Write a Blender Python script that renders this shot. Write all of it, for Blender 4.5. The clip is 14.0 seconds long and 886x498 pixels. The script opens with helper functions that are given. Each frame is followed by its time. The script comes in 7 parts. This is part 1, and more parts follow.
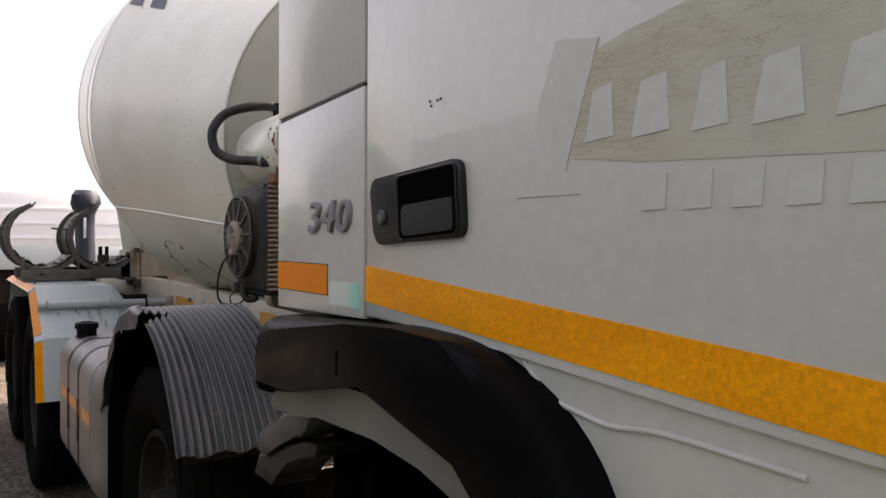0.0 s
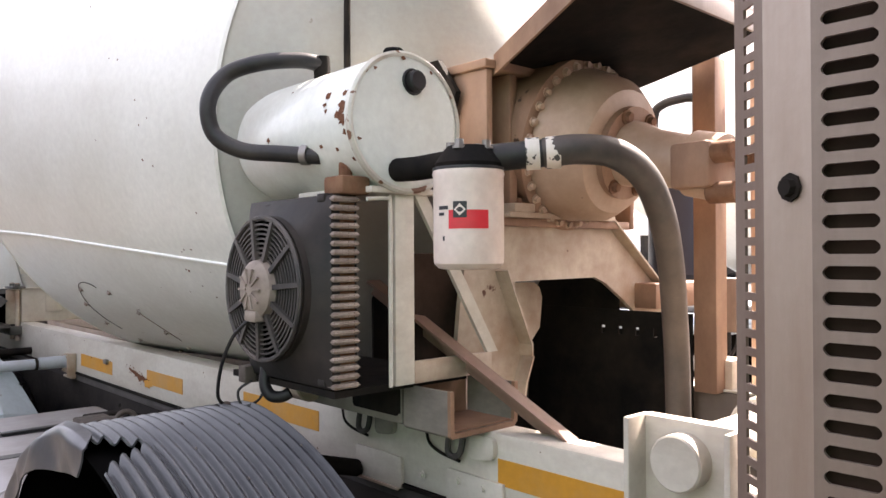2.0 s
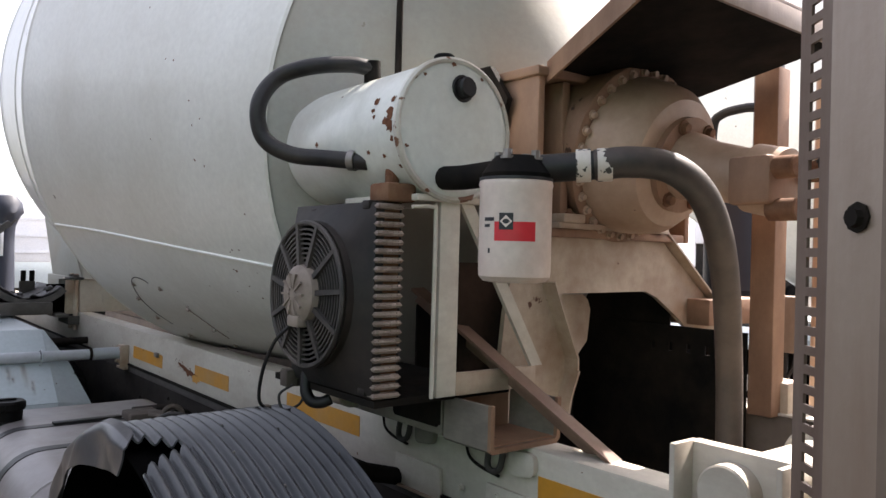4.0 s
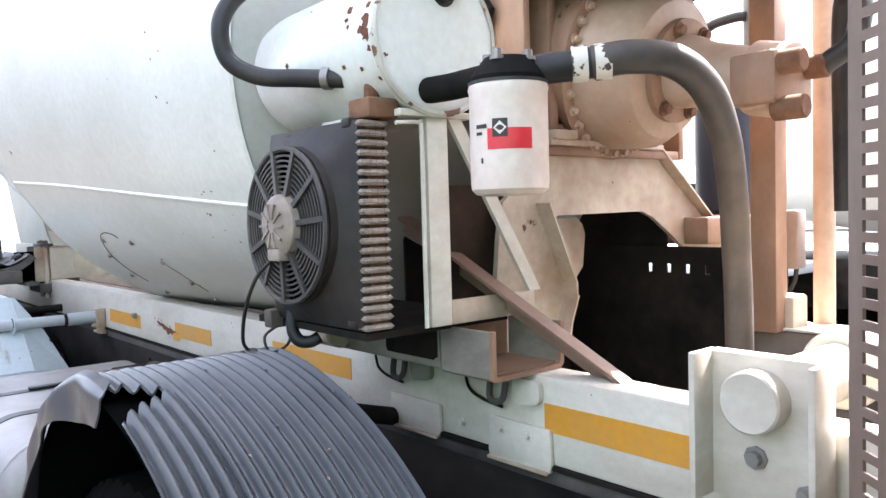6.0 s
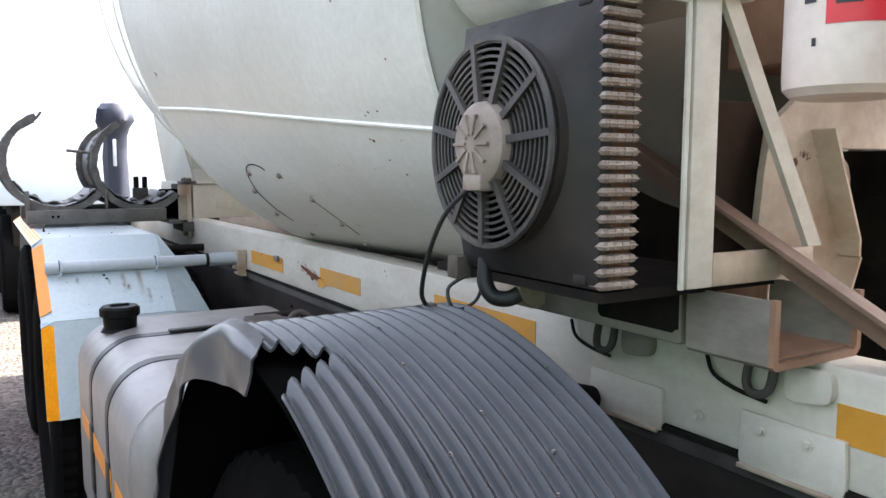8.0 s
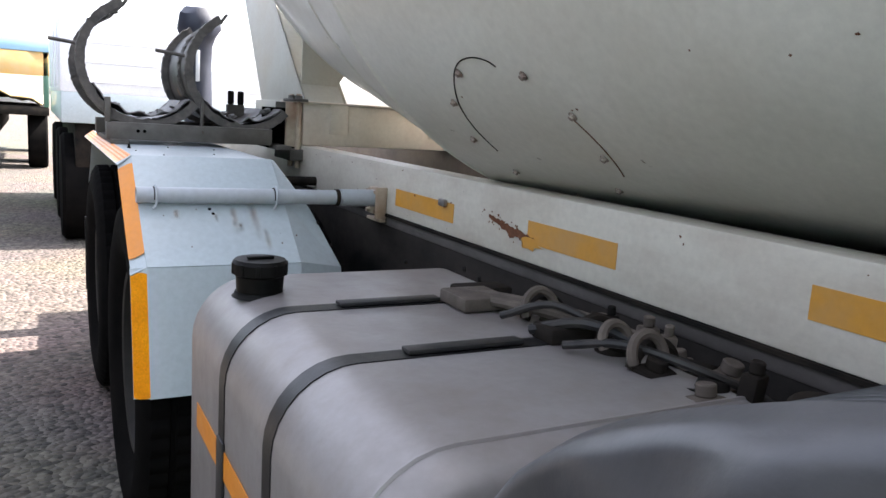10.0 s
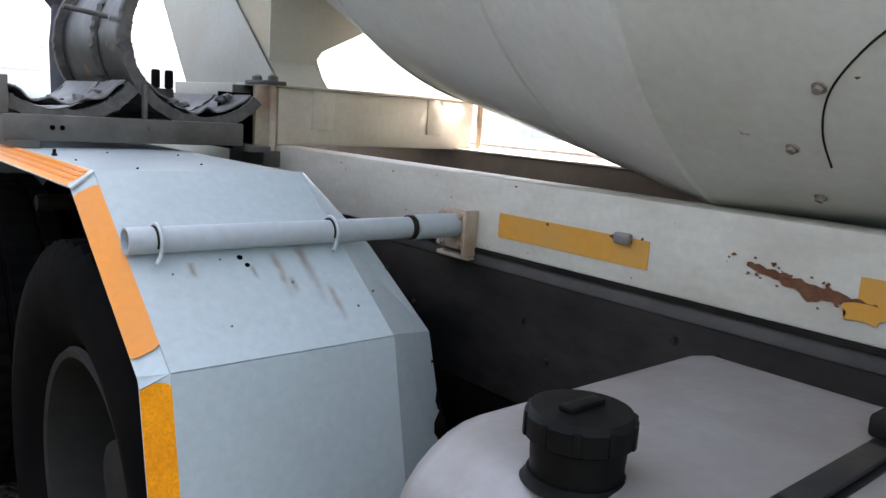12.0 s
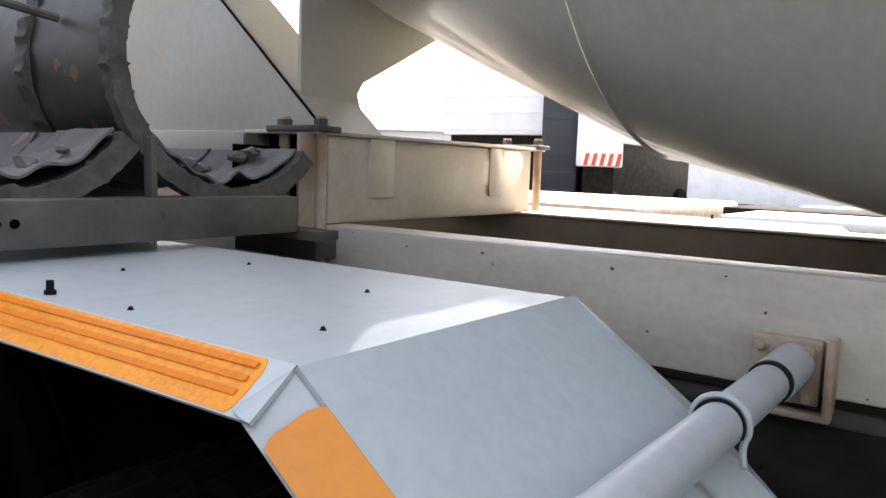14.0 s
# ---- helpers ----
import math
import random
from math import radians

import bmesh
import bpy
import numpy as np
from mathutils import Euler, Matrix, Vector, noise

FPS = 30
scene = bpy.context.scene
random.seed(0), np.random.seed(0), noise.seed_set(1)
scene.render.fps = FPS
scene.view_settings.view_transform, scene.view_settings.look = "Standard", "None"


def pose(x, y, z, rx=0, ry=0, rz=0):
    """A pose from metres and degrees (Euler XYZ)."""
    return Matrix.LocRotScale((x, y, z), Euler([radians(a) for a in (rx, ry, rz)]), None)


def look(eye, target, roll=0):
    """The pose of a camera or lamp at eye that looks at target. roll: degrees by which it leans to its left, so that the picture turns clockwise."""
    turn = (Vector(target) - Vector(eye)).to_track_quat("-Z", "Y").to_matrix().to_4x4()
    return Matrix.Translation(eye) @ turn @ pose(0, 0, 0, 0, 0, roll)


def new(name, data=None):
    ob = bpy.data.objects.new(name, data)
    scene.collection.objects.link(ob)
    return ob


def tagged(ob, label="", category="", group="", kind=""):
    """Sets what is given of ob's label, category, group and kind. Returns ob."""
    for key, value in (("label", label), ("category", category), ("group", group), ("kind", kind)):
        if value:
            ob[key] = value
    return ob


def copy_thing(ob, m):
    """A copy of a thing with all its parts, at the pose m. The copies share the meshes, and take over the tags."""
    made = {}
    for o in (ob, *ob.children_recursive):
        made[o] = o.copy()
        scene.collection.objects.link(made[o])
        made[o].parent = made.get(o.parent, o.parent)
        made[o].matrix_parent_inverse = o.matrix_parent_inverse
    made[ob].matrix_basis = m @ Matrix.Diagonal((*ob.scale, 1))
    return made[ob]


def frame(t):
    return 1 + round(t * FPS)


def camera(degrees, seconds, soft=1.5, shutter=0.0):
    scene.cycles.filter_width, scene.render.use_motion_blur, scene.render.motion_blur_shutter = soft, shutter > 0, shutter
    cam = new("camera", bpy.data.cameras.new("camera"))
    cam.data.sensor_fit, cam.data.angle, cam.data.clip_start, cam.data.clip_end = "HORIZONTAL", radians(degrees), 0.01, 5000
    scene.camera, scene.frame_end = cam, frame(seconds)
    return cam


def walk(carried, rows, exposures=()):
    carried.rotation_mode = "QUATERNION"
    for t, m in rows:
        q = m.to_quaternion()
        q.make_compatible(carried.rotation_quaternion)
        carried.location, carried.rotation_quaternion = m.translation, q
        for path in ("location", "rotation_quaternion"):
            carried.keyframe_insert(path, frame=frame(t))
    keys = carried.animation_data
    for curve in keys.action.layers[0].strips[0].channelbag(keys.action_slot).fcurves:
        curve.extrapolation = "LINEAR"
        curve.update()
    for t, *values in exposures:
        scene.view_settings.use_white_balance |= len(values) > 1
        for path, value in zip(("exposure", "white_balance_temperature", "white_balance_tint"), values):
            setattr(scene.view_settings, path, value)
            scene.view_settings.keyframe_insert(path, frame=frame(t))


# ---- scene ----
cam = camera(59.9, 14.0)
PATH = [
    (0, (0.195, 0.793, 1.489), (1.296, 2.462, 1.463), 0.3),
    (0.5, (0.152, 1.134, 1.477), (1.369, 2.721, 1.465), 3.8),
    (1, (0.242, 1.473, 1.488), (1.562, 2.975, 1.468), 1.0),
    (1.5, (0.268, 1.773, 1.498), (1.513, 3.339, 1.528), 3.5),
    (2, (0.321, 2.063, 1.559), (1.671, 3.538, 1.571), -0.3),
    (2.5, (0.365, 2.069, 1.616), (1.84, 3.407, 1.803), -0.3),
    (3, (0.373, 2.076, 1.621), (1.725, 3.465, 2.113), -3.3),
    (3.5, (0.366, 2.07, 1.617), (1.675, 3.522, 2.042), -0.5),
    (4, (0.347, 2.076, 1.577), (1.596, 3.638, 1.589), 1.5),
    (4.2, (0.382, 2.101, 1.559), (1.566, 3.713, 1.537), 1.9),
    (6.3, (0.394, 2.173, 1.492), (1.696, 3.687, 1.369), -1.7),
    (6.5, (0.403, 2.184, 1.479), (1.704, 3.693, 1.305), -0.1),
    (7, (0.484, 2.249, 1.488), (1.61, 3.895, 1.341), -0.1),
    (7.5, (0.525, 2.338, 1.48), (1.565, 4.031, 1.26), 0.3),
    (8, (0.473, 2.531, 1.459), (1.504, 4.233, 1.254), 0.1),
    (8.5, (0.417, 2.769, 1.443), (1.368, 4.504, 1.154), 0.5),
    (9, (0.467, 3.01, 1.432), (1.347, 4.771, 1.078), 0.6),
    (9.2, (0.463, 3.087, 1.418), (1.33, 4.848, 1.031), 2.2),
    (11.3, (0.328, 4.068, 1.322), (1.381, 5.744, 1.038), 1.0),
    (11.5, (0.307, 4.185, 1.347), (1.402, 5.826, 1.02), 0.6),
    (12, (0.256, 4.408, 1.333), (1.557, 5.887, 0.991), 3.8),
    (12.5, (0.266, 4.7, 1.34), (1.463, 6.255, 0.954), -3.2),
    (13, (0.278, 4.945, 1.336), (1.54, 6.459, 0.996), 1.2),
    (13.5, (0.28, 5.265, 1.342), (1.768, 6.576, 1.083), 0.8),
    (13.8, (0.314, 5.382, 1.34), (1.896, 6.585, 1.116), 0.6),
    (14, (0.326, 5.46, 1.332), (1.949, 6.609, 1.119), 2.1),
]
walk(cam, [(t, look(eye, target, roll)) for t, eye, target, roll in PATH], exposures=[(0.0, 1.58, 7500, 21), (0.5, 1.88, 7450, 21), (1.0, 2.2, 7550, 26), (1.5, 2.35, 7300, 20), (2.0, 2.7, 6950, 22), (2.5, 2.55, 7150, 22), (3.0, 1.85, 6600, 18), (3.5, 1.55, 6500, 17), (4.0, 1.78, 6650, 17), (6.5, 3.35, 6100, 14), (7.0, 2.82, 6200, 12), (7.5, 2.3, 6200, 12), (8.0, 2.92, 6350, 14), (8.5, 2.9, 6400, 14), (9.0, 2.75, 6500, 15), (11.5, 2.45, 6350, 13), (12.5, 2.75, 6400, 12), (13.0, 2.75, 6450, 12), (13.5, 2.55, 6600, 13), (14.0, 2.25, 6800, 15)])

# ---- light ----
SUN_EL, SUN_AZ = 51.0, 2.0      # degrees up; azimuth from +x towards +y
world = bpy.data.worlds.new("sky")
scene.world = world
world.use_nodes = True
wn = world.node_tree.nodes
sky = wn.new("ShaderNodeTexSky")
sky.sky_type = "NISHITA"
sky.sun_disc = False
sky.sun_elevation = radians(SUN_EL)
sky.sun_rotation = radians(90 - SUN_AZ)
sky.dust_density = 3.0
wn["Background"].inputs["Strength"].default_value = 0.13
haze = wn.new("ShaderNodeHueSaturation")
haze.inputs["Saturation"].default_value = 0.45
haze.inputs["Value"].default_value = 1.15
world.node_tree.links.new(sky.outputs[0], haze.inputs["Color"])
world.node_tree.links.new(haze.outputs[0], wn["Background"].inputs[0])
sun = bpy.data.lights.new("sun", "SUN")
sun.energy, sun.angle, sun.color = 5.0, radians(0.5), (1.0, 0.95, 0.86)
sun_ob = new("sun", sun)
_e, _a = radians(SUN_EL), radians(SUN_AZ)
sun_ob.matrix_world = look((math.cos(_e) * math.cos(_a) * 40, math.cos(_e) * math.sin(_a) * 40, math.sin(_e) * 40), (0, 0, 0))


# ---- materials ----
def surface(name, base, rough=0.5, metal=0.0, dirt=None, dirt_amount=0.0, dirt_scale=3.0, grain=0.04, grain_scale=60.0, bump=0.02, spots=None, spot_scale=9.0, spot_cut=0.68, coat=0.0, spec=0.5, stretch=(1, 1, 1), cracks=None):
    """Paint, metal, rubber or plastic: colour varied at two scales, optional grime and chipped spots, fine relief."""
    m = bpy.data.materials.new(name)
    m.use_nodes = True
    nt = m.node_tree
    n, l = nt.nodes, nt.links
    b = n["Principled BSDF"]
    co = n.new("ShaderNodeTexCoord").outputs["Object"]

    mp = n.new("ShaderNodeMapping")
    mp.inputs["Scale"].default_value = stretch
    l.new(co, mp.inputs[0])

    def noise_node(scale, detail=5.0, rgh=0.6, src=None):
        t = n.new("ShaderNodeTexNoise")
        t.inputs["Scale"].default_value, t.inputs["Detail"].default_value, t.inputs["Roughness"].default_value = scale, detail, rgh
        l.new(src or co, t.inputs["Vector"])
        return t.outputs["Fac"]

    def ramp(src, lo, hi):
        r = n.new("ShaderNodeMapRange")
        r.inputs[1].default_value, r.inputs[2].default_value = lo, hi
        l.new(src, r.inputs[0])
        return r.outputs[0]

    def mix(fac, a, c, mode="MIX"):
        x = n.new("ShaderNodeMix")
        x.data_type, x.blend_type = "RGBA", mode
        if hasattr(fac, "links"):
            l.new(fac, x.inputs[0])
        else:
            x.inputs[0].default_value = fac
        for sock, val in ((x.inputs[6], a), (x.inputs[7], c)):
            if hasattr(val, "links"):
                l.new(val, sock)
            else:
                sock.default_value = (*val, 1)
        return x.outputs[2]

    fine = noise_node(grain_scale, 6)
    col = mix(ramp(fine, 0.3, 0.7), [c * (1 - grain * 2) for c in base], [min(1, c * (1 + grain)) for c in base])
    if dirt:
        big = noise_node(dirt_scale, 7, 0.65, mp.outputs[0])
        lo = 0.72 - dirt_amount * 0.5
        k = n.new("ShaderNodeMath")
        k.operation = "MULTIPLY"
        k.inputs[1].default_value = min(1.0, 0.35 + dirt_amount)
        l.new(ramp(big, lo - 0.15, lo + 0.2), k.inputs[0])
        col = mix(k.outputs[0], col, dirt)
    if spots:
        col = mix(ramp(noise_node(spot_scale, 4, 0.5), spot_cut, spot_cut + 0.02), col, spots)
    if cracks:
        k = n.new("ShaderNodeMath")
        k.operation = "ABSOLUTE"
        k0 = n.new("ShaderNodeMath")
        k0.operation = "SUBTRACT"
        k0.inputs[1].default_value = 0.5
        l.new(noise_node(16, 6, 0.7, mp.outputs[0]), k0.inputs[0])
        l.new(k0.outputs[0], k.inputs[0])
        thin = n.new("ShaderNodeMath")
        thin.operation = "MULTIPLY"
        l.new(ramp(k.outputs[0], 0.012, 0.0), thin.inputs[0])
        l.new(ramp(noise_node(4, 3), 0.45, 0.65), thin.inputs[1])
        col = mix(thin.outputs[0], col, cracks)
    l.new(col, b.inputs["Base Color"])
    rr = n.new("ShaderNodeMapRange")
    rr.inputs[3].default_value, rr.inputs[4].default_value = max(0.02, rough - 0.12), min(1, rough + 0.12)
    l.new(noise_node(grain_scale * 0.3, 4), rr.inputs[0])
    l.new(rr.outputs[0], b.inputs["Roughness"])
    b.inputs["Metallic"].default_value = metal
    b.inputs["Specular IOR Level"].default_value = spec
    b.inputs["Coat Weight"].default_value = coat
    bp = n.new("ShaderNodeBump")
    bp.inputs["Strength"].default_value, bp.inputs["Distance"].default_value = min(1.0, bump * 10), 0.002
    l.new(fine, bp.inputs["Height"])
    l.new(bp.outputs[0], b.inputs["Normal"])
    return m


M = {}
RUST, DUST = (0.16, 0.07, 0.035), (0.30, 0.22, 0.16)
M["cab"] = surface("cab_paint", (0.49, 0.465, 0.475), 0.33, dirt=(0.43, 0.40, 0.38), dirt_amount=0.25, dirt_scale=2.5, coat=0.3)
M["ghost"] = surface("faded_decal_paint", (0.505, 0.49, 0.505), 0.4, dirt=(0.44, 0.41, 0.37), dirt_amount=0.25, dirt_scale=14)
M["ghost_back"] = surface("decal_residue", (0.44, 0.41, 0.375), 0.6, dirt=(0.35, 0.29, 0.21), dirt_amount=0.35, dirt_scale=5, stretch=(1, 1, 5), bump=0.05, grain_scale=25, cracks=(0.22, 0.17, 0.12))
M["amber"] = surface("amber_reflective_tape", (0.88, 0.32, 0.0), 0.32, spec=0.35, dirt=(0.70, 0.20, 0.0), dirt_amount=0.35, dirt_scale=12, grain=0.08, grain_scale=210, bump=0.03, stretch=(1, 0.35, 1.6))
M["rail_tape"] = surface("worn_yellow_tape", (0.60, 0.28, 0.03), 0.55, dirt=(0.46, 0.28, 0.12), dirt_amount=0.35, dirt_scale=8)
M["drum"] = surface("drum_paint", (0.705, 0.697, 0.645), 0.4, dirt=(0.50, 0.47, 0.40), dirt_amount=0.3, dirt_scale=1.6, spots=(0.20, 0.17, 0.13), spot_scale=13, spot_cut=0.735, coat=0.15)
M["cream"] = surface("cream_chassis_paint", (0.60, 0.56, 0.48), 0.45, dirt=(0.30, 0.22, 0.16), dirt_amount=0.28, dirt_scale=5, stretch=(1, 0.5, 1.6), spots=(0.10, 0.06, 0.04), spot_scale=14, spot_cut=0.74)
M["tan"] = surface("dusty_gearbox_paint", (0.36, 0.215, 0.135), 0.6, dirt=(0.15, 0.075, 0.045), dirt_amount=0.5, dirt_scale=5, stretch=(1, 1, 0.5), spots=(0.07, 0.035, 0.02), spot_scale=16, spot_cut=0.71)
M["white"] = surface("white_tank_paint", (0.66, 0.67, 0.62), 0.35, dirt=(0.42, 0.37, 0.30), dirt_amount=0.2, dirt_scale=5, spots=RUST, spot_scale=7, spot_cut=0.71, coat=0.2)
M["rust"] = surface("rusty_steel", (0.13, 0.055, 0.030), 0.85, dirt=(0.26, 0.15, 0.09), dirt_amount=0.4, dirt_scale=14, grain=0.15, spec=0.2)
M["fender_blue"] = surface("pale_blue_mudguard_paint", (0.45, 0.51, 0.53), 0.4, dirt=(0.40, 0.42, 0.42), dirt_amount=0.25, dirt_scale=3, spots=(0.10, 0.10, 0.10), spot_scale=26, spot_cut=0.765, coat=0.2)
M["tank"] = surface("dull_aluminium_paint", (0.25, 0.235, 0.232), 0.42, metal=0.2, dirt=(0.17, 0.145, 0.13), dirt_amount=0.42, dirt_scale=5)
M["black"] = surface("black_plastic", (0.006, 0.006, 0.007), 0.42, dirt=(0.035, 0.032, 0.03), dirt_amount=0.25, dirt_scale=6, spec=0.3)
M["flap"] = surface("scuffed_grey_plastic", (0.030, 0.032, 0.038), 0.40, dirt=(0.075, 0.074, 0.077), dirt_amount=0.4, dirt_scale=6)
M["corr"] = surface("corrugated_black_plastic", (0.029, 0.032, 0.036), 0.41, spec=0.45, dirt=(0.064, 0.067, 0.070), dirt_amount=0.4, dirt_scale=5)
M["rubber"] = surface("tyre_rubber", (0.004, 0.004, 0.004), 0.9, dirt=(0.009, 0.008, 0.0075), dirt_amount=0.4, dirt_scale=8, spec=0.02)
M["hose"] = surface("hose_rubber", (0.013, 0.013, 0.014), 0.5, dirt=(0.06, 0.05, 0.04), dirt_amount=0.3, dirt_scale=12, spec=0.35)
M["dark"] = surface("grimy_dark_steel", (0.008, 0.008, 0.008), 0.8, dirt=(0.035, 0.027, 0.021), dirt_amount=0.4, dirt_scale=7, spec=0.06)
M["cooler"] = surface("dusty_black_cooler", (0.011, 0.0105, 0.010), 0.6, dirt=(0.05, 0.036, 0.028), dirt_amount=0.4, dirt_scale=6, spec=0.35)
M["fins"] = surface("dusty_fins", (0.31, 0.255, 0.215), 0.5, metal=0.2, dirt=(0.15, 0.10, 0.075), dirt_amount=0.45, dirt_scale=20)
M["steel"] = surface("worn_grey_steel", (0.30, 0.29, 0.28), 0.45, metal=0.6, dirt=(0.14, 0.10, 0.07), dirt_amount=0.4, dirt_scale=15)
M["grille"] = surface("dusty_heat_shield", (0.255, 0.20, 0.162), 0.5, metal=0.25, dirt=(0.12, 0.07, 0.05), dirt_amount=0.45, dirt_scale=9, stretch=(1, 1, 0.15))
M["filter"] = surface("filter_cream_paint", (0.70, 0.60, 0.53), 0.4, dirt=(0.5, 0.36, 0.28), dirt_amount=0.3, dirt_scale=8)
M["red"] = surface("red_print", (0.62, 0.03, 0.04), 0.4)
M["ink"] = surface("black_print", (0.02, 0.02, 0.022), 0.5)
M["navy"] = surface("dark_blue_print", (0.035, 0.045, 0.07), 0.5, dirt=(0.07, 0.08, 0.1), dirt_amount=0.3)
M["concrete"] = surface("dried_concrete_crust", (0.20, 0.195, 0.19), 0.85, dirt=(0.13, 0.12, 0.12), dirt_amount=0.5, dirt_scale=7, grain=0.2, grain_scale=40, bump=0.2)
M["chute"] = surface("worn_chute_steel", (0.024, 0.024, 0.025), 0.5, metal=0.2, dirt=(0.075, 0.066, 0.058), dirt_amount=0.4, dirt_scale=5, spots=(0.16, 0.09, 0.05), spot_scale=9, spot_cut=0.66)
M["pvc"] = surface("painted_tube_grey", (0.44, 0.47, 0.50), 0.4, dirt=(0.34, 0.33, 0.32), dirt_amount=0.25, dirt_scale=8)
M["badge"] = surface("badge_grey", (0.24, 0.22, 0.24), 0.35, metal=0.5)

M["gloss_black"] = surface("glossy_black_plastic", (0.003, 0.003, 0.0035), 0.34, dirt=(0.007, 0.007, 0.007), dirt_amount=0.25, dirt_scale=6, spec=0.03)
M["frame"] = surface("grimy_black_frame", (0.007, 0.007, 0.007), 0.75, dirt=(0.055, 0.046, 0.04), dirt_amount=0.42, dirt_scale=2.6, stretch=(1, 0.7, 1.5), spots=(0.14, 0.12, 0.11), spot_scale=30, spot_cut=0.76, spec=0.08)
M["frame_edge"] = surface("dusty_frame_edge", (0.10, 0.09, 0.085), 0.7, dirt=(0.03, 0.026, 0.024), dirt_amount=0.45, dirt_scale=6, stretch=(1, 0.6, 1), spec=0.2)
M["cap"] = surface("black_cap_plastic", (0.004, 0.004, 0.004), 0.5, dirt=(0.012, 0.011, 0.010), dirt_amount=0.3, dirt_scale=12, spec=0.08)
M["duct"] = surface("dusty_brown_duct", (0.06, 0.037, 0.027), 0.9, dirt=(0.012, 0.009, 0.008), dirt_amount=0.4, dirt_scale=6, spec=0.1)
M["rust_run"] = surface("rust_run_stain", (0.42, 0.24, 0.10), 0.6, dirt=(0.30, 0.13, 0.04), dirt_amount=0.4, dirt_scale=20)


def stain(m, strength):
    """A thin stain that fades out towards its edges and its lower end."""
    nt = m.node_tree
    n, l = nt.nodes, nt.links
    tc = n.new("ShaderNodeTexCoord")
    sp = n.new("ShaderNodeSeparateXYZ")
    l.new(tc.outputs["Generated"], sp.inputs[0])
    ns = n.new("ShaderNodeTexNoise")
    ns.inputs["Scale"].default_value, ns.inputs["Detail"].default_value = 38.0, 3.0
    l.new(tc.outputs["Object"], ns.inputs["Vector"])

    def calc(op, a, c):
        k = n.new("ShaderNodeMath")
        k.operation = op
        k.use_clamp = op == "POWER"
        for q, v in enumerate((a, c)):
            if hasattr(v, "links"):
                l.new(v, k.inputs[q])
            else:
                k.inputs[q].default_value = v
        return k.outputs[0]

    x = calc("ADD", sp.outputs["X"], calc("MULTIPLY", calc("SUBTRACT", ns.outputs["Fac"], 0.5), 0.3))
    side = calc("SUBTRACT", 1.0, calc("MULTIPLY", calc("ABSOLUTE", calc("SUBTRACT", x, 0.5), 0.0), 2.4))
    side = calc("POWER", calc("MAXIMUM", side, 0.0), 1.3)
    down = calc("MINIMUM", calc("MINIMUM", calc("MULTIPLY", sp.outputs["Z"], 2.5), 1.0), calc("MULTIPLY", calc("SUBTRACT", 1.0, sp.outputs["Z"]), 5.0))
    fac = calc("MULTIPLY", calc("MULTIPLY", side, down), calc("MULTIPLY", ns.outputs["Fac"], strength * 2.0))
    clear = n.new("ShaderNodeBsdfTransparent")
    mx = n.new("ShaderNodeMixShader")
    l.new(fac, mx.inputs[0])
    l.new(clear.outputs[0], mx.inputs[1])
    l.new(n["Principled BSDF"].outputs[0], mx.inputs[2])
    l.new(mx.outputs[0], n["Material Output"].inputs["Surface"])


stain(M["rust_run"], 0.17)


def honeycomb(m, scale, low, high):
    """Small bright and dull cells over a surface, as in reflective sheeting."""
    nt = m.node_tree
    base = nt.nodes["Principled BSDF"].inputs["Base Color"]
    tc, vo, up, mx = [nt.nodes.new(k) for k in ("ShaderNodeTexCoord", "ShaderNodeTexVoronoi", "ShaderNodeMapRange", "ShaderNodeMix")]
    nt.links.new(tc.outputs["Object"], vo.inputs["Vector"])
    vo.inputs["Scale"].default_value, vo.inputs["Randomness"].default_value = scale, 0.45
    up.inputs["To Min"].default_value, up.inputs["To Max"].default_value = low, high
    nt.links.new(vo.outputs["Color"], up.inputs["Value"])
    mx.data_type, mx.blend_type = "RGBA", "MULTIPLY"
    mx.clamp_result = False
    mx.inputs["Factor"].default_value = 1.0
    nt.links.new(base.links[0].from_socket, mx.inputs[6])
    nt.links.new(up.outputs[0], mx.inputs[7])
    nt.links.new(mx.outputs[2], base)


honeycomb(M["amber"], 220.0, 0.86, 1.10)


def fade(m, colour, axis="Y"):
    """Shifts a surface towards another colour at the lower end of one axis."""
    nt = m.node_tree
    base = nt.nodes["Principled BSDF"].inputs["Base Color"]
    tc, sp, up, mx = [nt.nodes.new(k) for k in ("ShaderNodeTexCoord", "ShaderNodeSeparateXYZ", "ShaderNodeMapRange", "ShaderNodeMix")]
    nt.links.new(tc.outputs["Generated"], sp.inputs[0])
    up.interpolation_type = "SMOOTHSTEP"
    up.inputs["From Min"].default_value, up.inputs["From Max"].default_value = 0.0, 0.55
    up.inputs["To Min"].default_value, up.inputs["To Max"].default_value = 1.0, 0.0
    nt.links.new(sp.outputs[axis], up.inputs["Value"])
    mx.data_type = "RGBA"
    nt.links.new(up.outputs[0], mx.inputs["Factor"])
    old = base.links[0].from_socket if base.links else None
    if old:
        nt.links.new(old, mx.inputs[6])
    else:
        mx.inputs[6].default_value = base.default_value[:]
    mx.inputs[7].default_value = (*colour, 1)
    nt.links.new(mx.outputs[2], base)



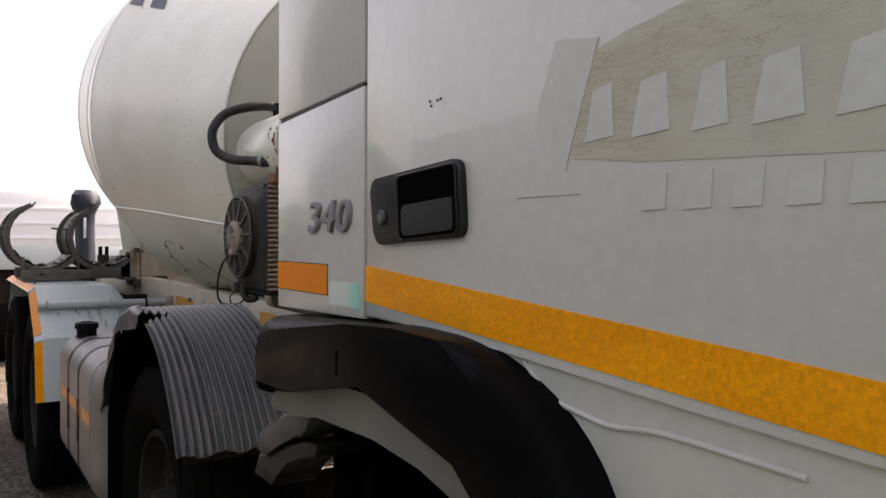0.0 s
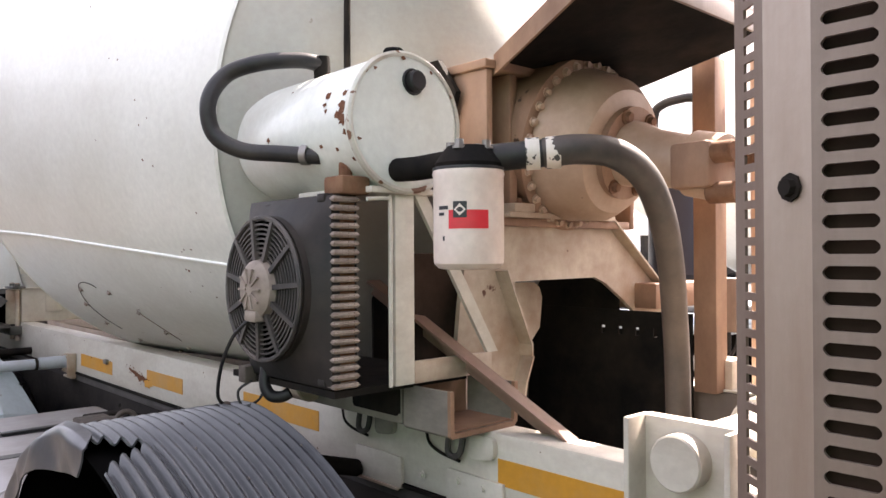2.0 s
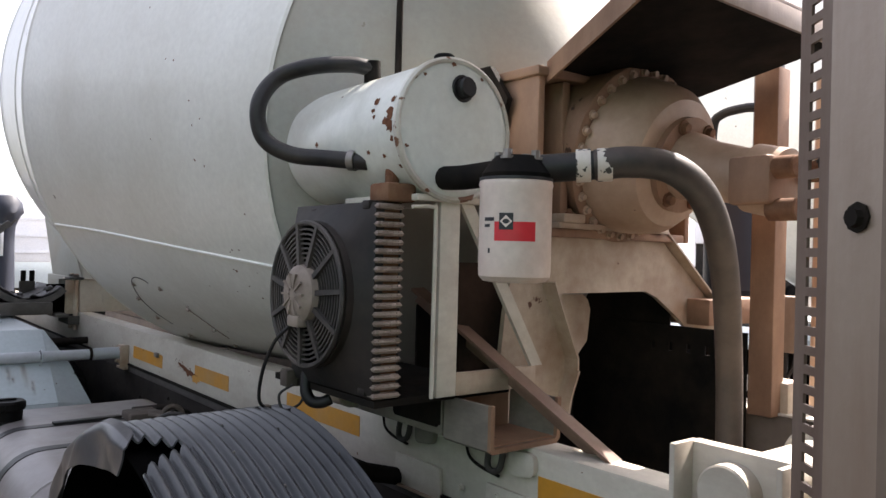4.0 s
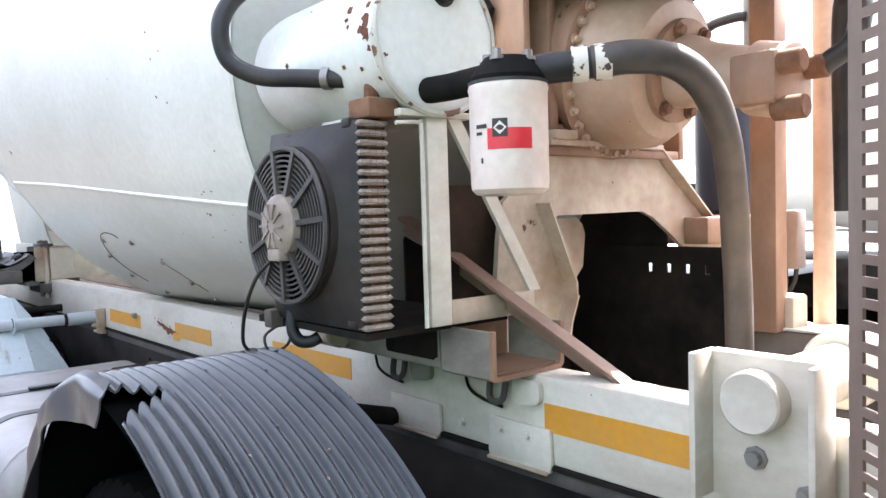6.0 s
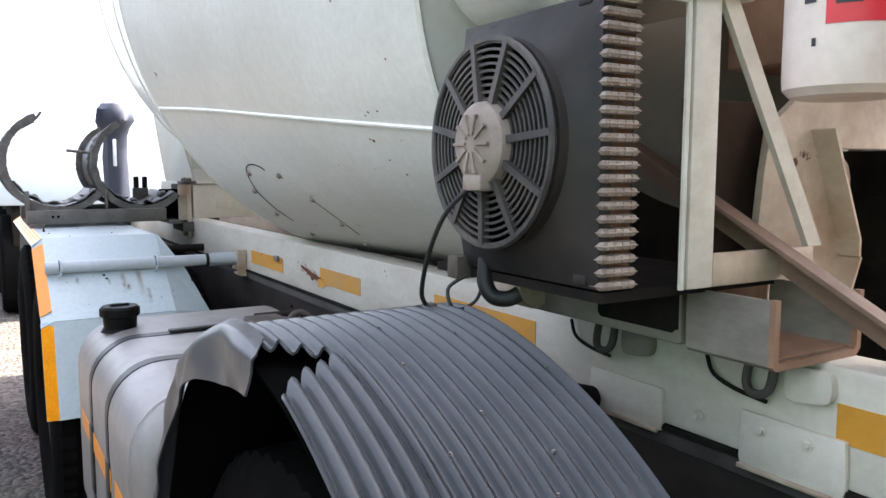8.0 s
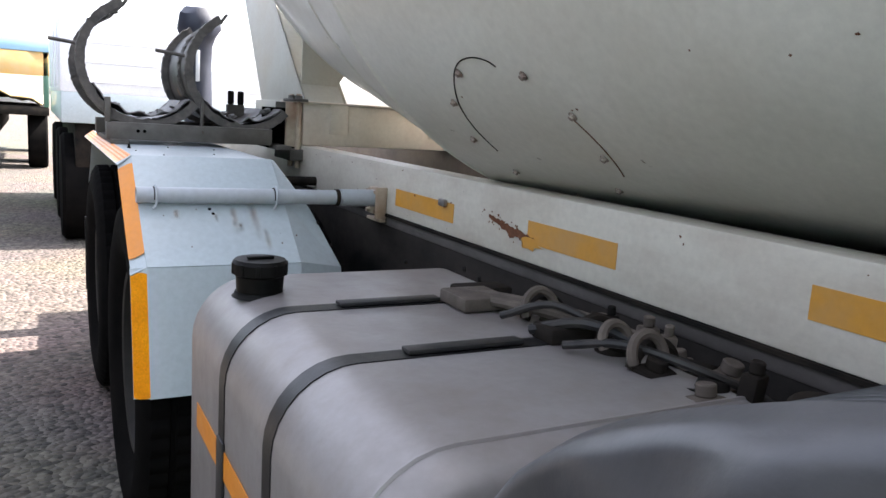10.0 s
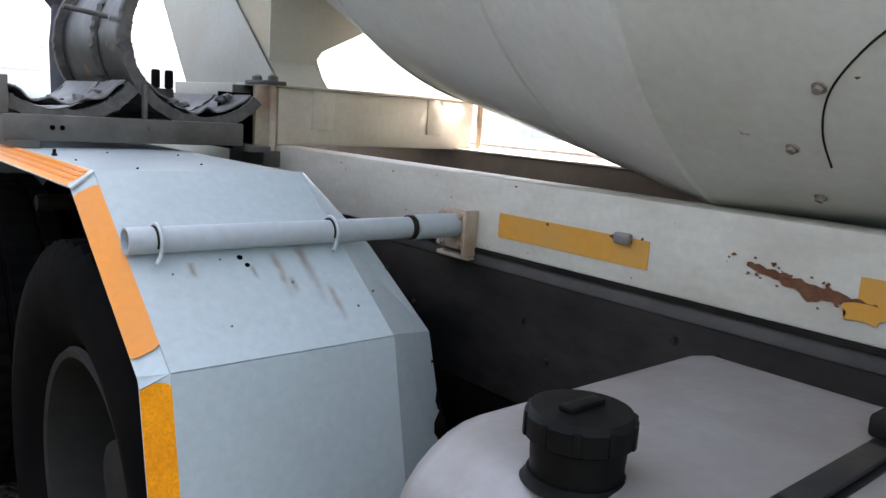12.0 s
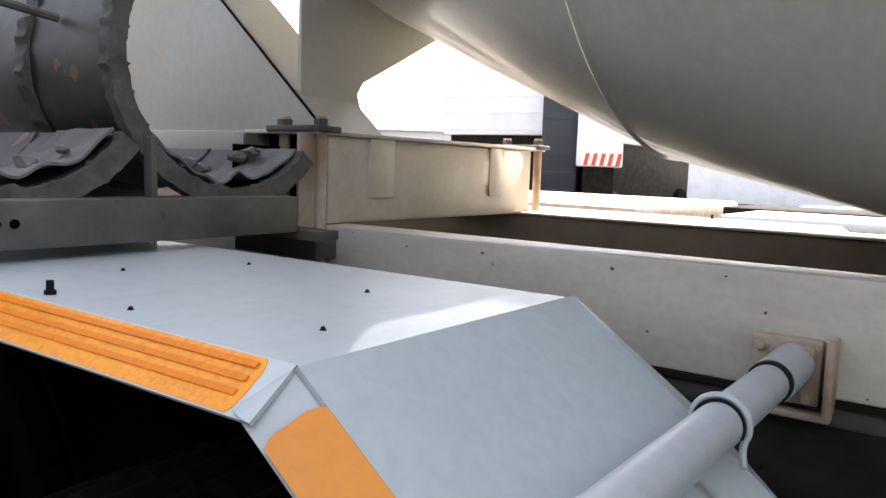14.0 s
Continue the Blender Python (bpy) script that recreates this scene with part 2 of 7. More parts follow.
# darker than the drum paint: the head's shade is put into it
M["drum_head"] = surface("shaded_head_paint", (0.37, 0.37, 0.335), 0.5, dirt=(0.34, 0.28, 0.21), dirt_amount=0.34, dirt_scale=2.2, spots=(0.2, 0.16, 0.12), spot_scale=16, spot_cut=0.76)
M["tankw"] = surface("stained_tank_paint", (0.62, 0.58, 0.50), 0.5, dirt=(0.36, 0.26, 0.18), dirt_amount=0.45, dirt_scale=2.5)
M["bead"] = surface("pale_bead", (0.85, 0.85, 0.80), 0.5)
M["rim"] = surface("steel_rim_paint", (0.020, 0.019, 0.018), 0.7, spec=0.1, dirt=(0.035, 0.031, 0.027), dirt_amount=0.4, dirt_scale=8)
# near-black that stands in for deep shade in gaps, wells and recesses
M["void"] = surface("shade_black", (0.003, 0.003, 0.003), 0.95, spec=0.0)
M["amber_flat"] = surface("flat_orange_tape", (0.76, 0.205, 0.0), 0.45, spec=0.2, dirt=(0.62, 0.17, 0.005), dirt_amount=0.2, dirt_scale=9, grain=0.06, grain_scale=240)
M["orange"] = surface("orange_edge_tape", (0.74, 0.25, 0.012), 0.4, dirt=(0.60, 0.24, 0.06), dirt_amount=0.3, dirt_scale=6, spots=(0.25, 0.12, 0.05), spot_scale=30, spot_cut=0.77)
M["sticker"] = surface("sticker_residue", (0.55, 0.55, 0.56), 0.5, dirt=(0.44, 0.53, 0.50), dirt_amount=0.4, dirt_scale=12)
fade(M["sticker"], (0.22, 0.52, 0.46))
M["sticker_white"] = surface("peeling_tag", (0.65, 0.6, 0.53), 0.6, spots=(0.05, 0.045, 0.04), spot_scale=45, spot_cut=0.60)
M["flare"] = surface("grey_flare_plastic", (0.095, 0.094, 0.092), 0.55, dirt=(0.17, 0.16, 0.148), dirt_amount=0.4, dirt_scale=4)
M["cream_dirty"] = surface("stained_cream_paint", (0.56, 0.48, 0.38), 0.55, dirt=(0.26, 0.15, 0.09), dirt_amount=0.5, dirt_scale=5, spots=(0.12, 0.05, 0.03), spot_scale=18, spot_cut=0.72)
M["white_plain"] = surface("dull_white_paint", (0.64, 0.66, 0.61), 0.4, dirt=(0.48, 0.45, 0.38), dirt_amount=0.2, dirt_scale=6, spots=(0.3, 0.25, 0.2), spot_scale=40, spot_cut=0.8)
M["tan_light"] = surface("dusty_cream_casting", (0.48, 0.345, 0.25), 0.5, dirt=(0.24, 0.13, 0.08), dirt_amount=0.4, dirt_scale=4, spots=(0.1, 0.05, 0.03), spot_scale=30, spot_cut=0.75)
M["hose_dusty"] = surface("dusty_hose_rubber", (0.035, 0.031, 0.028), 0.6, dirt=(0.14, 0.10, 0.075), dirt_amount=0.45, dirt_scale=5)
M["grille_black"] = surface("dusty_guard_plastic", (0.028, 0.026, 0.024), 0.6, dirt=(0.14, 0.11, 0.09), dirt_amount=0.35, dirt_scale=10)
M["valve"] = surface("dusty_brown_fitting", (0.06, 0.048, 0.04), 0.75, dirt=(0.14, 0.115, 0.095), dirt_amount=0.45, dirt_scale=14, spec=0.25)
M["hub"] = surface("dusty_hub", (0.27, 0.22, 0.18), 0.65, dirt=(0.12, 0.09, 0.07), dirt_amount=0.4, dirt_scale=20)
M["support"] = surface("support_paint", (0.43, 0.43, 0.385), 0.5, dirt=(0.38, 0.32, 0.24), dirt_amount=0.35, dirt_scale=2.5)
M["chute_rim"] = surface("crusted_rim", (0.055, 0.052, 0.048), 0.75, dirt=(0.17, 0.15, 0.135), dirt_amount=0.4, dirt_scale=18, bump=0.1)
M["tarp"] = surface("dark_tarpaulin", (0.012, 0.016, 0.03), 0.5)
M["panel_white"] = surface("white_panel", (0.80, 0.81, 0.84), 0.45, dirt=(0.5, 0.5, 0.5), dirt_amount=0.2, dirt_scale=1.5)
M["stripe"] = surface("striped_board", (0.75, 0.70, 0.66), 0.5)
M["glass"] = surface("dark_window", (0.03, 0.035, 0.04), 0.08)
M["sand"] = surface("wet_sand", (0.42, 0.30, 0.14), 0.9, dirt=(0.25, 0.16, 0.08), dirt_amount=0.4, dirt_scale=3, bump=0.2)
M["yellow_panel"] = surface("faded_yellow_board", (0.62, 0.36, 0.12), 0.5, dirt=(0.5, 0.42, 0.3), dirt_amount=0.3)
M["blue_panel"] = surface("pale_blue_board", (0.24, 0.38, 0.52), 0.5)
M["green_panel"] = surface("dark_green_paint", (0.06, 0.14, 0.10), 0.5)
M["slab"] = surface("pale_concrete", (0.32, 0.30, 0.27), 0.85, dirt=(0.22, 0.20, 0.18), dirt_amount=0.4, dirt_scale=1.5, bump=0.1)

M["tank_flange"] = surface("rusting_flange_paint", (0.60, 0.60, 0.54), 0.45, dirt=(0.30, 0.22, 0.15), dirt_amount=0.4, dirt_scale=9, spots=RUST, spot_scale=24, spot_cut=0.62)
M["tray"] = surface("grimy_tray_paint", (0.135, 0.126, 0.112), 0.65, dirt=(0.05, 0.042, 0.036), dirt_amount=0.55, dirt_scale=5, spots=(0.06, 0.04, 0.03), spot_scale=22, spot_cut=0.7)
# shaded copy of the rail paint, for the far side only
M["far_rail"] = surface("shaded_brown_rail", (0.17, 0.14, 0.115), 0.7, dirt=(0.07, 0.05, 0.04), dirt_amount=0.4, dirt_scale=4)
M["beam_cream"] = surface("warm_cream_paint", (0.66, 0.59, 0.50), 0.5, dirt=(0.42, 0.30, 0.21), dirt_amount=0.38, dirt_scale=3, spots=(0.2, 0.09, 0.05), spot_scale=18, spot_cut=0.76)
honeycomb(M["amber_flat"], 220.0, 0.90, 1.08)
M["shield_post"] = surface("dust_pale_shield", (0.37, 0.305, 0.25), 0.42, metal=0.2, dirt=(0.24, 0.165, 0.12), dirt_amount=0.45, dirt_scale=9, stretch=(1, 1, 0.12))
M["brace"] = surface("rusty_brown_brace", (0.21, 0.125, 0.085), 0.65, dirt=(0.10, 0.055, 0.035), dirt_amount=0.5, dirt_scale=7, stretch=(1, 1, 0.5))
M["beam"] = surface("smeared_beam_paint", (0.34, 0.31, 0.26), 0.6, dirt=(0.07, 0.055, 0.045), dirt_amount=0.5, dirt_scale=4, stretch=(1, 0.6, 1.5))
M["chips"] = surface("rusted_chip", (0.10, 0.04, 0.022), 0.85, dirt=(0.20, 0.09, 0.05), dirt_amount=0.5, dirt_scale=60, spec=0.15)
M["stripe_red"] = surface("red_board", (0.55, 0.07, 0.03), 0.5)


def gravel():
    m = bpy.data.materials.new("gravel")
    m.use_nodes = True
    n, l = m.node_tree.nodes, m.node_tree.links
    b = n["Principled BSDF"]
    co = n.new("ShaderNodeTexCoord").outputs["Object"]
    v = n.new("ShaderNodeTexVoronoi")
    v.inputs["Scale"].default_value = 34
    l.new(co, v.inputs["Vector"])
    big = n.new("ShaderNodeTexNoise")
    big.inputs["Scale"].default_value, big.inputs["Detail"].default_value = 0.8, 6
    l.new(co, big.inputs["Vector"])
    r = n.new("ShaderNodeValToRGB")
    r.color_ramp.elements[0].color, r.color_ramp.elements[1].color = (0.024, 0.021, 0.018, 1), (0.20, 0.172, 0.14, 1)
    l.new(v.outputs["Color"], r.inputs[0])
    x = n.new("ShaderNodeMix")
    x.data_type, x.blend_type = "RGBA", "MULTIPLY"
    x.inputs[0].default_value = 0.5
    l.new(r.outputs[0], x.inputs[6])
    l.new(big.outputs["Color"], x.inputs[7])
    l.new(x.outputs[2], b.inputs["Base Color"])
    b.inputs["Roughness"].default_value = 0.95
    bp = n.new("ShaderNodeBump")
    bp.inputs["Strength"].default_value, bp.inputs["Distance"].default_value = 1.0, 0.025
    bp.invert = True
    l.new(v.outputs["Distance"], bp.inputs["Height"])
    l.new(bp.outputs[0], b.inputs["Normal"])
    return m


M["gravel"] = gravel()


# ---- mesh helpers ----
def part(name, bm, mat, parent=None, label="", smooth=True, angle=35):
    """Links a bmesh as one mesh object under a thing or a part."""
    me = bpy.data.meshes.new(name)
    bmesh.ops.recalc_face_normals(bm, faces=bm.faces[:])
    bm.to_mesh(me)
    bm.free()
    me.materials.append(M[mat])
    if smooth:
        me.shade_smooth()
        me.set_sharp_from_angle(angle=radians(angle))
    ob = new(name, me)
    if parent:
        ob.parent = parent
    if label:
        tagged(ob, label)
    return ob


def thing(name, label, category, group="", kind=""):
    return tagged(new(name), label, category, group, kind)


def B():
    return bmesh.new()


def box(bm, lo, hi, bevel=0.0, m=None):
    lo, hi = Vector(lo), Vector(hi)
    mm = Matrix.Translation((lo + hi) / 2) @ Matrix.Diagonal((*(hi - lo), 1))
    r = bmesh.ops.create_cube(bm, size=1, matrix=mm)
    vs = r["verts"]
    if bevel:
        es = {e for v in vs for e in v.link_edges}
        r = bmesh.ops.bevel(bm, geom=list(es), offset=bevel, segments=2, affect="EDGES", profile=0.5)
        vs = list({v for f in r["faces"] for v in f.verts} | {v for v in vs if v.is_valid})
    if m is not None:
        bmesh.ops.transform(bm, matrix=m, verts=[v for v in vs if v.is_valid])
    return bm


def frame_of(d):
    d = Vector(d).normalized()
    a = Vector((0, 0, 1)) if abs(d.z) < 0.9 else Vector((1, 0, 0))
    u = d.cross(a).normalized()
    return d, u, d.cross(u).normalized()


def rev(bm, profile, origin, axis, seg=32, close=False):
    """Turns (distance along the axis, radius) rows round the axis."""
    d, u, w = frame_of(axis)
    o = Vector(origin)
    rings = []
    for s, r in profile:
        if r < 1e-5:
            rings.append([bm.verts.new(o + d * s)])
        else:
            rings.append([bm.verts.new(o + d * s + (u * math.cos(k * 2 * math.pi / seg) + w * math.sin(k * 2 * math.pi / seg)) * r) for k in range(seg)])
    pairs = list(zip(rings, rings[1:])) + ([(rings[-1], rings[0])] if close else [])
    for a, c in pairs:
        for k in range(seg):
            j = (k + 1) % seg
            if len(a) == 1 and len(c) == 1:
                continue
            if len(a) == 1:
                bm.faces.new((a[0], c[k], c[j]))
            elif len(c) == 1:
                bm.faces.new((a[k], a[j], c[0]))
            else:
                bm.faces.new((a[k], a[j], c[j], c[k]))
    return bm


def cyl(bm, p0, p1, r, seg=20, bevel=0.0, r1=None):
    p0, p1 = Vector(p0), Vector(p1)
    h = (p1 - p0).length
    r1 = r if r1 is None else r1
    if bevel:
        prof = [(0, 0), (0, r - bevel), (bevel, r), (h - bevel, r1), (h, r1 - bevel), (h, 0)]
    else:
        prof = [(0, 0), (0, r), (h, r1), (h, 0)]
    return rev(bm, prof, p0, p1 - p0, seg)


def pipe(bm, p0, p1, r, wall=0.004, seg=20):
    h = (Vector(p1) - Vector(p0)).length
    return rev(bm, [(0, r), (h, r), (h, r - wall), (0, r - wall)], p0, Vector(p1) - Vector(p0), seg, close=True)


def smooth_path(pts, steps=6):
    """A Catmull-Rom line through the points."""
    p = [Vector(q) for q in pts]
    p = [p[0] * 2 - p[1]] + p + [p[-1] * 2 - p[-2]]
    out = []
    for i in range(1, len(p) - 2):
        for k in range(steps):
            t = k / steps
            a, b, c, d = p[i - 1], p[i], p[i + 1], p[i + 2]
            out.append(0.5 * ((2 * b) + (c - a) * t + (2 * a - 5 * b + 4 * c - d) * t * t + (3 * b - a - 3 * c + d) * t * t * t))
    out.append(p[-2])
    return out


def tube(bm, pts, r, seg=10, steps=6, ridge=0.0):
    path = smooth_path(pts, steps) if steps else [Vector(q) for q in pts]
    u = None
    rings = []
    for i, p in enumerate(path):
        d = (path[min(i + 1, len(path) - 1)] - path[max(i - 1, 0)]).normalized()
        if u is None:
            u = frame_of(d)[1]
        u = (u - d * u.dot(d)).normalized()
        w = d.cross(u)
        rr = r * (1 + ridge * (i % 2))
        rings.append([bm.verts.new(p + (u * math.cos(k * 2 * math.pi / seg) + w * math.sin(k * 2 * math.pi / seg)) * rr) for k in range(seg)])
    for a, c in zip(rings, rings[1:]):
        for k in range(seg):
            j = (k + 1) % seg
            bm.faces.new((a[k], a[j], c[j], c[k]))
    bm.faces.new(rings[0][::-1])
    bm.faces.new(rings[-1])
    return bm


def prism(bm, poly, axis, a0, a1, bevel=0.0):
    """A flat outline (pairs in the two other axes, in x, y, z order) given thickness along an axis."""
    i = "xyz".index(axis)

    def at(p, a):
        q = list(p)
        q.insert(i, a)
        return bm.verts.new(q)
    lo = [at(p, a0) for p in poly]
    hi = [at(p, a1) for p in poly]
    f = [bm.faces.new(lo), bm.faces.new(hi[::-1])]
    k = len(poly)
    for j in range(k):
        f.append(bm.faces.new((lo[j], hi[j], hi[(j + 1) % k], lo[(j + 1) % k])))
    if bevel:
        es = {e for x in f for e in x.edges}
        bmesh.ops.bevel(bm, geom=list(es), offset=bevel, segments=2, affect="EDGES", profile=0.5)
    return bm


def sheet(bm, grid, thick):
    """A grid of points (rows of Vectors) given a thickness along its normals."""
    rows = [[bm.verts.new(p) for p in r] for r in grid]
    fs = [bm.faces.new((a[j], a[j + 1], c[j + 1], c[j])) for a, c in zip(rows, rows[1:]) for j in range(len(a) - 1)]
    bmesh.ops.recalc_face_normals(bm, faces=fs)
    bmesh.ops.solidify(bm, geom=fs, thickness=thick)
    return bm


def bolt(bm, p, axis, r=0.009, h=0.008):
    d, u, w = frame_of(axis)
    rev(bm, [(0, r * 1.5), (h * 0.3, r * 1.5), (h * 0.3, r), (h, r * 0.92), (h, 0)], p, axis, 8)


def chip(centre, u, v, size, rnd, n=13):
    """A small ragged flake lying on a surface spanned by u and v."""
    bm = bmesh.new()
    ph = rnd.uniform(0, 6.28)
    ring = []
    for k in range(n):
        a = 2 * math.pi * k / n
        r = size * rnd.uniform(0.45, 1.15)
        ring.append(bm.verts.new(Vector(centre) + Vector(u) * (r * math.cos(a + ph) * 1.2) + Vector(v) * (r * math.sin(a + ph))))
    bm.faces.new(ring)
    bmesh.ops.triangulate(bm, faces=bm.faces[:])
    return bm


def perforated(us, vs, hole, to3d, thick, nudge=None):
    """One sheet with openings: cells of the grid us x vs for which hole(i, j) is true are left out."""
    bm = bmesh.new()
    verts = {}

    def vert(i, j):
        if (i, j) not in verts:
            u, v = us[i], vs[j]
            if nudge:
                u, v = nudge(i, j, u, v)
            verts[i, j] = bm.verts.new(to3d(u, v))
        return verts[i, j]
    fs = []
    for i in range(len(us) - 1):
        for j in range(len(vs) - 1):
            if not hole(i, j):
                fs.append(bm.faces.new((vert(i, j), vert(i + 1, j), vert(i + 1, j + 1), vert(i, j + 1))))
    bmesh.ops.recalc_face_normals(bm, faces=fs)
    bmesh.ops.solidify(bm, geom=fs, thickness=thick)
    return bm


XC = 1.80          # the truck's middle line
RX = 1.40          # outer face of the frame rail

# ---- ground ----
bm = B()
bmesh.ops.create_grid(bm, x_segments=8, y_segments=8, size=400)
tagged(part("ground", bm, "gravel", smooth=False), "grey-brown loose gravel yard ground", "ground", kind="structure")

# ---- mixer drum ----
TILT_D = radians(9.6)
D_AX = Vector((0, math.cos(TILT_D), math.sin(TILT_D)))
D_UP = Vector((0, -math.sin(TILT_D), math.cos(TILT_D)))
D_O = Vector((1.825, 3.645, 1.904))
DR = [(0.0, 0.733), (0.66, 0.858), (1.316, 0.987), (1.63, 0.957), (2.2, 0.921), (2.6, 0.814), (3.0, 0.705), (3.3, 0.625)]


def drum_radius(s):
    for (s0, r0), (s1, r1) in zip(DR, DR[1:]):
        if s <= s1:
            return r0 + (r1 - r0) * (s - s0) / (s1 - s0)
    return DR[-1][1]


def on_drum(s, deg, lift=0.0):
    """A point on the drum: metres along the axis, degrees from the near side (0 is level towards the path, 90 is up)."""
    a = radians(deg)
    return D_O + D_AX * s + (Vector((-1, 0, 0)) * math.cos(a) + D_UP * math.sin(a)) * (drum_radius(s) + lift)


def drum_ring(s0, s1, n=6):
    return [(s0 + (s1 - s0) * k / n, drum_radius(s0 + (s1 - s0) * k / n)) for k in range(n + 1)]


def drum():
    th = thing("mixer_drum", "large dirty off-white steel concrete mixer drum", "mixer drum")
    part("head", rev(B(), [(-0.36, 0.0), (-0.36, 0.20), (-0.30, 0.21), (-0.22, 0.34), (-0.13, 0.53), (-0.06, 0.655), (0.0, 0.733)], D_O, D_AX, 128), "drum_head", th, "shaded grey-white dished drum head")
    part("front_cone", rev(B(), drum_ring(0.0, 1.316), D_O, D_AX, 128), "drum", th)
    part("belt", rev(B(), drum_ring(1.316, 1.63, 3), D_O, D_AX, 128), "drum", th)
    part("rear_cone", rev(B(), drum_ring(1.63, 3.3, 12) + [(3.3, 0.5), (2.6, 0.5), (2.6, 0.0)], D_O, D_AX, 128), "drum", th)
    for s in (0.0, 1.316, 1.63, 2.2):
        r = drum_radius(s)
        part("weld_seam", rev(B(), [(s - 0.007, r - 0.002), (s, r + 0.0035), (s + 0.007, r - 0.002)], D_O, D_AX, 128), "drum", th)
    # the pale bead along the cone
    part("bead", tube(B(), [on_drum(s, -31.2 + 1.8 * min(1, s), 0.001) for s in (0.01, 0.35, 0.66, 1.0, 1.312)], 0.0045, 6, 3), "bead", th, "thin pale weld bead along the drum")
    # bolted oval inspection cover with its worn rim
    hs, hd = 0.934, -55.0
    rim = [(0.871, -41.9), (0.888, -41.1), (0.926, -40.7), (0.972, -41.4), (1.013, -43.4), (1.055, -47.0), (1.075, -50.0), (1.085, -53.7), (1.086, -57.9)]
    part("cover_rim", tube(B(), [on_drum(s, d, 0.0003) for s, d in rim], 0.0015, 6, 5), "dark", th, "dark worn rim of the drum cover")
    edge = [on_drum(hs + 0.20 * math.cos(radians(a)), hd + 13.5 * math.sin(radians(a)), 0.0002) for a in range(155, 215, 10)]
    part("cover_rim", tube(B(), edge, 0.0014, 6, 2), "rust", th)
    for s, d in ((0.991, -43.0), (0.809, -43.0), (1.077, -48.0), (1.127, -55.4), (1.12, -63.8), (1.022, -70.9), (0.746, -48.8), (0.753, -56.6), (0.823, -65.5)):
        p = on_drum(s, d)
        bm = B()
        bolt(bm, p, p - (D_O + D_AX * s), 0.0065, 0.008)
        part("cover_bolt", bm, "fins", th)
    # chipped, rust-stained spots
    rnd = random.Random(11)
    for s, d, r in ((0.251, -33.8, 0.007), (0.224, -28.8, 0.005), (0.191, -28.6, 0.004), (0.203, -40.0, 0.005), (0.138, -44.9, 0.007), (0.452, -39.1, 0.003), (0.314, -39.4, 0.003), (0.233, -37.3, 0.004), (0.292, -5.6, 0.004), (0.403, 5.6, 0.004), (0.442, 5.7, 0.003), (0.248, -12.7, 0.004), (0.496, -8.9, 0.003), (0.593, 15.0, 0.004), (0.238, -29.4, 0.004), (0.262, -33.5, 0.004), (0.725, -47.6, 0.004), (0.811, -43.0, 0.004), (0.112, -20.8, 0.004), (0.29, -11.7, 0.004), (0.309, -1.3, 0.004), (0.258, -4.3, 0.004), (0.81, -42.5, 0.004), (1.035, -46.9, 0.004), (0.738, -47.8, 0.004), (0.288, -11.9, 0.004)):
        bm = B()
        ring = [bm.verts.new(on_drum(s + 0.75 * r * rnd.uniform(0.5, 1.4) * math.cos(a), d + math.degrees(0.75 * r * rnd.uniform(0.4, 1.2) * math.sin(a) / drum_radius(s)), 0.0008)) for a in np.linspace(0, 2 * math.pi, 10)[:-1]]
        bm.faces.new(ring)
        part("paint_chip", bm, "chips", th)
    # dark block shapes of the painted lettering on the drum
    for s0 in (1.035, 1.29):
        bm = B()
        for (u0, v0), (u1, v1) in (((0.0, 0.0), (0.72, 1.0)),):
            grid = []
            for v in np.linspace(v0, v1, 4):
                row = []
                for u in np.linspace(u0, u1, 4):
                    row.append(on_drum(s0 - u * 0.225 + 0.17 * v, 32.5 + v * 13.8, 0.0025))
                grid.append(row)
            rows = [[bm.verts.new(p) for p in r] for r in grid]
            for a, c in zip(rows, rows[1:]):
                for j in range(3):
                    bm.faces.new((a[j], a[j + 1], c[j + 1], c[j]))
        part("painted_mark", bm, "navy", th, "faded dark blue painted block mark")
    return th


drum()


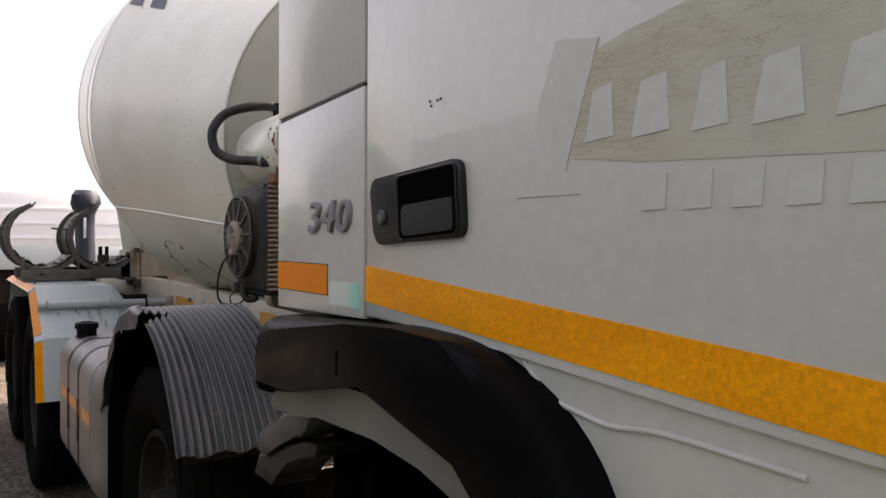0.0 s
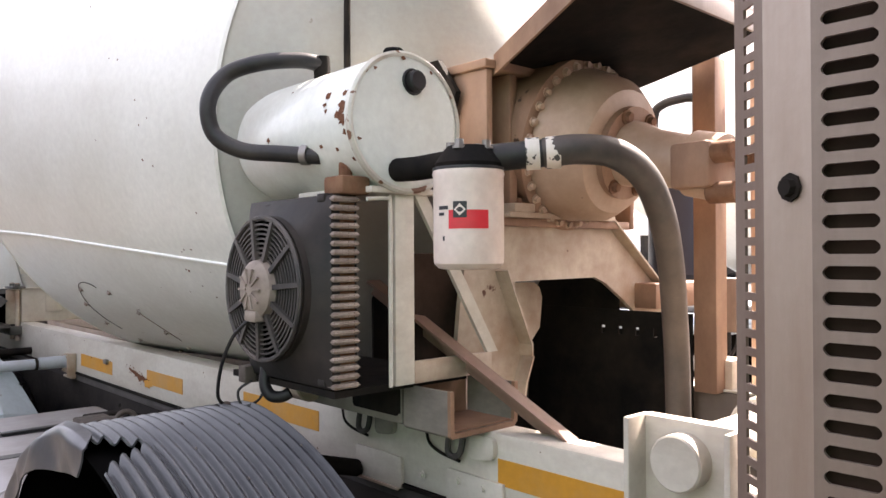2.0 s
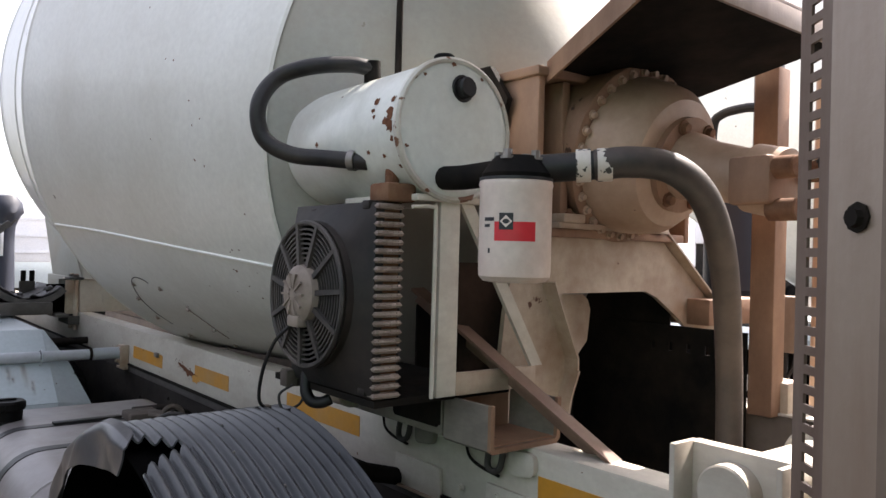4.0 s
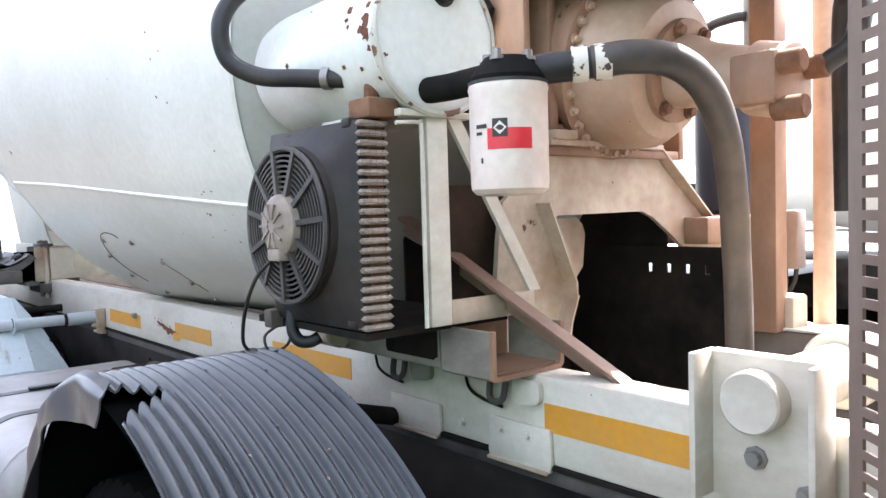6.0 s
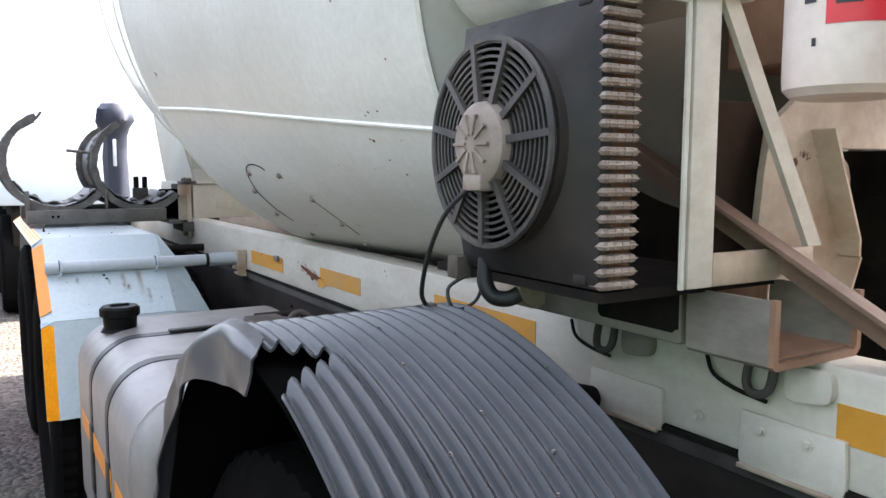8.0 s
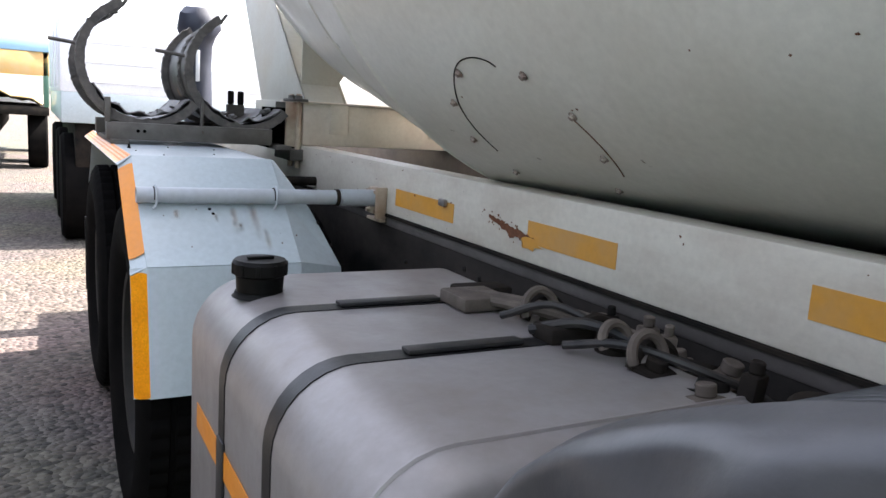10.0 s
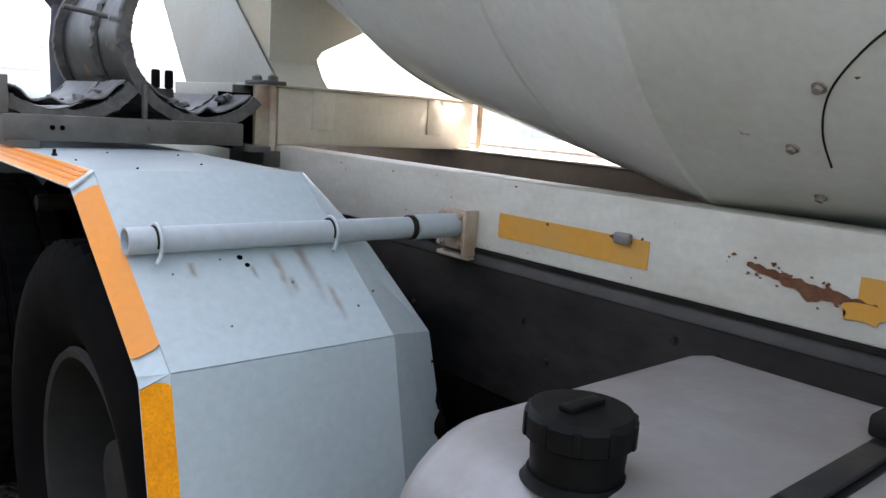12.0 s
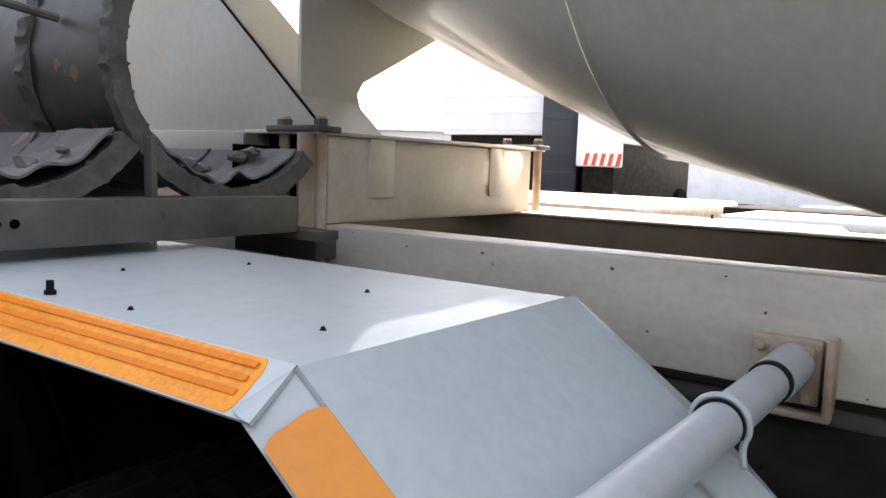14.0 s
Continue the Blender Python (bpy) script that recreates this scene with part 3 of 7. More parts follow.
# ---- frame rails ----
def chassis():
    th = thing("truck_chassis", "cream steel subframe rails over a grimy black truck chassis", "chassis")
    for side in (0, 1):
        x0 = RX if side == 0 else 2 * XC - RX - 0.08
        # the far rails carry their shade as a brown colour
        part("subframe_rail", box(B(), (x0, 2.0, 1.053), (x0 + 0.08, 8.7, 1.212), 0.007), "cream" if side == 0 else "far_rail", th, "" if side == 0 else "far subframe rail, browned for its shade")
        part("frame_rail", box(B(), (x0 + 0.006, 0.2, 0.745), (x0 + 0.074, 8.7, 1.049), 0.006), "frame" if side == 0 else "far_rail", th, "black grimy frame rail" if side == 0 else "far frame rail, browned for its shade")
        if side == 1:
            # cream strip added for the sunlit top of the browned rail
            part("rail_cap", box(B(), (x0 - 0.004, 2.0, 1.213), (x0 + 0.12, 8.7, 1.219), 0.001), "cream", th, "cream top flange of the far rail")
        if side == 0:
            part("rail_lip", box(B(), (x0 - 0.006, 2.0, 1.046), (x0 + 0.03, 8.7, 1.054)), "dark", th)
    part("frame_flange", box(B(), (RX + 0.002, 2.0, 1.016), (RX + 0.03, 8.7, 1.045), 0.005), "frame_edge", th, "dust-greyed upper edge of the frame rail")
    for y in (2.0, 3.05, 4.2, 5.4, 7.9):
        part("cross_member", box(B(), (RX + 0.08, y - 0.05, 0.80), (2 * XC - RX - 0.08, y + 0.05, 1.0), 0.006), "dark", th)
    for y0, y1, z0 in ((2.775, 3.087, 1.113), (3.708, 4.10, 1.112), (4.516, 4.817, 1.098), (5.165, 5.535, 1.089)):
        part("reflective_tape", box(B(), (RX - 0.0015, y0, z0), (RX + 0.001, y1, z0 + 0.051)), "rail_tape", th, "worn ochre reflective tape")
    # bolted joint plates below the rail
    for y0, y1, z0, z1 in ((3.068, 3.226, 1.040, 1.118), (3.372, 3.540, 1.043, 1.112)):
        part("joint_plate", prism(B(), [(y0 + 0.003, z0), (y0 - 0.002, z0 + 0.018), (y0 + 0.001, z1), (y1 - 0.003, z1 + 0.002), (y1, z0 + 0.012), (y1 - 0.004, z0 - 0.002), ((y0 + y1) / 2, z0 + 0.003)], "x", RX - 0.010, RX - 0.001, 0.0015), "cream", th, "plain cream joint plate")
        part("plate_lip", box(B(), (RX - 0.017, y0 + 0.004, z0 - 0.003), (RX - 0.0105, y1 - 0.002, z0 + 0.004), 0.002), "cream_dirty", th)
    for y, z in ((3.12, 1.10), (3.19, 1.10), (3.30, 1.09), (5.45, 0.93), (5.38, 0.86), (5.1, 0.98), (5.02, 0.97), (4.92, 0.95), (4.86, 0.90), (4.75, 0.96), (4.72, 0.90), (4.60, 0.95), (4.5, 0.9)):
        bm = B()
        bolt(bm, (RX + 0.006 if z < 1.0 else RX - 0.010, y, z), (-1, 0, 0), 0.006, 0.007)
        part("bolt_head", bm, "rim" if z < 1.0 else "cream", th)
    # torn metal patch and small chrome clip on the rail
    rnd = random.Random(21)
    n = 30
    bm = B()
    low, top = [], []
    for k in range(n + 1):
        f = k / n
        y, z = 4.985 - 0.20 * f, 1.136 - 0.030 * f
        fat = 0.004 + 0.013 * max(0, math.sin(math.pi * min(1, f * 1.15))) + 0.010 * math.exp(-((f - 0.55) / 0.13) ** 2)
        top.append(bm.verts.new((RX - 0.0022, y, z + 0.007 * rnd.uniform(0.3, 1.0))))
        low.append(bm.verts.new((RX - 0.0022, y, z - fat * rnd.uniform(0.55, 1.0))))
    for k in range(n):
        bm.faces.new((top[k], top[k + 1], low[k + 1], low[k]))
    part("bare_scar", bm, "chips", th, "brown scraped bare-metal scar", smooth=False)
    for k in range(26):
        f = rnd.random()
        part("paint_chip", chip((RX - 0.0020, 5.02 - 0.19 * f, 1.136 - 0.03 * f + rnd.uniform(-0.022, 0.02)), (0, 1, 0), (0, 0, 1), rnd.uniform(0.0012, 0.0042), rnd, 9), "chips", th)
    part("torn_tape", chip((RX - 0.0030, 4.80, 1.098), (0, 2.6, 0), (0, 0, 0.8), 0.018, rnd, 17), "rail_tape", th)
    for y, z, r in ((5.40, 1.135, 0.004), (5.245, 1.137, 0.005), (5.18, 1.142, 0.003)):
        part("paint_chip", chip((RX - 0.0022, y, z), (0, 1, 0), (0, 0, 1), r, rnd), "chips", th)
    for k in range(26):
        y, z = rnd.uniform(2.4, 7.6), rnd.choice((rnd.uniform(1.185, 1.205), rnd.uniform(1.058, 1.085), rnd.uniform(1.06, 1.2)))
        part("paint_chip", chip((RX - 0.0012, y, z), (0, 1, 0), (0, 0, 1), rnd.uniform(0.0012, 0.004), rnd, 9), "chips", th)
    part("chrome_clip", box(B(), (RX - 0.014, 5.20, 1.128), (RX - 0.001, 5.235, 1.148), 0.004), "steel", th, "small chrome clip bracket")
    # inner black body of driveline and tanks seen under the drum
    part("gearbox_tunnel", box(B(), (RX + 0.12, 1.2, 0.55), (2 * XC - RX - 0.12, 3.1, 1.0), 0.05), "dark", th)
    # added plate, near-black to stand for the shade between the rails
    part("deck_plate", box(B(), (RX + 0.082, 3.65, 0.985), (2 * XC - RX - 0.082, 6.45, 0.995), 0.002), "void", th, "black plate added for the shade between the rails")
    part("drive_shaft", cyl(B(), (XC, 3.1, 0.72), (XC, 6.0, 0.6), 0.06, 16), "dark", th)
    for y in (5.97, 7.31):
        part("axle", cyl(B(), (0.95, y, 0.52), (2 * XC - 0.95, y, 0.52), 0.09, 16), "dark", th)
    # added near-black beams that stand for the shade below the frame
    for x in (RX - 0.01, 2 * XC - RX - 0.07):
        part("shade_beam", box(B(), (x, 4.95, 0.40), (x + 0.08, 8.2, 0.744), 0.02), "void", th, "black beam added for the shade below the rails")
    part("front_axle", cyl(B(), (0.95, 3.53, 0.52), (2 * XC - 0.95, 3.53, 0.52), 0.07, 16), "dark", th)
    return th


the_chassis = chassis()


def wheel(parent, y, dual, x_out, turn=0.0):
    """A road wheel of the chassis: rim disc with its tyres and nuts."""
    w = 0.29
    m0 = Matrix.Translation((x_out, y, 0.522)) @ Matrix.Rotation(turn, 4, "Z")
    d = 0.13 if dual else 0.05

    def put(name, bm, mat, par, label=""):
        bmesh.ops.transform(bm, matrix=m0, verts=bm.verts[:])
        return part(name, bm, mat, par, label)
    bm = rev(B(), [(0.012, 0.302), (0.0, 0.295), (0.004, 0.28), (0.05, 0.262), (d + 0.02, 0.25), (d + 0.05, 0.17), (d + 0.04, 0.12), (d - 0.02, 0.10), (d - 0.06, 0.09), (d - 0.06, 0.0)], (0.035, 0, 0), (1, 0, 0), 48)
    # single wheels take the darker frame colour for the shade in their well
    th = put("wheel", bm, "rim" if dual else "frame", parent, "scuffed dark steel wheel with dusty black tyre")
    for k in range(2 if dual else 1):
        x = 0.33 * k
        prof = [(x + 0.06, 0.30), (x + 0.015, 0.36), (x, 0.43), (x + 0.012, 0.495), (x + 0.035, 0.515), (x + 0.06, 0.522), (x + w - 0.06, 0.522), (x + w - 0.035, 0.515), (x + w - 0.012, 0.495), (x + w, 0.43), (x + w - 0.015, 0.36), (x + w - 0.06, 0.30)]
        prof[4:8] = [(x + 0.030, 0.522), (x + 0.078, 0.524), (x + 0.082, 0.512), (x + 0.094, 0.512), (x + 0.098, 0.524), (x + w - 0.098, 0.524), (x + w - 0.094, 0.512), (x + w - 0.082, 0.512), (x + w - 0.078, 0.524), (x + w - 0.030, 0.522)]
        bm = B()
        seg, rings = 168, []
        for px, pr in prof:
            rings.append([bm.verts.new((px, math.cos(2 * math.pi * q / seg) * (pr - cut), math.sin(2 * math.pi * q / seg) * (pr - cut))) for q in range(seg) for cut in [0.010 if q % 3 == 0 and pr > 0.52 else 0.0]])
        for ra, rc in zip(rings, rings[1:] + rings[:1]):
            for q in range(seg):
                bm.faces.new((ra[q], ra[(q + 1) % seg], rc[(q + 1) % seg], rc[q]))
        put("tyre", bm, "rubber", th)
    for k in range(10):
        a = k * 2 * math.pi / 10
        bm = B()
        bolt(bm, (d + 0.075, 0.145 * math.cos(a), 0.145 * math.sin(a)), (-1, 0, 0), 0.014, 0.03)
        put("wheel_nut", bm, "rim", th)


for yw, dual in ((1.45, False), (3.53, False), (5.97, True), (7.31, True)):
    x_wheel = 0.655 if dual else 0.795
    wheel(the_chassis, yw, dual, x_wheel)
    wheel(the_chassis, yw, dual, 2 * XC - x_wheel, math.pi)


# ---- cab ----
def soft_outline(pts, r, n=4):
    """A closed outline with its corners rounded off."""
    out = []
    p = [Vector((a, c)) for a, c in pts]
    for i, c in enumerate(p):
        u, w = (p[i - 1] - c).normalized(), (p[(i + 1) % len(p)] - c).normalized()
        a, b = c + u * r, c + w * r
        for k in range(n + 1):
            f = k / n
            out.append(tuple(a * (1 - f) ** 2 + c * 2 * f * (1 - f) + b * f ** 2))
    return out


def cab():
    th = thing("truck_cab", "silver-white truck cab side with closed door", "truck cab")
    S = 0.70
    # corner panel behind the door
    part("corner_panel", prism(B(), [(1.763, 1.374), (2.09, 1.368), (2.09, 1.690), (1.763, 1.706)], "x", S, S + 0.05, 0.004), "cab", th)
    part("upper_panel", prism(B(), [(1.763, 1.711), (2.09, 1.696), (2.09, 2.75), (1.763, 2.75)], "x", S, S + 0.05, 0.004), "cab", th)
    part("seam", prism(B(), [(1.77, 1.702), (2.085, 1.688), (2.085, 1.699), (1.77, 1.714)], "x", S + 0.004, S + 0.03), "black", th)
    # door skin with the opening for the handle
    door = part("door", prism(B(), [(1.757, 1.378), (1.757, 2.02), (1.72, 2.06), (0.74, 2.06), (0.70, 2.02), (0.70, 1.317), (0.95, 1.338), (1.20, 1.352), (1.40, 1.366), (1.52, 1.374)], "x", S, S + 0.04, 0.005), "cab", th)
    part("sill", prism(B(), [(0.60, 0.62), (0.60, 1.33), (0.95, 1.352), (1.20, 1.364), (1.40, 1.374), (1.46, 1.374), (1.45, 1.33), (1.37, 1.27), (1.32, 1.18), (1.28, 1.0), (1.26, 0.62)], "x", S + 0.006, S + 0.05, 0.003), "cab", th)
    part("pressing", tube(B(), [(S + 0.0055, 1.411, 1.362), (S + 0.005, 1.39, 1.345), (S + 0.005, 1.368, 1.331), (S + 0.005, 1.327, 1.324), (S + 0.005, 1.287, 1.320), (S + 0.005, 1.226, 1.326), (S + 0.005, 1.10, 1.322)], 0.0028, 10, 5), "cab", th)
    part("front_wall", box(B(), (S + 0.05, -0.4, 0.75), (2 * XC - S, 0.62, 2.85), 0.05), "cab", th)
    part("cab_back", box(B(), (S + 0.045, 0.6, 1.37), (2 * XC - S - 0.05, 2.05, 2.75), 0.02), "cab", th)
    # handle
    h = part("door_handle", prism(B(), soft_outline([(1.505, 1.491), (1.513, 1.583), (1.734, 1.569), (1.718, 1.480)], 0.017), "x", S - 0.007, S + 0.002, 0.003), "black", th, "black recessed plastic door handle")
    # flat patch, its black stands for the shade of a recess
    part("recess", prism(B(), soft_outline([(1.518, 1.497), (1.524, 1.575), (1.654, 1.567), (1.647, 1.489)], 0.009), "x", S - 0.0082, S - 0.004), "void", h, "flat black patch for the shaded handle recess")
    part("grip", prism(B(), soft_outline([(1.521, 1.500), (1.525, 1.538), (1.640, 1.531), (1.638, 1.492)], 0.006), "x", S - 0.0115, S - 0.006, 0.003), "black", h)
    part("inner_rim", tube(B(), [(S - 0.0083, y, z) for y, z in soft_outline([(1.516, 1.495), (1.522, 1.577), (1.656, 1.569), (1.649, 1.487)], 0.010)], 0.0016, 6, 0), "black", h)
    part("lock", cyl(B(), (S - 0.0105, 1.696, 1.517), (S - 0.004, 1.696, 1.517), 0.0105, 20, 0.002), "flap", h, "worn dark lock cylinder")
    part("key_plate", cyl(B(), (S - 0.0112, 1.696, 1.517), (S - 0.010, 1.696, 1.517), 0.0055, 14), "flare", h)
    # reflective tapes
    part("tape_edging", box(B(), (S - 0.0008, 1.8805, 1.4005), (S + 0.001, 2.0855, 1.4495)), "ink", th)
    part("tape", box(B(), (S - 0.0015, 1.882, 1.402), (S + 0.001, 2.084, 1.448)), "amber_flat", th, "flat orange reflective tape")
    part("tape", prism(B(), [(1.754, 1.401), (1.754, 1.451), (0.95, 1.392), (0.70, 1.374), (0.70, 1.325), (0.95, 1.346)], "x", S - 0.0015, S + 0.001), "amber", th, "amber honeycomb reflective tape")
    part("sticker_trace", box(B(), (S - 0.001, 1.775, 1.388), (S + 0.001, 1.875, 1.424)), "sticker", th, "pale greenish sticker trace")
    # badge
    curve = bpy.data.curves.new("badge", "FONT")
    curve.body, curve.size, curve.extrude, curve.bevel_depth, curve.shear, curve.space_character = "340", 0.068, 0.003, 0.0009, 0.18, 1.10
    b_ob = bpy.data.objects.new("badge_src", curve)
    dg = bpy.context.evaluated_depsgraph_get()
    scene.collection.objects.link(b_ob)
    dg.update()
    me = bpy.data.meshes.new_from_object(b_ob.evaluated_get(bpy.context.evaluated_depsgraph_get()))
    bpy.data.objects.remove(b_ob)
    xs = [v.co.x for v in me.vertices]
    me.transform(Matrix.Diagonal((0.150 / (max(xs) - min(xs)), 1, 1, 1)) @ Matrix.Translation((-min(xs), 0, 0)))
    me.transform(Matrix.Translation((S - 0.003, 1.946, 1.499)) @ Matrix(((0, 0, -1, 0), (-1, 0, 0, 0), (0, 1, 0, 0), (0, 0, 0, 1))))
    me.materials.clear()
    me.materials.append(M["badge"])
    ob = new("badge_number", me)
    ob.parent = th
    tagged(ob, "raised grey metal number badge 340")
    # ghosts of removed decals, as plain blocks
    part("decal_ghost", prism(B(), [(1.335, 1.655), (1.315, 1.648), (1.325, 1.62), (1.34, 1.585), (1.337, 1.566), (1.30, 1.562), (1.25, 1.556), (1.0, 1.545), (0.72, 1.53), (0.72, 1.72), (1.02, 1.70), (1.18, 1.685), (1.27, 1.672)], "x", S - 0.0006, S + 0.001), "ghost_back", th, "rough brownish glue residue of a removed decal")
    part("decal_ghost", prism(B(), [(1.36, 1.683), (1.302, 1.674), (1.345, 1.556), (1.325, 1.532), (1.419, 1.532)], "x", S - 0.0012, S), "ghost", th, "pale ghost of a slanted decal bar")
    y = 1.318
    for k, w in enumerate((0.045, 0.052, 0.042, 0.052, 0.046, 0.05, 0.046, 0.048)):
        bot = 1.579 - 0.0014 * k
        top = bot + 0.047
        part("decal_ghost", prism(B(), [(y, bot), (y - 0.010, top), (y - w * 0.72, top + 0.004), (y - w * 0.8, bot + 0.003)], "x", S - 0.0015, S), "ghost", th)
        y -= w + 0.012
    y = 1.25
    for k in range(7):
        part("decal_ghost", prism(B(), [(y, 1.514), (y - 0.004, 1.543), (y - 0.028, 1.545), (y - 0.026, 1.515)], "x", S - 0.0012, S), "ghost", th)
        y -= 0.045
    for yy, zz in ((1.589, 1.657), (1.572, 1.656), (1.565, 1.657), (1.586, 1.651)):
        part("screw_hole", cyl(B(), (S - 0.001, yy, zz), (S + 0.001, yy, zz), 0.0017, 8), "black", th)
    # wheel arch: black moulding, grey inner flare, dark liner
    outer = [(2.088, 1.220), (2.102, 1.285), (2.082, 1.338), (2.03, 1.360), (1.73, 1.374), (1.60, 1.381), (1.502, 1.378), (1.428, 1.363), (1.363, 1.336), (1.315, 1.303), (1.278, 1.255), (1.245, 1.15), (1.22, 1.0), (1.20, 0.75)]
    inner = [(1.31, 0.75), (1.325, 1.0), (1.355, 1.13), (1.397, 1.222), (1.46, 1.270), (1.572, 1.293), (1.69, 1.295), (1.93, 1.272), (2.07, 1.221)]
    part("arch_moulding", prism(B(), outer + inner, "x", S - 0.046, S + 0.10, 0.024), "gloss_black", th, "glossy black plastic wheel arch moulding")
    part("moulding_seam", box(B(), (S - 0.0468, 1.752, 1.30), (S - 0.02, 1.755, 1.335)), "void", th)
    o2 = [(2.086, 1.200), (2.018, 1.262), (1.995, 1.268), (1.83, 1.276), (1.64, 1.279), (1.57, 1.276), (1.50, 1.262), (1.44, 1.238), (1.40, 1.205), (1.345, 1.12), (1.31, 1.0), (1.30, 0.8)]
    i2 = [(1.365, 0.8), (1.38, 1.0), (1.415, 1.10), (1.46, 1.168), (1.51, 1.200), (1.58, 1.216), (1.70, 1.220), (1.88, 1.214), (1.97, 1.200), (2.06, 1.188)]
    part("arch_flare", prism(B(), o2 + i2, "x", S - 0.018, S + 0.12, 0.006), "flare", th, "grey plastic inner arch flare")
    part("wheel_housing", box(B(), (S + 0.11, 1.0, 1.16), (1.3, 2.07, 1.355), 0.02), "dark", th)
    # two near-black sheets added for the shade under the arch
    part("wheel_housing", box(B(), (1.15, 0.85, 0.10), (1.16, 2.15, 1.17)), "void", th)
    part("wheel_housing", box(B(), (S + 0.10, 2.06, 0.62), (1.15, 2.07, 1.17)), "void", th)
    # folded step bracket behind the arch, in two shells with a dark joint
    upper = [(2.300, 1.060), (2.282, 1.099), (2.195, 1.140), (2.139, 1.165), (2.03, 1.178), (2.05, 1.150), (2.078, 1.132), (2.184, 1.098), (2.236, 1.058)]
    part("step_bracket", prism(B(), upper, "x", S + 0.035, S + 0.15, 0.006), "corr", th, "dusty dark plastic step bracket behind the arch")
    lower = [(2.34, 1.00), (2.305, 1.052), (2.240, 1.052), (2.186, 1.090), (2.085, 1.124), (2.02, 1.132), (2.03, 1.105), (2.16, 1.072), (2.215, 1.03), (2.23, 1.00)]
    part("step_plate", prism(B(), lower, "x", S + 0.045, S + 0.14, 0.006), "black", th, "dark grey lower step shell")
    part("step_post", box(B(), (S + 0.16, 2.04, 0.62), (S + 0.20, 2.10, 1.16), 0.01), "void", th)
    return th


cab()


# ---- rear mudguard with its tube ----
def rear_mudguard():
    th = thing("rear_mudguard", "pale blue-grey folded steel mudguard with orange edge tape", "mudguard")
    X0, X1 = 0.648, 1.09
    prof = [(5.405, 0.60), (5.478, 0.930), (5.826, 1.194), (7.46, 1.194), (7.80, 0.93), (7.90, 0.70)]
    for (y0, z0), (y1, z1) in zip(prof, prof[1:]):
        n = Vector((0, -(z1 - z0), y1 - y0)).normalized()
        bm = B()
        grid = [[Vector((X0 + 0.03 + (X1 - X0 - 0.03) * j / 3, y0 + (y1 - y0) * k / 3, z0 + (z1 - z0) * k / 3)) for j in range(4)] for k in range(4)]
        sheet(bm, grid, 0.004)
        part("plate", bm, "fender_blue", th, smooth=False)
    # folded inner strip down to the frame
    strip = [((1.09, 5.826, 1.194), (1.10, 5.83, 1.19)), ((1.09, 5.68, 1.082), (1.175, 5.69, 1.058)), ((1.088, 5.482, 0.932), (1.235, 5.552, 0.899)), ((1.088, 5.410, 0.60), (1.25, 5.472, 0.58))]
    bm = B()
    rows = [[Vector(a), Vector(c)] for a, c in strip]
    sheet(bm, rows, 0.004)
    part("inner_strip", bm, "fender_blue", th, "darker folded inner strip", smooth=False)
    for y, z, x in ((5.64, 1.02, 1.19), (5.58, 0.96, 1.215), (5.538, 0.84, 1.236), (5.515, 0.75, 1.24), (5.495, 0.67, 1.245)):
        part("rivet", cyl(B(), (x - 0.004, y - 0.008, z + 0.004), (x + 0.002, y + 0.003, z - 0.002), 0.004, 8), "dark", th)
    # rim turned down and its tape
    rim = [(5.405, 0.60), (5.478, 0.930), (5.826, 1.194), (7.46, 1.194)]
    for k, ((y0, z0), (y1, z1)) in enumerate(zip(rim, rim[1:])):
        d = Vector((0, y1 - y0, z1 - z0)).normalized()
        dn = Vector((0, d.z, -d.y))
        a, c = Vector((X0 + 0.034, y0, z0 + 0.001)), Vector((X0 + 0.034, y1, z1 + 0.001))
        off = Vector((-0.040, 0, 0)) + dn * 0.030
        bm = B()
        sheet(bm, [[a, c], [a + off, c + off]], 0.003)
        part("edge_flange", bm, "fender_blue", th, smooth=False)
        g0 = (0.0, 0.05, 0.022)[k]
        g1 = (0.012, 0.03, 0.0)[k]
        L = (c - a).length
        up = off.cross(c - a).normalized() * 0.0035
        if up.x > 0:
            up = -up
        splits = [(0.0, 1.0)] if k != 2 else [(0.0, 0.42), (0.425, 1.0)]
        for f0, f1 in splits:
            p0 = a + (c - a) * max(f0, g0 / L if f0 == 0 else f0)
            p1 = a + (c - a) * min(f1, 1 - g1 / L if f1 == 1 else f1)
            nd = (c - a).normalized()
            bm = B()
            rows = []
            for q in range(9):
                f = 0.03 + 0.94 * q / 8
                cut = 0.006 * abs(2 * f - 1) ** 4
                rows.append([p0 + up + off * f + nd * (cut + 0.0004 * math.sin(q * 2.3)), p1 + up + off * f - nd * (cut + 0.0005 * math.sin(q * 1.7))])
            sheet(bm, rows, 0.001)
            tape = part("edge_tape", bm, "orange" if k == 1 else "amber", th, "orange reflective edge tape", smooth=False)
            if k != 1:
                for f in (0.12, 0.36, 0.60):
                    bm = B()
                    sheet(bm, [[p0 + up * 1.25 + off * f + nd * 0.008, p1 + up * 1.25 + off * f - nd * 0.008], [p0 + up * 1.25 + off * (f + 0.11) + nd * 0.008, p1 + up * 1.25 + off * (f + 0.11) - nd * 0.008]], 0.0003)
                    part("tape_band", bm, "amber_flat", tape)
    for (ya, za), (yb, zb), (yc, zc) in zip(rim, rim[1:], rim[2:]):
        v = Vector((X0 + 0.034, yb, zb + 0.001))
        ends = []
        for q in range(7):
            d = Vector((0, yb - ya, zb - za)).normalized().lerp(Vector((0, yc - yb, zc - zb)).normalized(), q / 6).normalized()
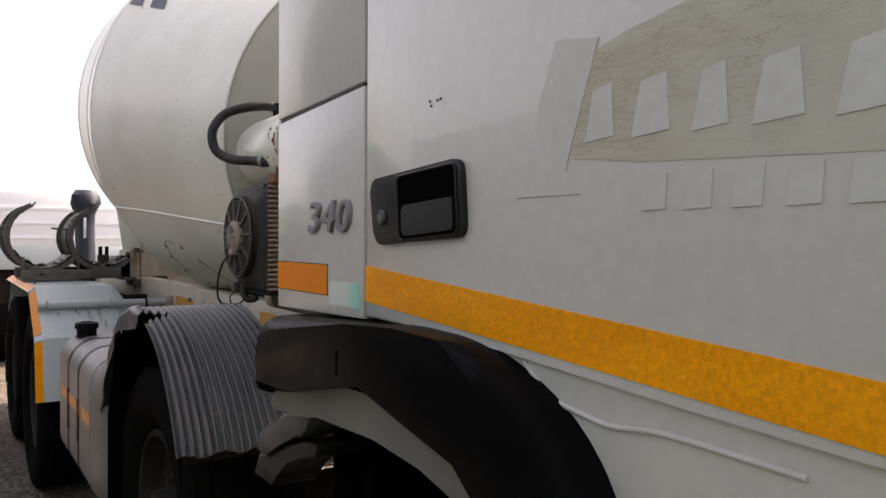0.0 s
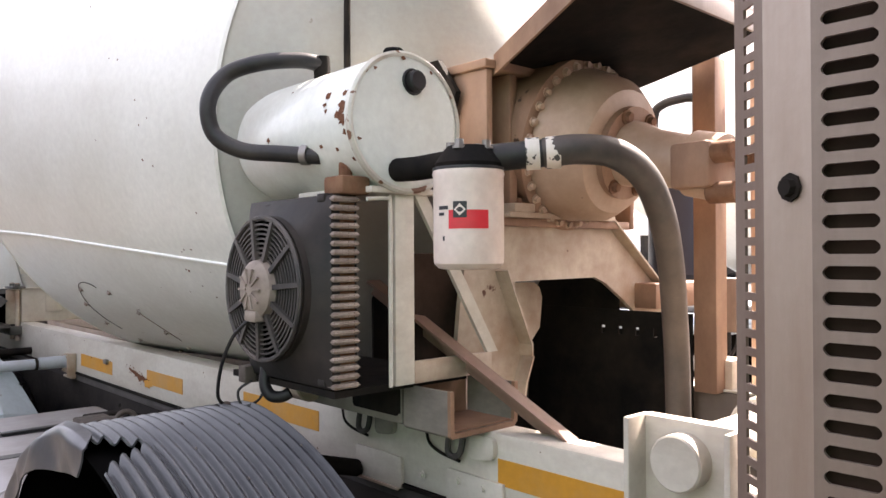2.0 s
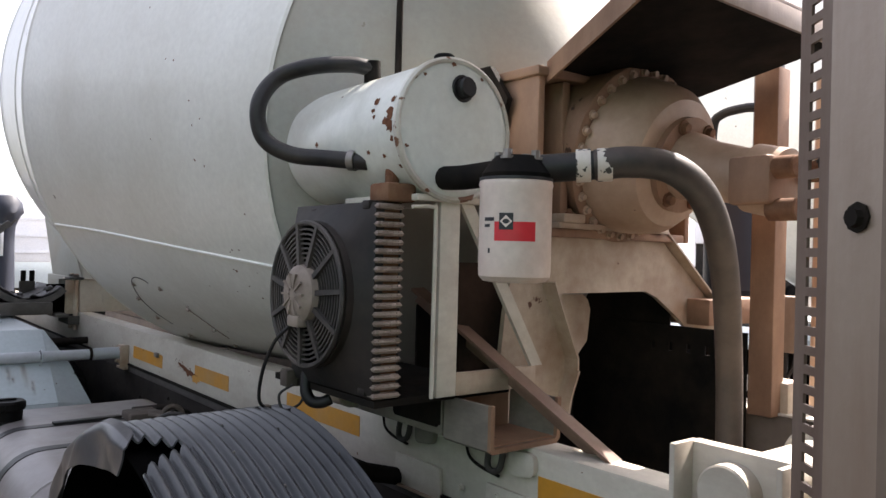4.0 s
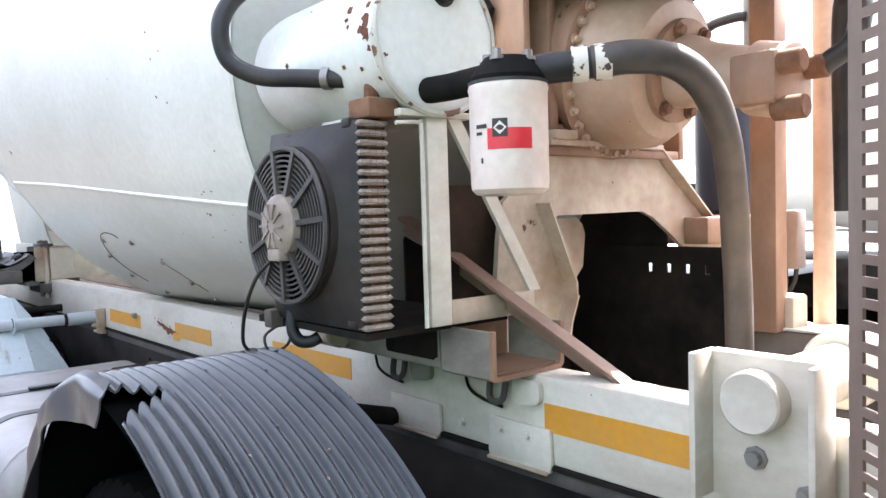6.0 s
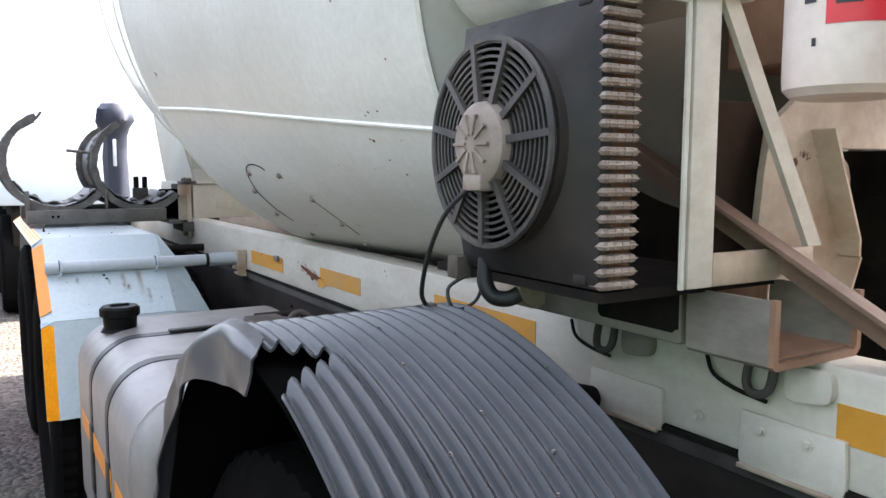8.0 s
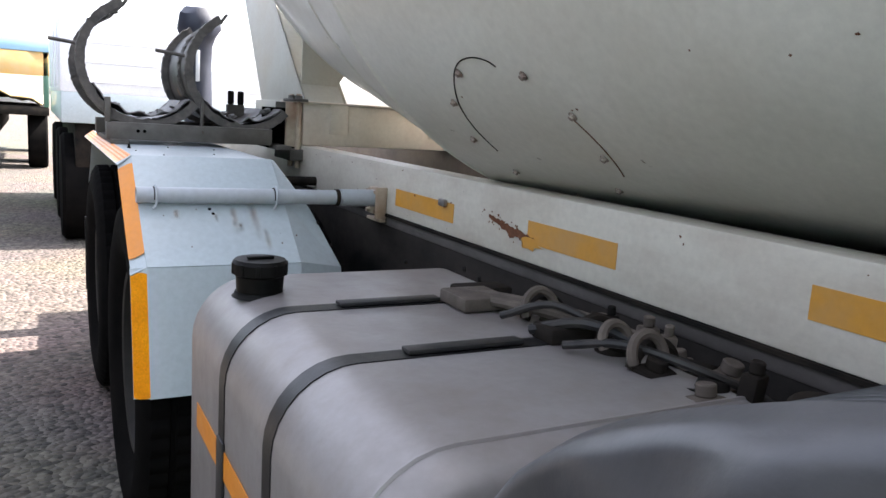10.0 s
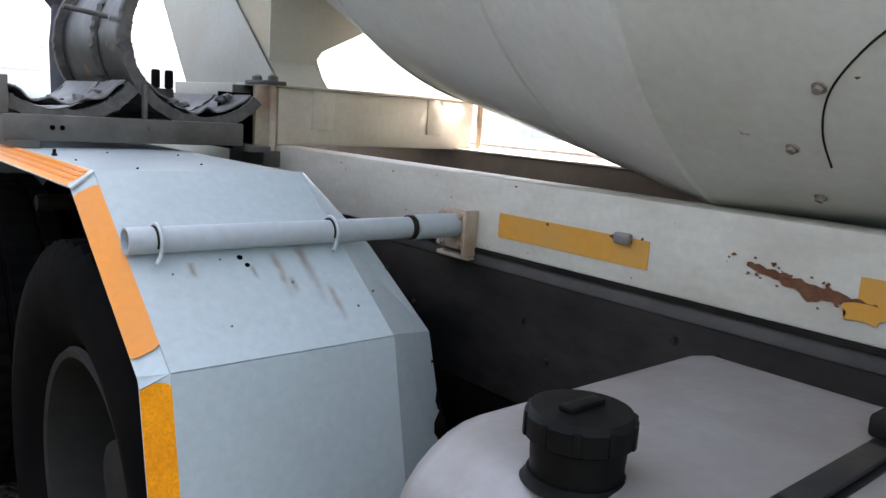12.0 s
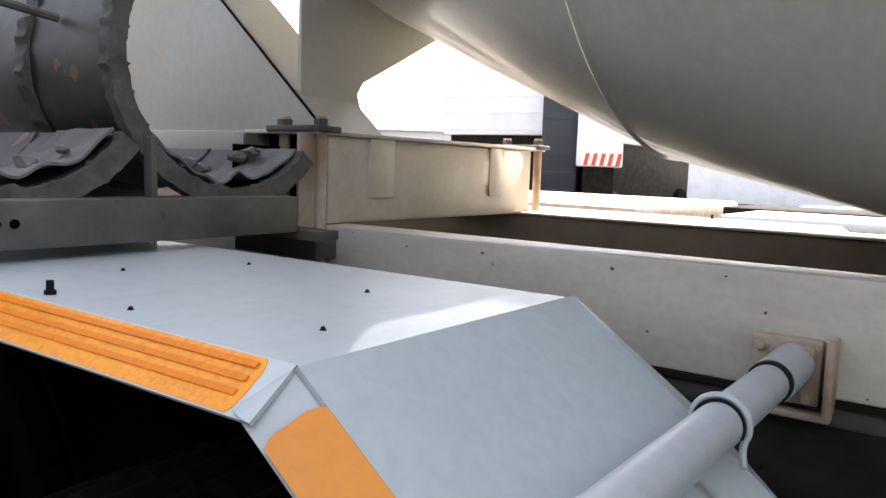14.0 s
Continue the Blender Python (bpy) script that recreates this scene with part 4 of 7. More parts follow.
            ends.append(v + Vector((-0.0405, 0, 0)) + Vector((0, d.z, -d.y)) * 0.0302)
        bm = B()
        sheet(bm, [[v + (e - v) * 0.02, e] for e in ends], 0.0036)
        part("corner_patch", bm, "fender_blue", th)
    for x, y, r, hh in ((0.72, 6.08, 0.002, 0.003), (0.95, 6.0, 0.002, 0.003), (0.85, 6.3, 0.002, 0.003), (1.0, 6.25, 0.002, 0.003), (0.78, 5.9, 0.002, 0.003), (0.71, 6.2, 0.004, 0.014)):
        bm = B()
        bolt(bm, (x, y, 1.194), (0, 0, 1), r, hh)
        part("bolt", bm, "dark", th)
    def on_slope(x, y, lift=0.0):
        return Vector((x, y - 0.604 * lift, 0.9351 + 0.7586 * (y - 5.478) + 0.797 * lift))

    nrm = Vector((0, -0.604, 0.797))
    for x, y, r in ((0.8677, 5.6455, 0.0055), (0.8754, 5.6305, 0.005), (0.7399, 5.6249, 0.002), (0.8305, 5.6442, 0.002), (0.9448, 5.5917, 0.0028), (1.0508, 5.5356, 0.0025), (1.10, 5.56, 0.002), (0.80, 5.53, 0.002)):
        p = on_slope(x, y)
        part("drain_hole" if r > 0.004 else "paint_chip", cyl(B(), p - nrm * 0.002, p + nrm * 0.0009, r, 10), "void" if r > 0.004 else "rust", th)
    for x, y0, y1, w in ((0.932, 5.655, 5.560, 0.016), (0.945, 5.605, 5.570, 0.012), (0.990, 5.670, 5.540, 0.018), (1.012, 5.585, 5.510, 0.014), (0.882, 5.630, 5.600, 0.008), (0.775, 5.645, 5.610, 0.012)):
        bm = B()
        sheet(bm, [[on_slope(x - w, y0, 0.0012), on_slope(x + w, y0, 0.0012)], [on_slope(x - w, y1, 0.0012), on_slope(x + w, y1, 0.0012)]], 0.0003)
        part("rust_run", bm, "rust_run", th, "faint brown rust run")
    part("stay", cyl(B(), (0.80, 6.75, 1.02), (1.40, 6.75, 1.02), 0.022, 14), "dark", th)
    part("stay", cyl(B(), (0.90, 6.30, 1.085), (1.40, 6.30, 1.085), 0.018, 14), "dark", th)
    # added near-black sheets for the shade inside the wheel well
    part("shade_liner", box(B(), (1.105, 5.86, 0.30), (1.112, 7.70, 1.16)), "void", th)
    part("shade_liner", box(B(), (1.10, 5.612, 0.22), (1.375, 5.618, 0.742)), "void", th)
    # rear mud flap
    part("mud_flap", box(B(), (0.66, 7.89, 0.32), (1.10, 7.90, 0.72)), "black", th)
    return th


near_guard = rear_mudguard()
far_guard = copy_thing(near_guard, Matrix.Translation((2 * XC, 0, 0)))
far_guard.scale = (-1, 1, 1)


def washing_tube():
    th = thing("support_tube", "pale grey painted steel tube strapped on the mudguard", "tube")
    a, c = Vector((0.672, 5.652, 1.101)), Vector((1.345, 5.648, 1.098))
    part("tube", pipe(B(), a, c, 0.0225, 0.003, 24), "pvc", th)
    # added plug, near-black to stand for the shade in the bore
    part("shade_plug", cyl(B(), (0.735, 5.652, 1.101), (0.745, 5.652, 1.101), 0.0192, 20), "void", th, "black plug for the shade inside the tube")
    part("joint_ring", rev(B(), [(0, 0.0225), (0, 0.0255), (0.012, 0.0255), (0.012, 0.0225)], (1.245, 5.6485, 1.0985), (1, 0, 0), 24), "dark", th, "black joint ring")
    part("sleeve", pipe(B(), (1.262, 5.648, 1.098), (1.375, 5.648, 1.098), 0.0265, 0.004, 24), "pvc", th)
    for x in (0.722, 1.058):
        pts = [(x, 5.65 + 0.027 * math.cos(radians(t)), 1.1 + 0.027 * math.sin(radians(t))) for t in range(-30, 216, 20)]
        pts += [(x - 0.002, 5.627, 1.077), (x - 0.006, 5.625, 1.071), (x - 0.010, 5.623, 1.066)]
        part("wire_clamp", tube(B(), pts, 0.0036, 8, 3), "pvc", th)
        # the shadow beside the clamp, drawn as a thin dark ring
        under = [(x - 0.0045, 5.65 + 0.0235 * math.cos(radians(t)), 1.1 + 0.0235 * math.sin(radians(t))) for t in range(-20, 206, 15)]
        part("clamp_shadow", tube(B(), under, 0.0019, 6, 2), "dark", th, "dark line for the clamp's shadow on the tube")
    bm = box(B(), (1.378, 5.615, 1.045), (1.399, 5.700, 1.130), 0.004)
    part("bracket", bm, "cream_dirty", th, "rusty cream mounting bracket")
    for y, z in ((5.628, 1.118), (5.688, 1.118), (5.628, 1.057), (5.688, 1.057)):
        bm = B()
        bolt(bm, (1.378, y, z), (-1, 0, 0), 0.007, 0.012)
        part("bracket_bolt", bm, "cream_dirty", th)
    part("lower_flange", box(B(), (1.376, 5.60, 1.026), (1.399, 5.705, 1.036), 0.003), "cream_dirty", th)
    part("rib", box(B(), (1.362, 5.598, 1.036), (1.399, 5.609, 1.136), 0.003), "cream_dirty", th)
    return th


washing_tube()


# ---- fuel tank ----
def fuel_tank():
    th = thing("fuel_tank", "dull silver fuel tank with black straps and cap", "fuel tank")
    bm = B()
    prof = []
    x0, x1, z0, z1 = 0.70, 1.32, 0.42, 1.018
    for cx, cz, r, a0 in ((x1 - 0.07, z1 - 0.07, 0.07, 0), (x0 + 0.12, z1 - 0.12, 0.12, 90), (x0 + 0.12, z0 + 0.12, 0.12, 180), (x1 - 0.07, z0 + 0.07, 0.07, 270)):
        for k in range(9):
            a = radians(a0 + 90 * k / 8)
            prof.append((cx + r * math.cos(a), cz + r * math.sin(a)))
    cx, cz = (x0 + x1) / 2, (z0 + z1) / 2
    rings = []
    for y, sc in ((4.02, 0.0), (4.02, 0.86), (4.026, 0.93), (4.045, 0.975), (4.075, 1.0), (4.95, 1.0), (4.975, 0.98), (4.99, 0.94), (4.995, 0.86), (4.995, 0.0)):
        if sc == 0:
            rings.append([bm.verts.new((cx, y, cz))])
        else:
            ix, iz = (x1 - x0) / 2 * (1 - sc) , (z1 - z0) / 2 * (1 - sc)
            rings.append([bm.verts.new((cx + (px - cx) * sc, y, cz + (pz - cz) * sc)) for px, pz in prof])
    m = len(prof)
    for a, c in zip(rings, rings[1:]):
        for k in range(m):
            j = (k + 1) % m
            if len(a) == 1:
                bm.faces.new((a[0], c[k], c[j]))
            elif len(c) == 1:
                bm.faces.new((a[k], a[j], c[0]))
            else:
                bm.faces.new((a[k], a[j], c[j], c[k]))
    part("body", bm, "tank", th, angle=60)
    part("end_weld", tube(B(), [(cx + (px - cx) * 1.0, 4.078, cz + (pz - cz) * 1.0) for px, pz in prof[6:30]], 0.004, 6, 1), "tank", th)
    for y in (4.38, 4.665):
        bm = B()
        path = [(px, pz) for px, pz in prof[4:30]]
        grid = [[Vector((cx + (px - cx) * 1.006, y + dy, cz + (pz - cz) * 1.006)) for dy in (-0.02, 0.02)] for px, pz in path]
        sheet(bm, grid, 0.004)
        s = part("strap", bm, "black", th, "black rubber-backed steel strap")
        part("strap_end", box(B(), (0.90, y - 0.014, 1.021), (1.10, y + 0.014, 1.028), 0.002), "hose", s)
        part("lower_strap", box(B(), (0.694, y - 0.026, 0.62), (0.700, y + 0.018, 0.80), 0.002), "hose", s)
        part("buckle", box(B(), (1.14, y - 0.03, 1.018), (1.25, y + 0.03, 1.045), 0.006), "dark", s)
    part("tape", box(B(), (0.6975, 4.34, 0.735), (0.699, 4.64, 0.785)), "orange", th, "orange reflective tape")
    part("tape", box(B(), (0.6975, 4.08, 0.735), (0.699, 4.28, 0.785)), "orange", th)
    part("tape", box(B(), (0.6975, 4.70, 0.735), (0.699, 4.88, 0.785)), "orange", th)
    part("filler_neck", rev(B(), [(0, 0.052), (0.004, 0.048), (0.010, 0.046), (0.010, 0)], (0.80, 4.82, 1.008), (0, 0, 1), 32), "cap", th)
    cap = part("cap", rev(B(), [(0.0, 0.043), (0.034, 0.045), (0.038, 0.051), (0.058, 0.052), (0.065, 0.047), (0.066, 0.0)], (0.80, 4.82, 1.014), (0, 0, 1), 40), "cap", th, "black plastic filler cap")
    for k in range(10):
        a = k * 2 * math.pi / 10
        bm = box(B(), (-0.006, -0.004, 0), (0.003, 0.004, 0.022), 0.001, Matrix.Translation((0.80 + 0.050 * math.cos(a), 4.82 + 0.050 * math.sin(a), 1.052)) @ Matrix.Rotation(a, 4, "Z"))
        part("cap_lug", bm, "cap", cap)
    part("cap_bar", box(B(), (0.775, 4.812, 1.079), (0.825, 4.828, 1.085), 0.002), "cap", cap)
    return th


fuel_tank()


def air_valves():
    """Brackets, valves and cables between the fuel tank and the frame."""
    th = thing("valve_cluster", "grimy black air valves and cables behind the fuel tank", "air valves")
    for x, y, z, r, h in ((1.22, 4.30, 1.02, 0.03, 0.05), (1.27, 4.40, 1.01, 0.035, 0.06), (1.25, 4.55, 1.02, 0.028, 0.05), (1.30, 4.20, 0.99, 0.04, 0.055), (1.24, 4.12, 1.00, 0.035, 0.05)):
        part("valve", rev(B(), [(0, 0), (0, r), (h * 0.4, r), (h * 0.45, r * 1.12), (h * 0.6, r * 1.12), (h * 0.65, r * 0.7), (h, r * 0.6), (h, 0)], (x, y, z - 0.02), (0.3, 0.1, 1), 16), "dark", th)
    for k in range(3):
        y = 4.10 + 0.09 * k
        pts = [(1.14, y + 0.22, 1.03), (1.19, y + 0.14, 1.05 + 0.008 * k), (1.25, y + 0.05, 1.035), (1.33, y, 1.0), (1.39, y - 0.05, 0.95)]
        part("cable", tube(B(), pts, 0.007 + 0.002 * (k % 2), 8, 5), "hose", th)
    for y in (4.22, 4.36, 4.5):
        pts = [(1.23 + 0.04 * math.cos(radians(a)), y, 1.02 + 0.035 * math.sin(radians(a))) for a in range(0, 181, 30)]
        part("hoop", tube(B(), pts, 0.010, 8, 3), "dark", th)
    rnd = random.Random(17)
    for k in range(11):
        x, y = rnd.uniform(1.19, 1.36), 4.07 + 0.042 * k + rnd.uniform(-0.02, 0.02)
        z, w, h = rnd.uniform(0.985, 1.015), rnd.uniform(0.014, 0.030), rnd.uniform(0.018, 0.042)
        m = Matrix.Translation((x, y, z)) @ Matrix.Rotation(rnd.uniform(-0.6, 0.6), 4, "Z") @ Matrix.Rotation(rnd.uniform(-0.3, 0.3), 4, "X")
        bm = box(B(), (-w, -w * 0.7, -h), (w, w * 0.7, h), 0.005, m)
        cyl(bm, m @ Vector((0, 0, h)), m @ Vector((0, 0, h + 0.018)), w * 0.55, 12, 0.002)
        part("valve_body", bm, "valve" if k % 3 else "dark", th)
    for y, r in ((4.20, 0.030), (4.27, 0.026), (4.47, 0.032)):
        pts = [(1.20 + r * math.cos(radians(a)), y + 0.01 * math.sin(radians(a)), 1.045 + r * math.sin(radians(a))) for a in range(-20, 201, 20)]
        part("hose_loop", tube(B(), pts, 0.008, 8, 3), "valve", th)
    for dx, dz in ((0.0, 0.0), (0.022, 0.006)):
        part("curved_stay", tube(B(), [(1.13 + dx, 4.64, 1.032 + dz), (1.17 + dx, 4.54, 1.040 + dz), (1.22 + dx, 4.42, 1.040 + dz), (1.28 + dx, 4.30, 1.020 + dz), (1.33 + dx, 4.24, 0.99)], 0.009, 8, 5), "valve", th)
    part("strap_bracket", box(B(), (1.10, 4.56, 1.020), (1.20, 4.66, 1.046), 0.006), "valve", th, "dusty brown strap bracket")
    part("bracket", box(B(), (1.15, 4.05, 0.93), (1.40, 4.62, 0.95), 0.004), "dark", th)
    part("reservoir", cyl(B(), (1.25, 3.95, 0.93), (1.25, 3.95, 1.06), 0.045, 20, 0.006), "dark", th)
    return th


air_valves()


# ---- corrugated mudguard over the second axle ----
def front_mudguard():
    th = thing("corrugated_mudguard", "torn dark grey corrugated plastic mudguard", "mudguard")
    CY, CZ, R = 3.53, 0.522, 0.728
    XA, XB = 0.738, 1.0976
    N = 16
    pitch = (XB - XA) / N
    nx = N * 8

    edge = [(70, 0.733), (86, 0.735), (91, 0.731), (95, 0.722), (100, 0.709), (105, 0.699), (112, 0.684), (119, 0.664), (126, 0.632), (133, 0.600), (142, 0.584), (150, 0.577)]

    def along(table, a):
        for (a0, r0), (a1, r1) in zip(table, table[1:]):
            if a <= a1:
                return r0 + (r1 - r0) * max(0.0, a - a0) / (a1 - a0)
        return table[-1][1]

    def sag(a):
        """The guard sits lower towards the back."""
        return 0.733 - along(edge, a)

    def pt(x, a, lift=0.0):
        """a: degrees from the front (0 level ahead, 90 top)."""
        wave = 0.0058 * math.cos((x - XA) / pitch * 2 * math.pi)
        r = R + wave + lift - sag(a)
        return Vector((x, CY - r * math.cos(radians(a)), CZ + r * math.sin(radians(a))))

    def jag(x):
        return (0.5 * math.cos((x - XA) / pitch * 2 * math.pi) + 0.12 * math.sin(x * 170)) * min(1, max(0, (x - XA)) / 0.02)

    def strip(a_of, b_of, j0, j1, n, mat, name, label):
        bm = B()
        grid = []
        for i in range(n + 1):
            row = []
            for j in range(j0, j1 + 1):
                x = XA + (XB - XA) * j / nx
                a0, a1 = a_of(x), b_of(x)
                flare = 0.014 * max(0, (60 - (a0 + (a1 - a0) * i / n)) / 50) * max(0, 1 - (x - XA) / 0.25)
                p = pt(x, a0 + (a1 - a0) * i / n)
                row.append(Vector((p.x - flare, p.y, p.z)))
            grid.append(row)
        sheet(bm, grid, 0.0035)
        part(name, bm, mat, th, label, angle=70)
    JT = round((0.846 - XA) / (XB - XA) * nx)
    JS = round((0.764 - XA) / (XB - XA) * nx)
    # in front of the tear, the wedge closes where the plastic still holds
    strip(lambda x: 30.5 + 0.5 * math.sin(x * 60), lambda x: 71.6 + 6.0 * ((x - XA) / (0.846 - XA)) ** 0.7 + jag(x), 0, JT, 40, "corr", "front_strip", "dark grey corrugated strip, torn off at its top")
    strip(lambda x: 30.5 + 0.5 * math.sin(x * 60), lambda x: 112, JT, nx, 64, "corr", "corrugated_shell", "dark grey corrugated shell")
    strip(lambda x: 83.2 - 5.4 * (x - 0.764) / 0.082 + 0.75 * jag(x), lambda x: 112, JS, JT, 34, "corr", "torn_strip", "corrugated strip with a saw-tooth torn edge")
    # smooth outer skirt, bent and drooping
    hem = [(79, 0.684), (84.5, 0.668), (89, 0.657), (97, 0.651), (105, 0.632), (116.5, 0.612), (128, 0.578), (136, 0.566), (150, 0.56)]
    bm = B()
    rows = []
    for i in range(57):
        f = i / 56
        row = []
        for j in range(27):
            u = j / 26
            a = 79.7 + (150 - 79.7) * f
            if u < 0.2:
                k = u / 0.2
                x = 0.7665 - 0.0225 * k - 0.006 * max(0, (a - 92) / 58)
                r = R + 0.0085 - 0.0025 * k - sag(a)
                a = max(a, 83.0 - 3.2 * k) if i == 0 else a + (83.0 - 79.7) * (1 - k) * (1 - f)
            else:
                k = (u - 0.2) / 0.8
                h = R + 0.005 - sag(a) - along(hem, a)
                x = 0.744 - 0.006 * max(0, (a - 92) / 58) - 0.008 * math.sin(min(1, k * 4) * math.pi / 2) - 0.004 * k - 0.006 * math.exp(-((a - 97 - 5 * k) / 2.2) ** 2) * math.sin(k * math.pi) + 0.004 * math.sin(a * 0.5) * math.sin(k * math.pi) + 0.005 * math.sin(a * 0.22 + 1.0) * k - 0.012 * k * math.exp(-((a - 100) / 9) ** 2)
                r = R + 0.005 - sag(a) - h * (k ** 1.1)
            row.append(Vector((x, CY - r * math.cos(radians(a)), CZ + r * math.sin(radians(a)))))
        rows.append(row)
    sheet(bm, rows, 0.003)
    part("outer_skirt", bm, "flap", th, "smooth scuffed black plastic skirt with a bent hem", angle=50)
    # added near-black linings that carry the shade inside the mudguard
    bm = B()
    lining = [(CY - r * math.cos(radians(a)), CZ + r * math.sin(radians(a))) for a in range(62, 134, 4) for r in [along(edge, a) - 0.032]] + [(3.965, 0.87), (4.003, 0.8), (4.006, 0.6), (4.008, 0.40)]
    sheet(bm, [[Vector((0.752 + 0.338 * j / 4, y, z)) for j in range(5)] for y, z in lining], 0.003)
    part("shade_lining", bm, "void", th, "near-black lining added for the shade under the mudguard")
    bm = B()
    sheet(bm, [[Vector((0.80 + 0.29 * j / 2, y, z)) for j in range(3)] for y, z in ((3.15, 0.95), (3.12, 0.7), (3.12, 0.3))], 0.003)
    part("shade_lining", bm, "void", th)
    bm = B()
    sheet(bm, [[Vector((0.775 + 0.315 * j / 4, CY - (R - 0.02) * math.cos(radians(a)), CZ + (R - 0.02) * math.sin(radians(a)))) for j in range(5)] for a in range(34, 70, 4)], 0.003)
    part("shade_lining", bm, "void", th)
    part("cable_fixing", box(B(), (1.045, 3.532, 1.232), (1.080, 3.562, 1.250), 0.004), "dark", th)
    # added near-black inner wall, also for the shade in the well
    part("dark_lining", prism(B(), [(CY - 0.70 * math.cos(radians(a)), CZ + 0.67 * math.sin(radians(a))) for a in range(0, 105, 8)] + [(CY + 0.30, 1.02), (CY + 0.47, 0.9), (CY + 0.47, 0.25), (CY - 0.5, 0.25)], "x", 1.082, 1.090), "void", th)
    for x, a in ((0.90, 74), (0.95, 66), (0.88, 62), (1.02, 80), (0.97, 56), (0.86, 40), (1.05, 50), (0.93, 84), (1.0, 60), (1.08, 70)):
        p = pt(x, a, 0.002)
        bm = B()
        bolt(bm, p, p - Vector((x, CY, CZ)), 0.0019, 0.003)
        part("rivet", bm, "steel", th)
    part("stay", cyl(B(), (0.90, 3.53, 1.195), (1.42, 3.53, 1.05), 0.02, 12), "dark", th)
    part("lower_bracket", box(B(), (0.76, 2.925, 0.868), (1.09, 2.945, 0.892), 0.004), "dark", th)
    return th


front_mudguard()


# ---- oil cooler with fan ----
def oil_cooler():
    th = thing("oil_cooler", "dusty black hydraulic oil cooler with a round fan", "oil cooler")
    Y0, Y1, Z0, Z1 = 3.215, 3.512, 1.312, 1.668
    part("core", box(B(), (1.116, Y0 + 0.012, Z0), (1.170, Y1, Z1), 0.003), "cooler", th)
    n = 22
    pitch = (Z1 - Z0) / n
    for k in range(n):
        z = Z0 + pitch * k + 0.002
        bm = box(B(), (1.105, Y0 - 0.006, z), (1.162, Y0 + 0.016, z + 0.0108), 0.004)
        box(bm, (1.1042, Y0 - 0.0072, z + 0.0042), (1.1628, Y0 + 0.016, z + 0.0064), 0.001)
        for q in range(4):
            box(bm, (1.112 + 0.0125 * q, Y0 - 0.0068, z + 0.001), (1.1142 + 0.0125 * q, Y0 + 0.002, z + 0.0100), 0.0008)
        part("cooling_fin", bm, "fins", th, "dusty folded cooling fin" if k == 0 else "")
    part("fin_backing", box(B(), (1.108, Y0 + 0.006, Z0 + 0.002), (1.159, Y0 + 0.011, Z1 - 0.002)), "rust", th, "rust-brown tubes behind the fins")
    # shroud narrowing to the fan ring
    FC = Vector((1.075, 3.387, 1.493))
    FR = 0.137
    bm = B()
    N = 48
    rect = []
    for k in range(N):
        a = 2 * math.pi * k / N + math.pi / 4
        c, s = math.cos(a), math.sin(a)
        m = max(abs(c), abs(s))
        rect.append(Vector((1.122, (Y0 + Y1) / 2 + (Y1 - Y0) / 2 * c / m, (Z0 + Z1) / 2 + (Z1 - Z0) / 2 * s / m)))
    mid = [Vector((1.106, (p.y - FC.y) * 0.985 + FC.y, (p.z - FC.z) * 0.985 + FC.z)) for p in rect]
    ringo = [Vector((1.082, FC.y + (FR + 0.004) * math.cos(2 * math.pi * k / N + math.pi / 4), FC.z + (FR + 0.004) * math.sin(2 * math.pi * k / N + math.pi / 4))) for k in range(N)]
    ring1 = [Vector((1.068, p.y, p.z)) for p in ringo]
    ring2 = [Vector((1.068, FC.y + (p.y - FC.y) * 0.94, FC.z + (p.z - FC.z) * 0.94)) for p in ringo]
    ring3 = [Vector((1.112, p.y, p.z)) for p in ring2]
    loops = [[bm.verts.new(p) for p in r] for r in (rect, mid, ringo, ring1, ring2, ring3)]
    for a, c in zip(loops, loops[1:]):
        for k in range(N):
            j = (k + 1) % N
            bm.faces.new((a[k], a[j], c[j], c[k]))
    part("shroud", bm, "cooler", th, "dull black fan shroud")
    # guard
    fan = part("fan_guard", tube(B(), [(1.060, FC.y + FR * math.cos(radians(t)), FC.z + FR * math.sin(radians(t))) for t in range(0, 361, 10)], 0.005, 6, 1), "grille_black", th, "dark plastic fan guard")
    for k in range(9):
        r = 0.058 + 0.0092 * k
        part("guard_ring", rev(B(), [(0, r), (0.0, r + 0.0035), (0.004, r + 0.0035), (0.004, r)], (1.058, FC.y, FC.z), (1, 0, 0), 56, close=True), "grille_black", fan)
    for k in range(11):
        a = 2 * math.pi * k / 11 + 0.2
        d = Vector((0, math.cos(a), math.sin(a)))
        t = Vector((0, -math.sin(a), math.cos(a)))
        bm = B()
        p0, p1 = Vector((1.050, FC.y, FC.z)) + d * 0.05, Vector((1.055, FC.y, FC.z)) + d * FR
        vs = [bm.verts.new(p + t * w + Vector((dx, 0, 0))) for p, w0 in ((p0, 0.005), (p1, 0.0045)) for w in (-w0, w0) for dx in (0, 0.012)]
        bmesh.ops.convex_hull(bm, input=vs)
        part("guard_spoke", bm, "grille_black", fan, smooth=False)
    # blades and hub
    part("hub", rev(B(), [(0.0, 0.0), (0.0, 0.030), (0.004, 0.045), (0.012, 0.055), (0.03, 0.058), (0.05, 0.058), (0.05, 0.0)], (1.034, FC.y, FC.z), (1, 0, 0), 36), "hub", fan, "dusty brown fan motor cover")
    for k in range(10):
        a = 2 * math.pi * k / 10
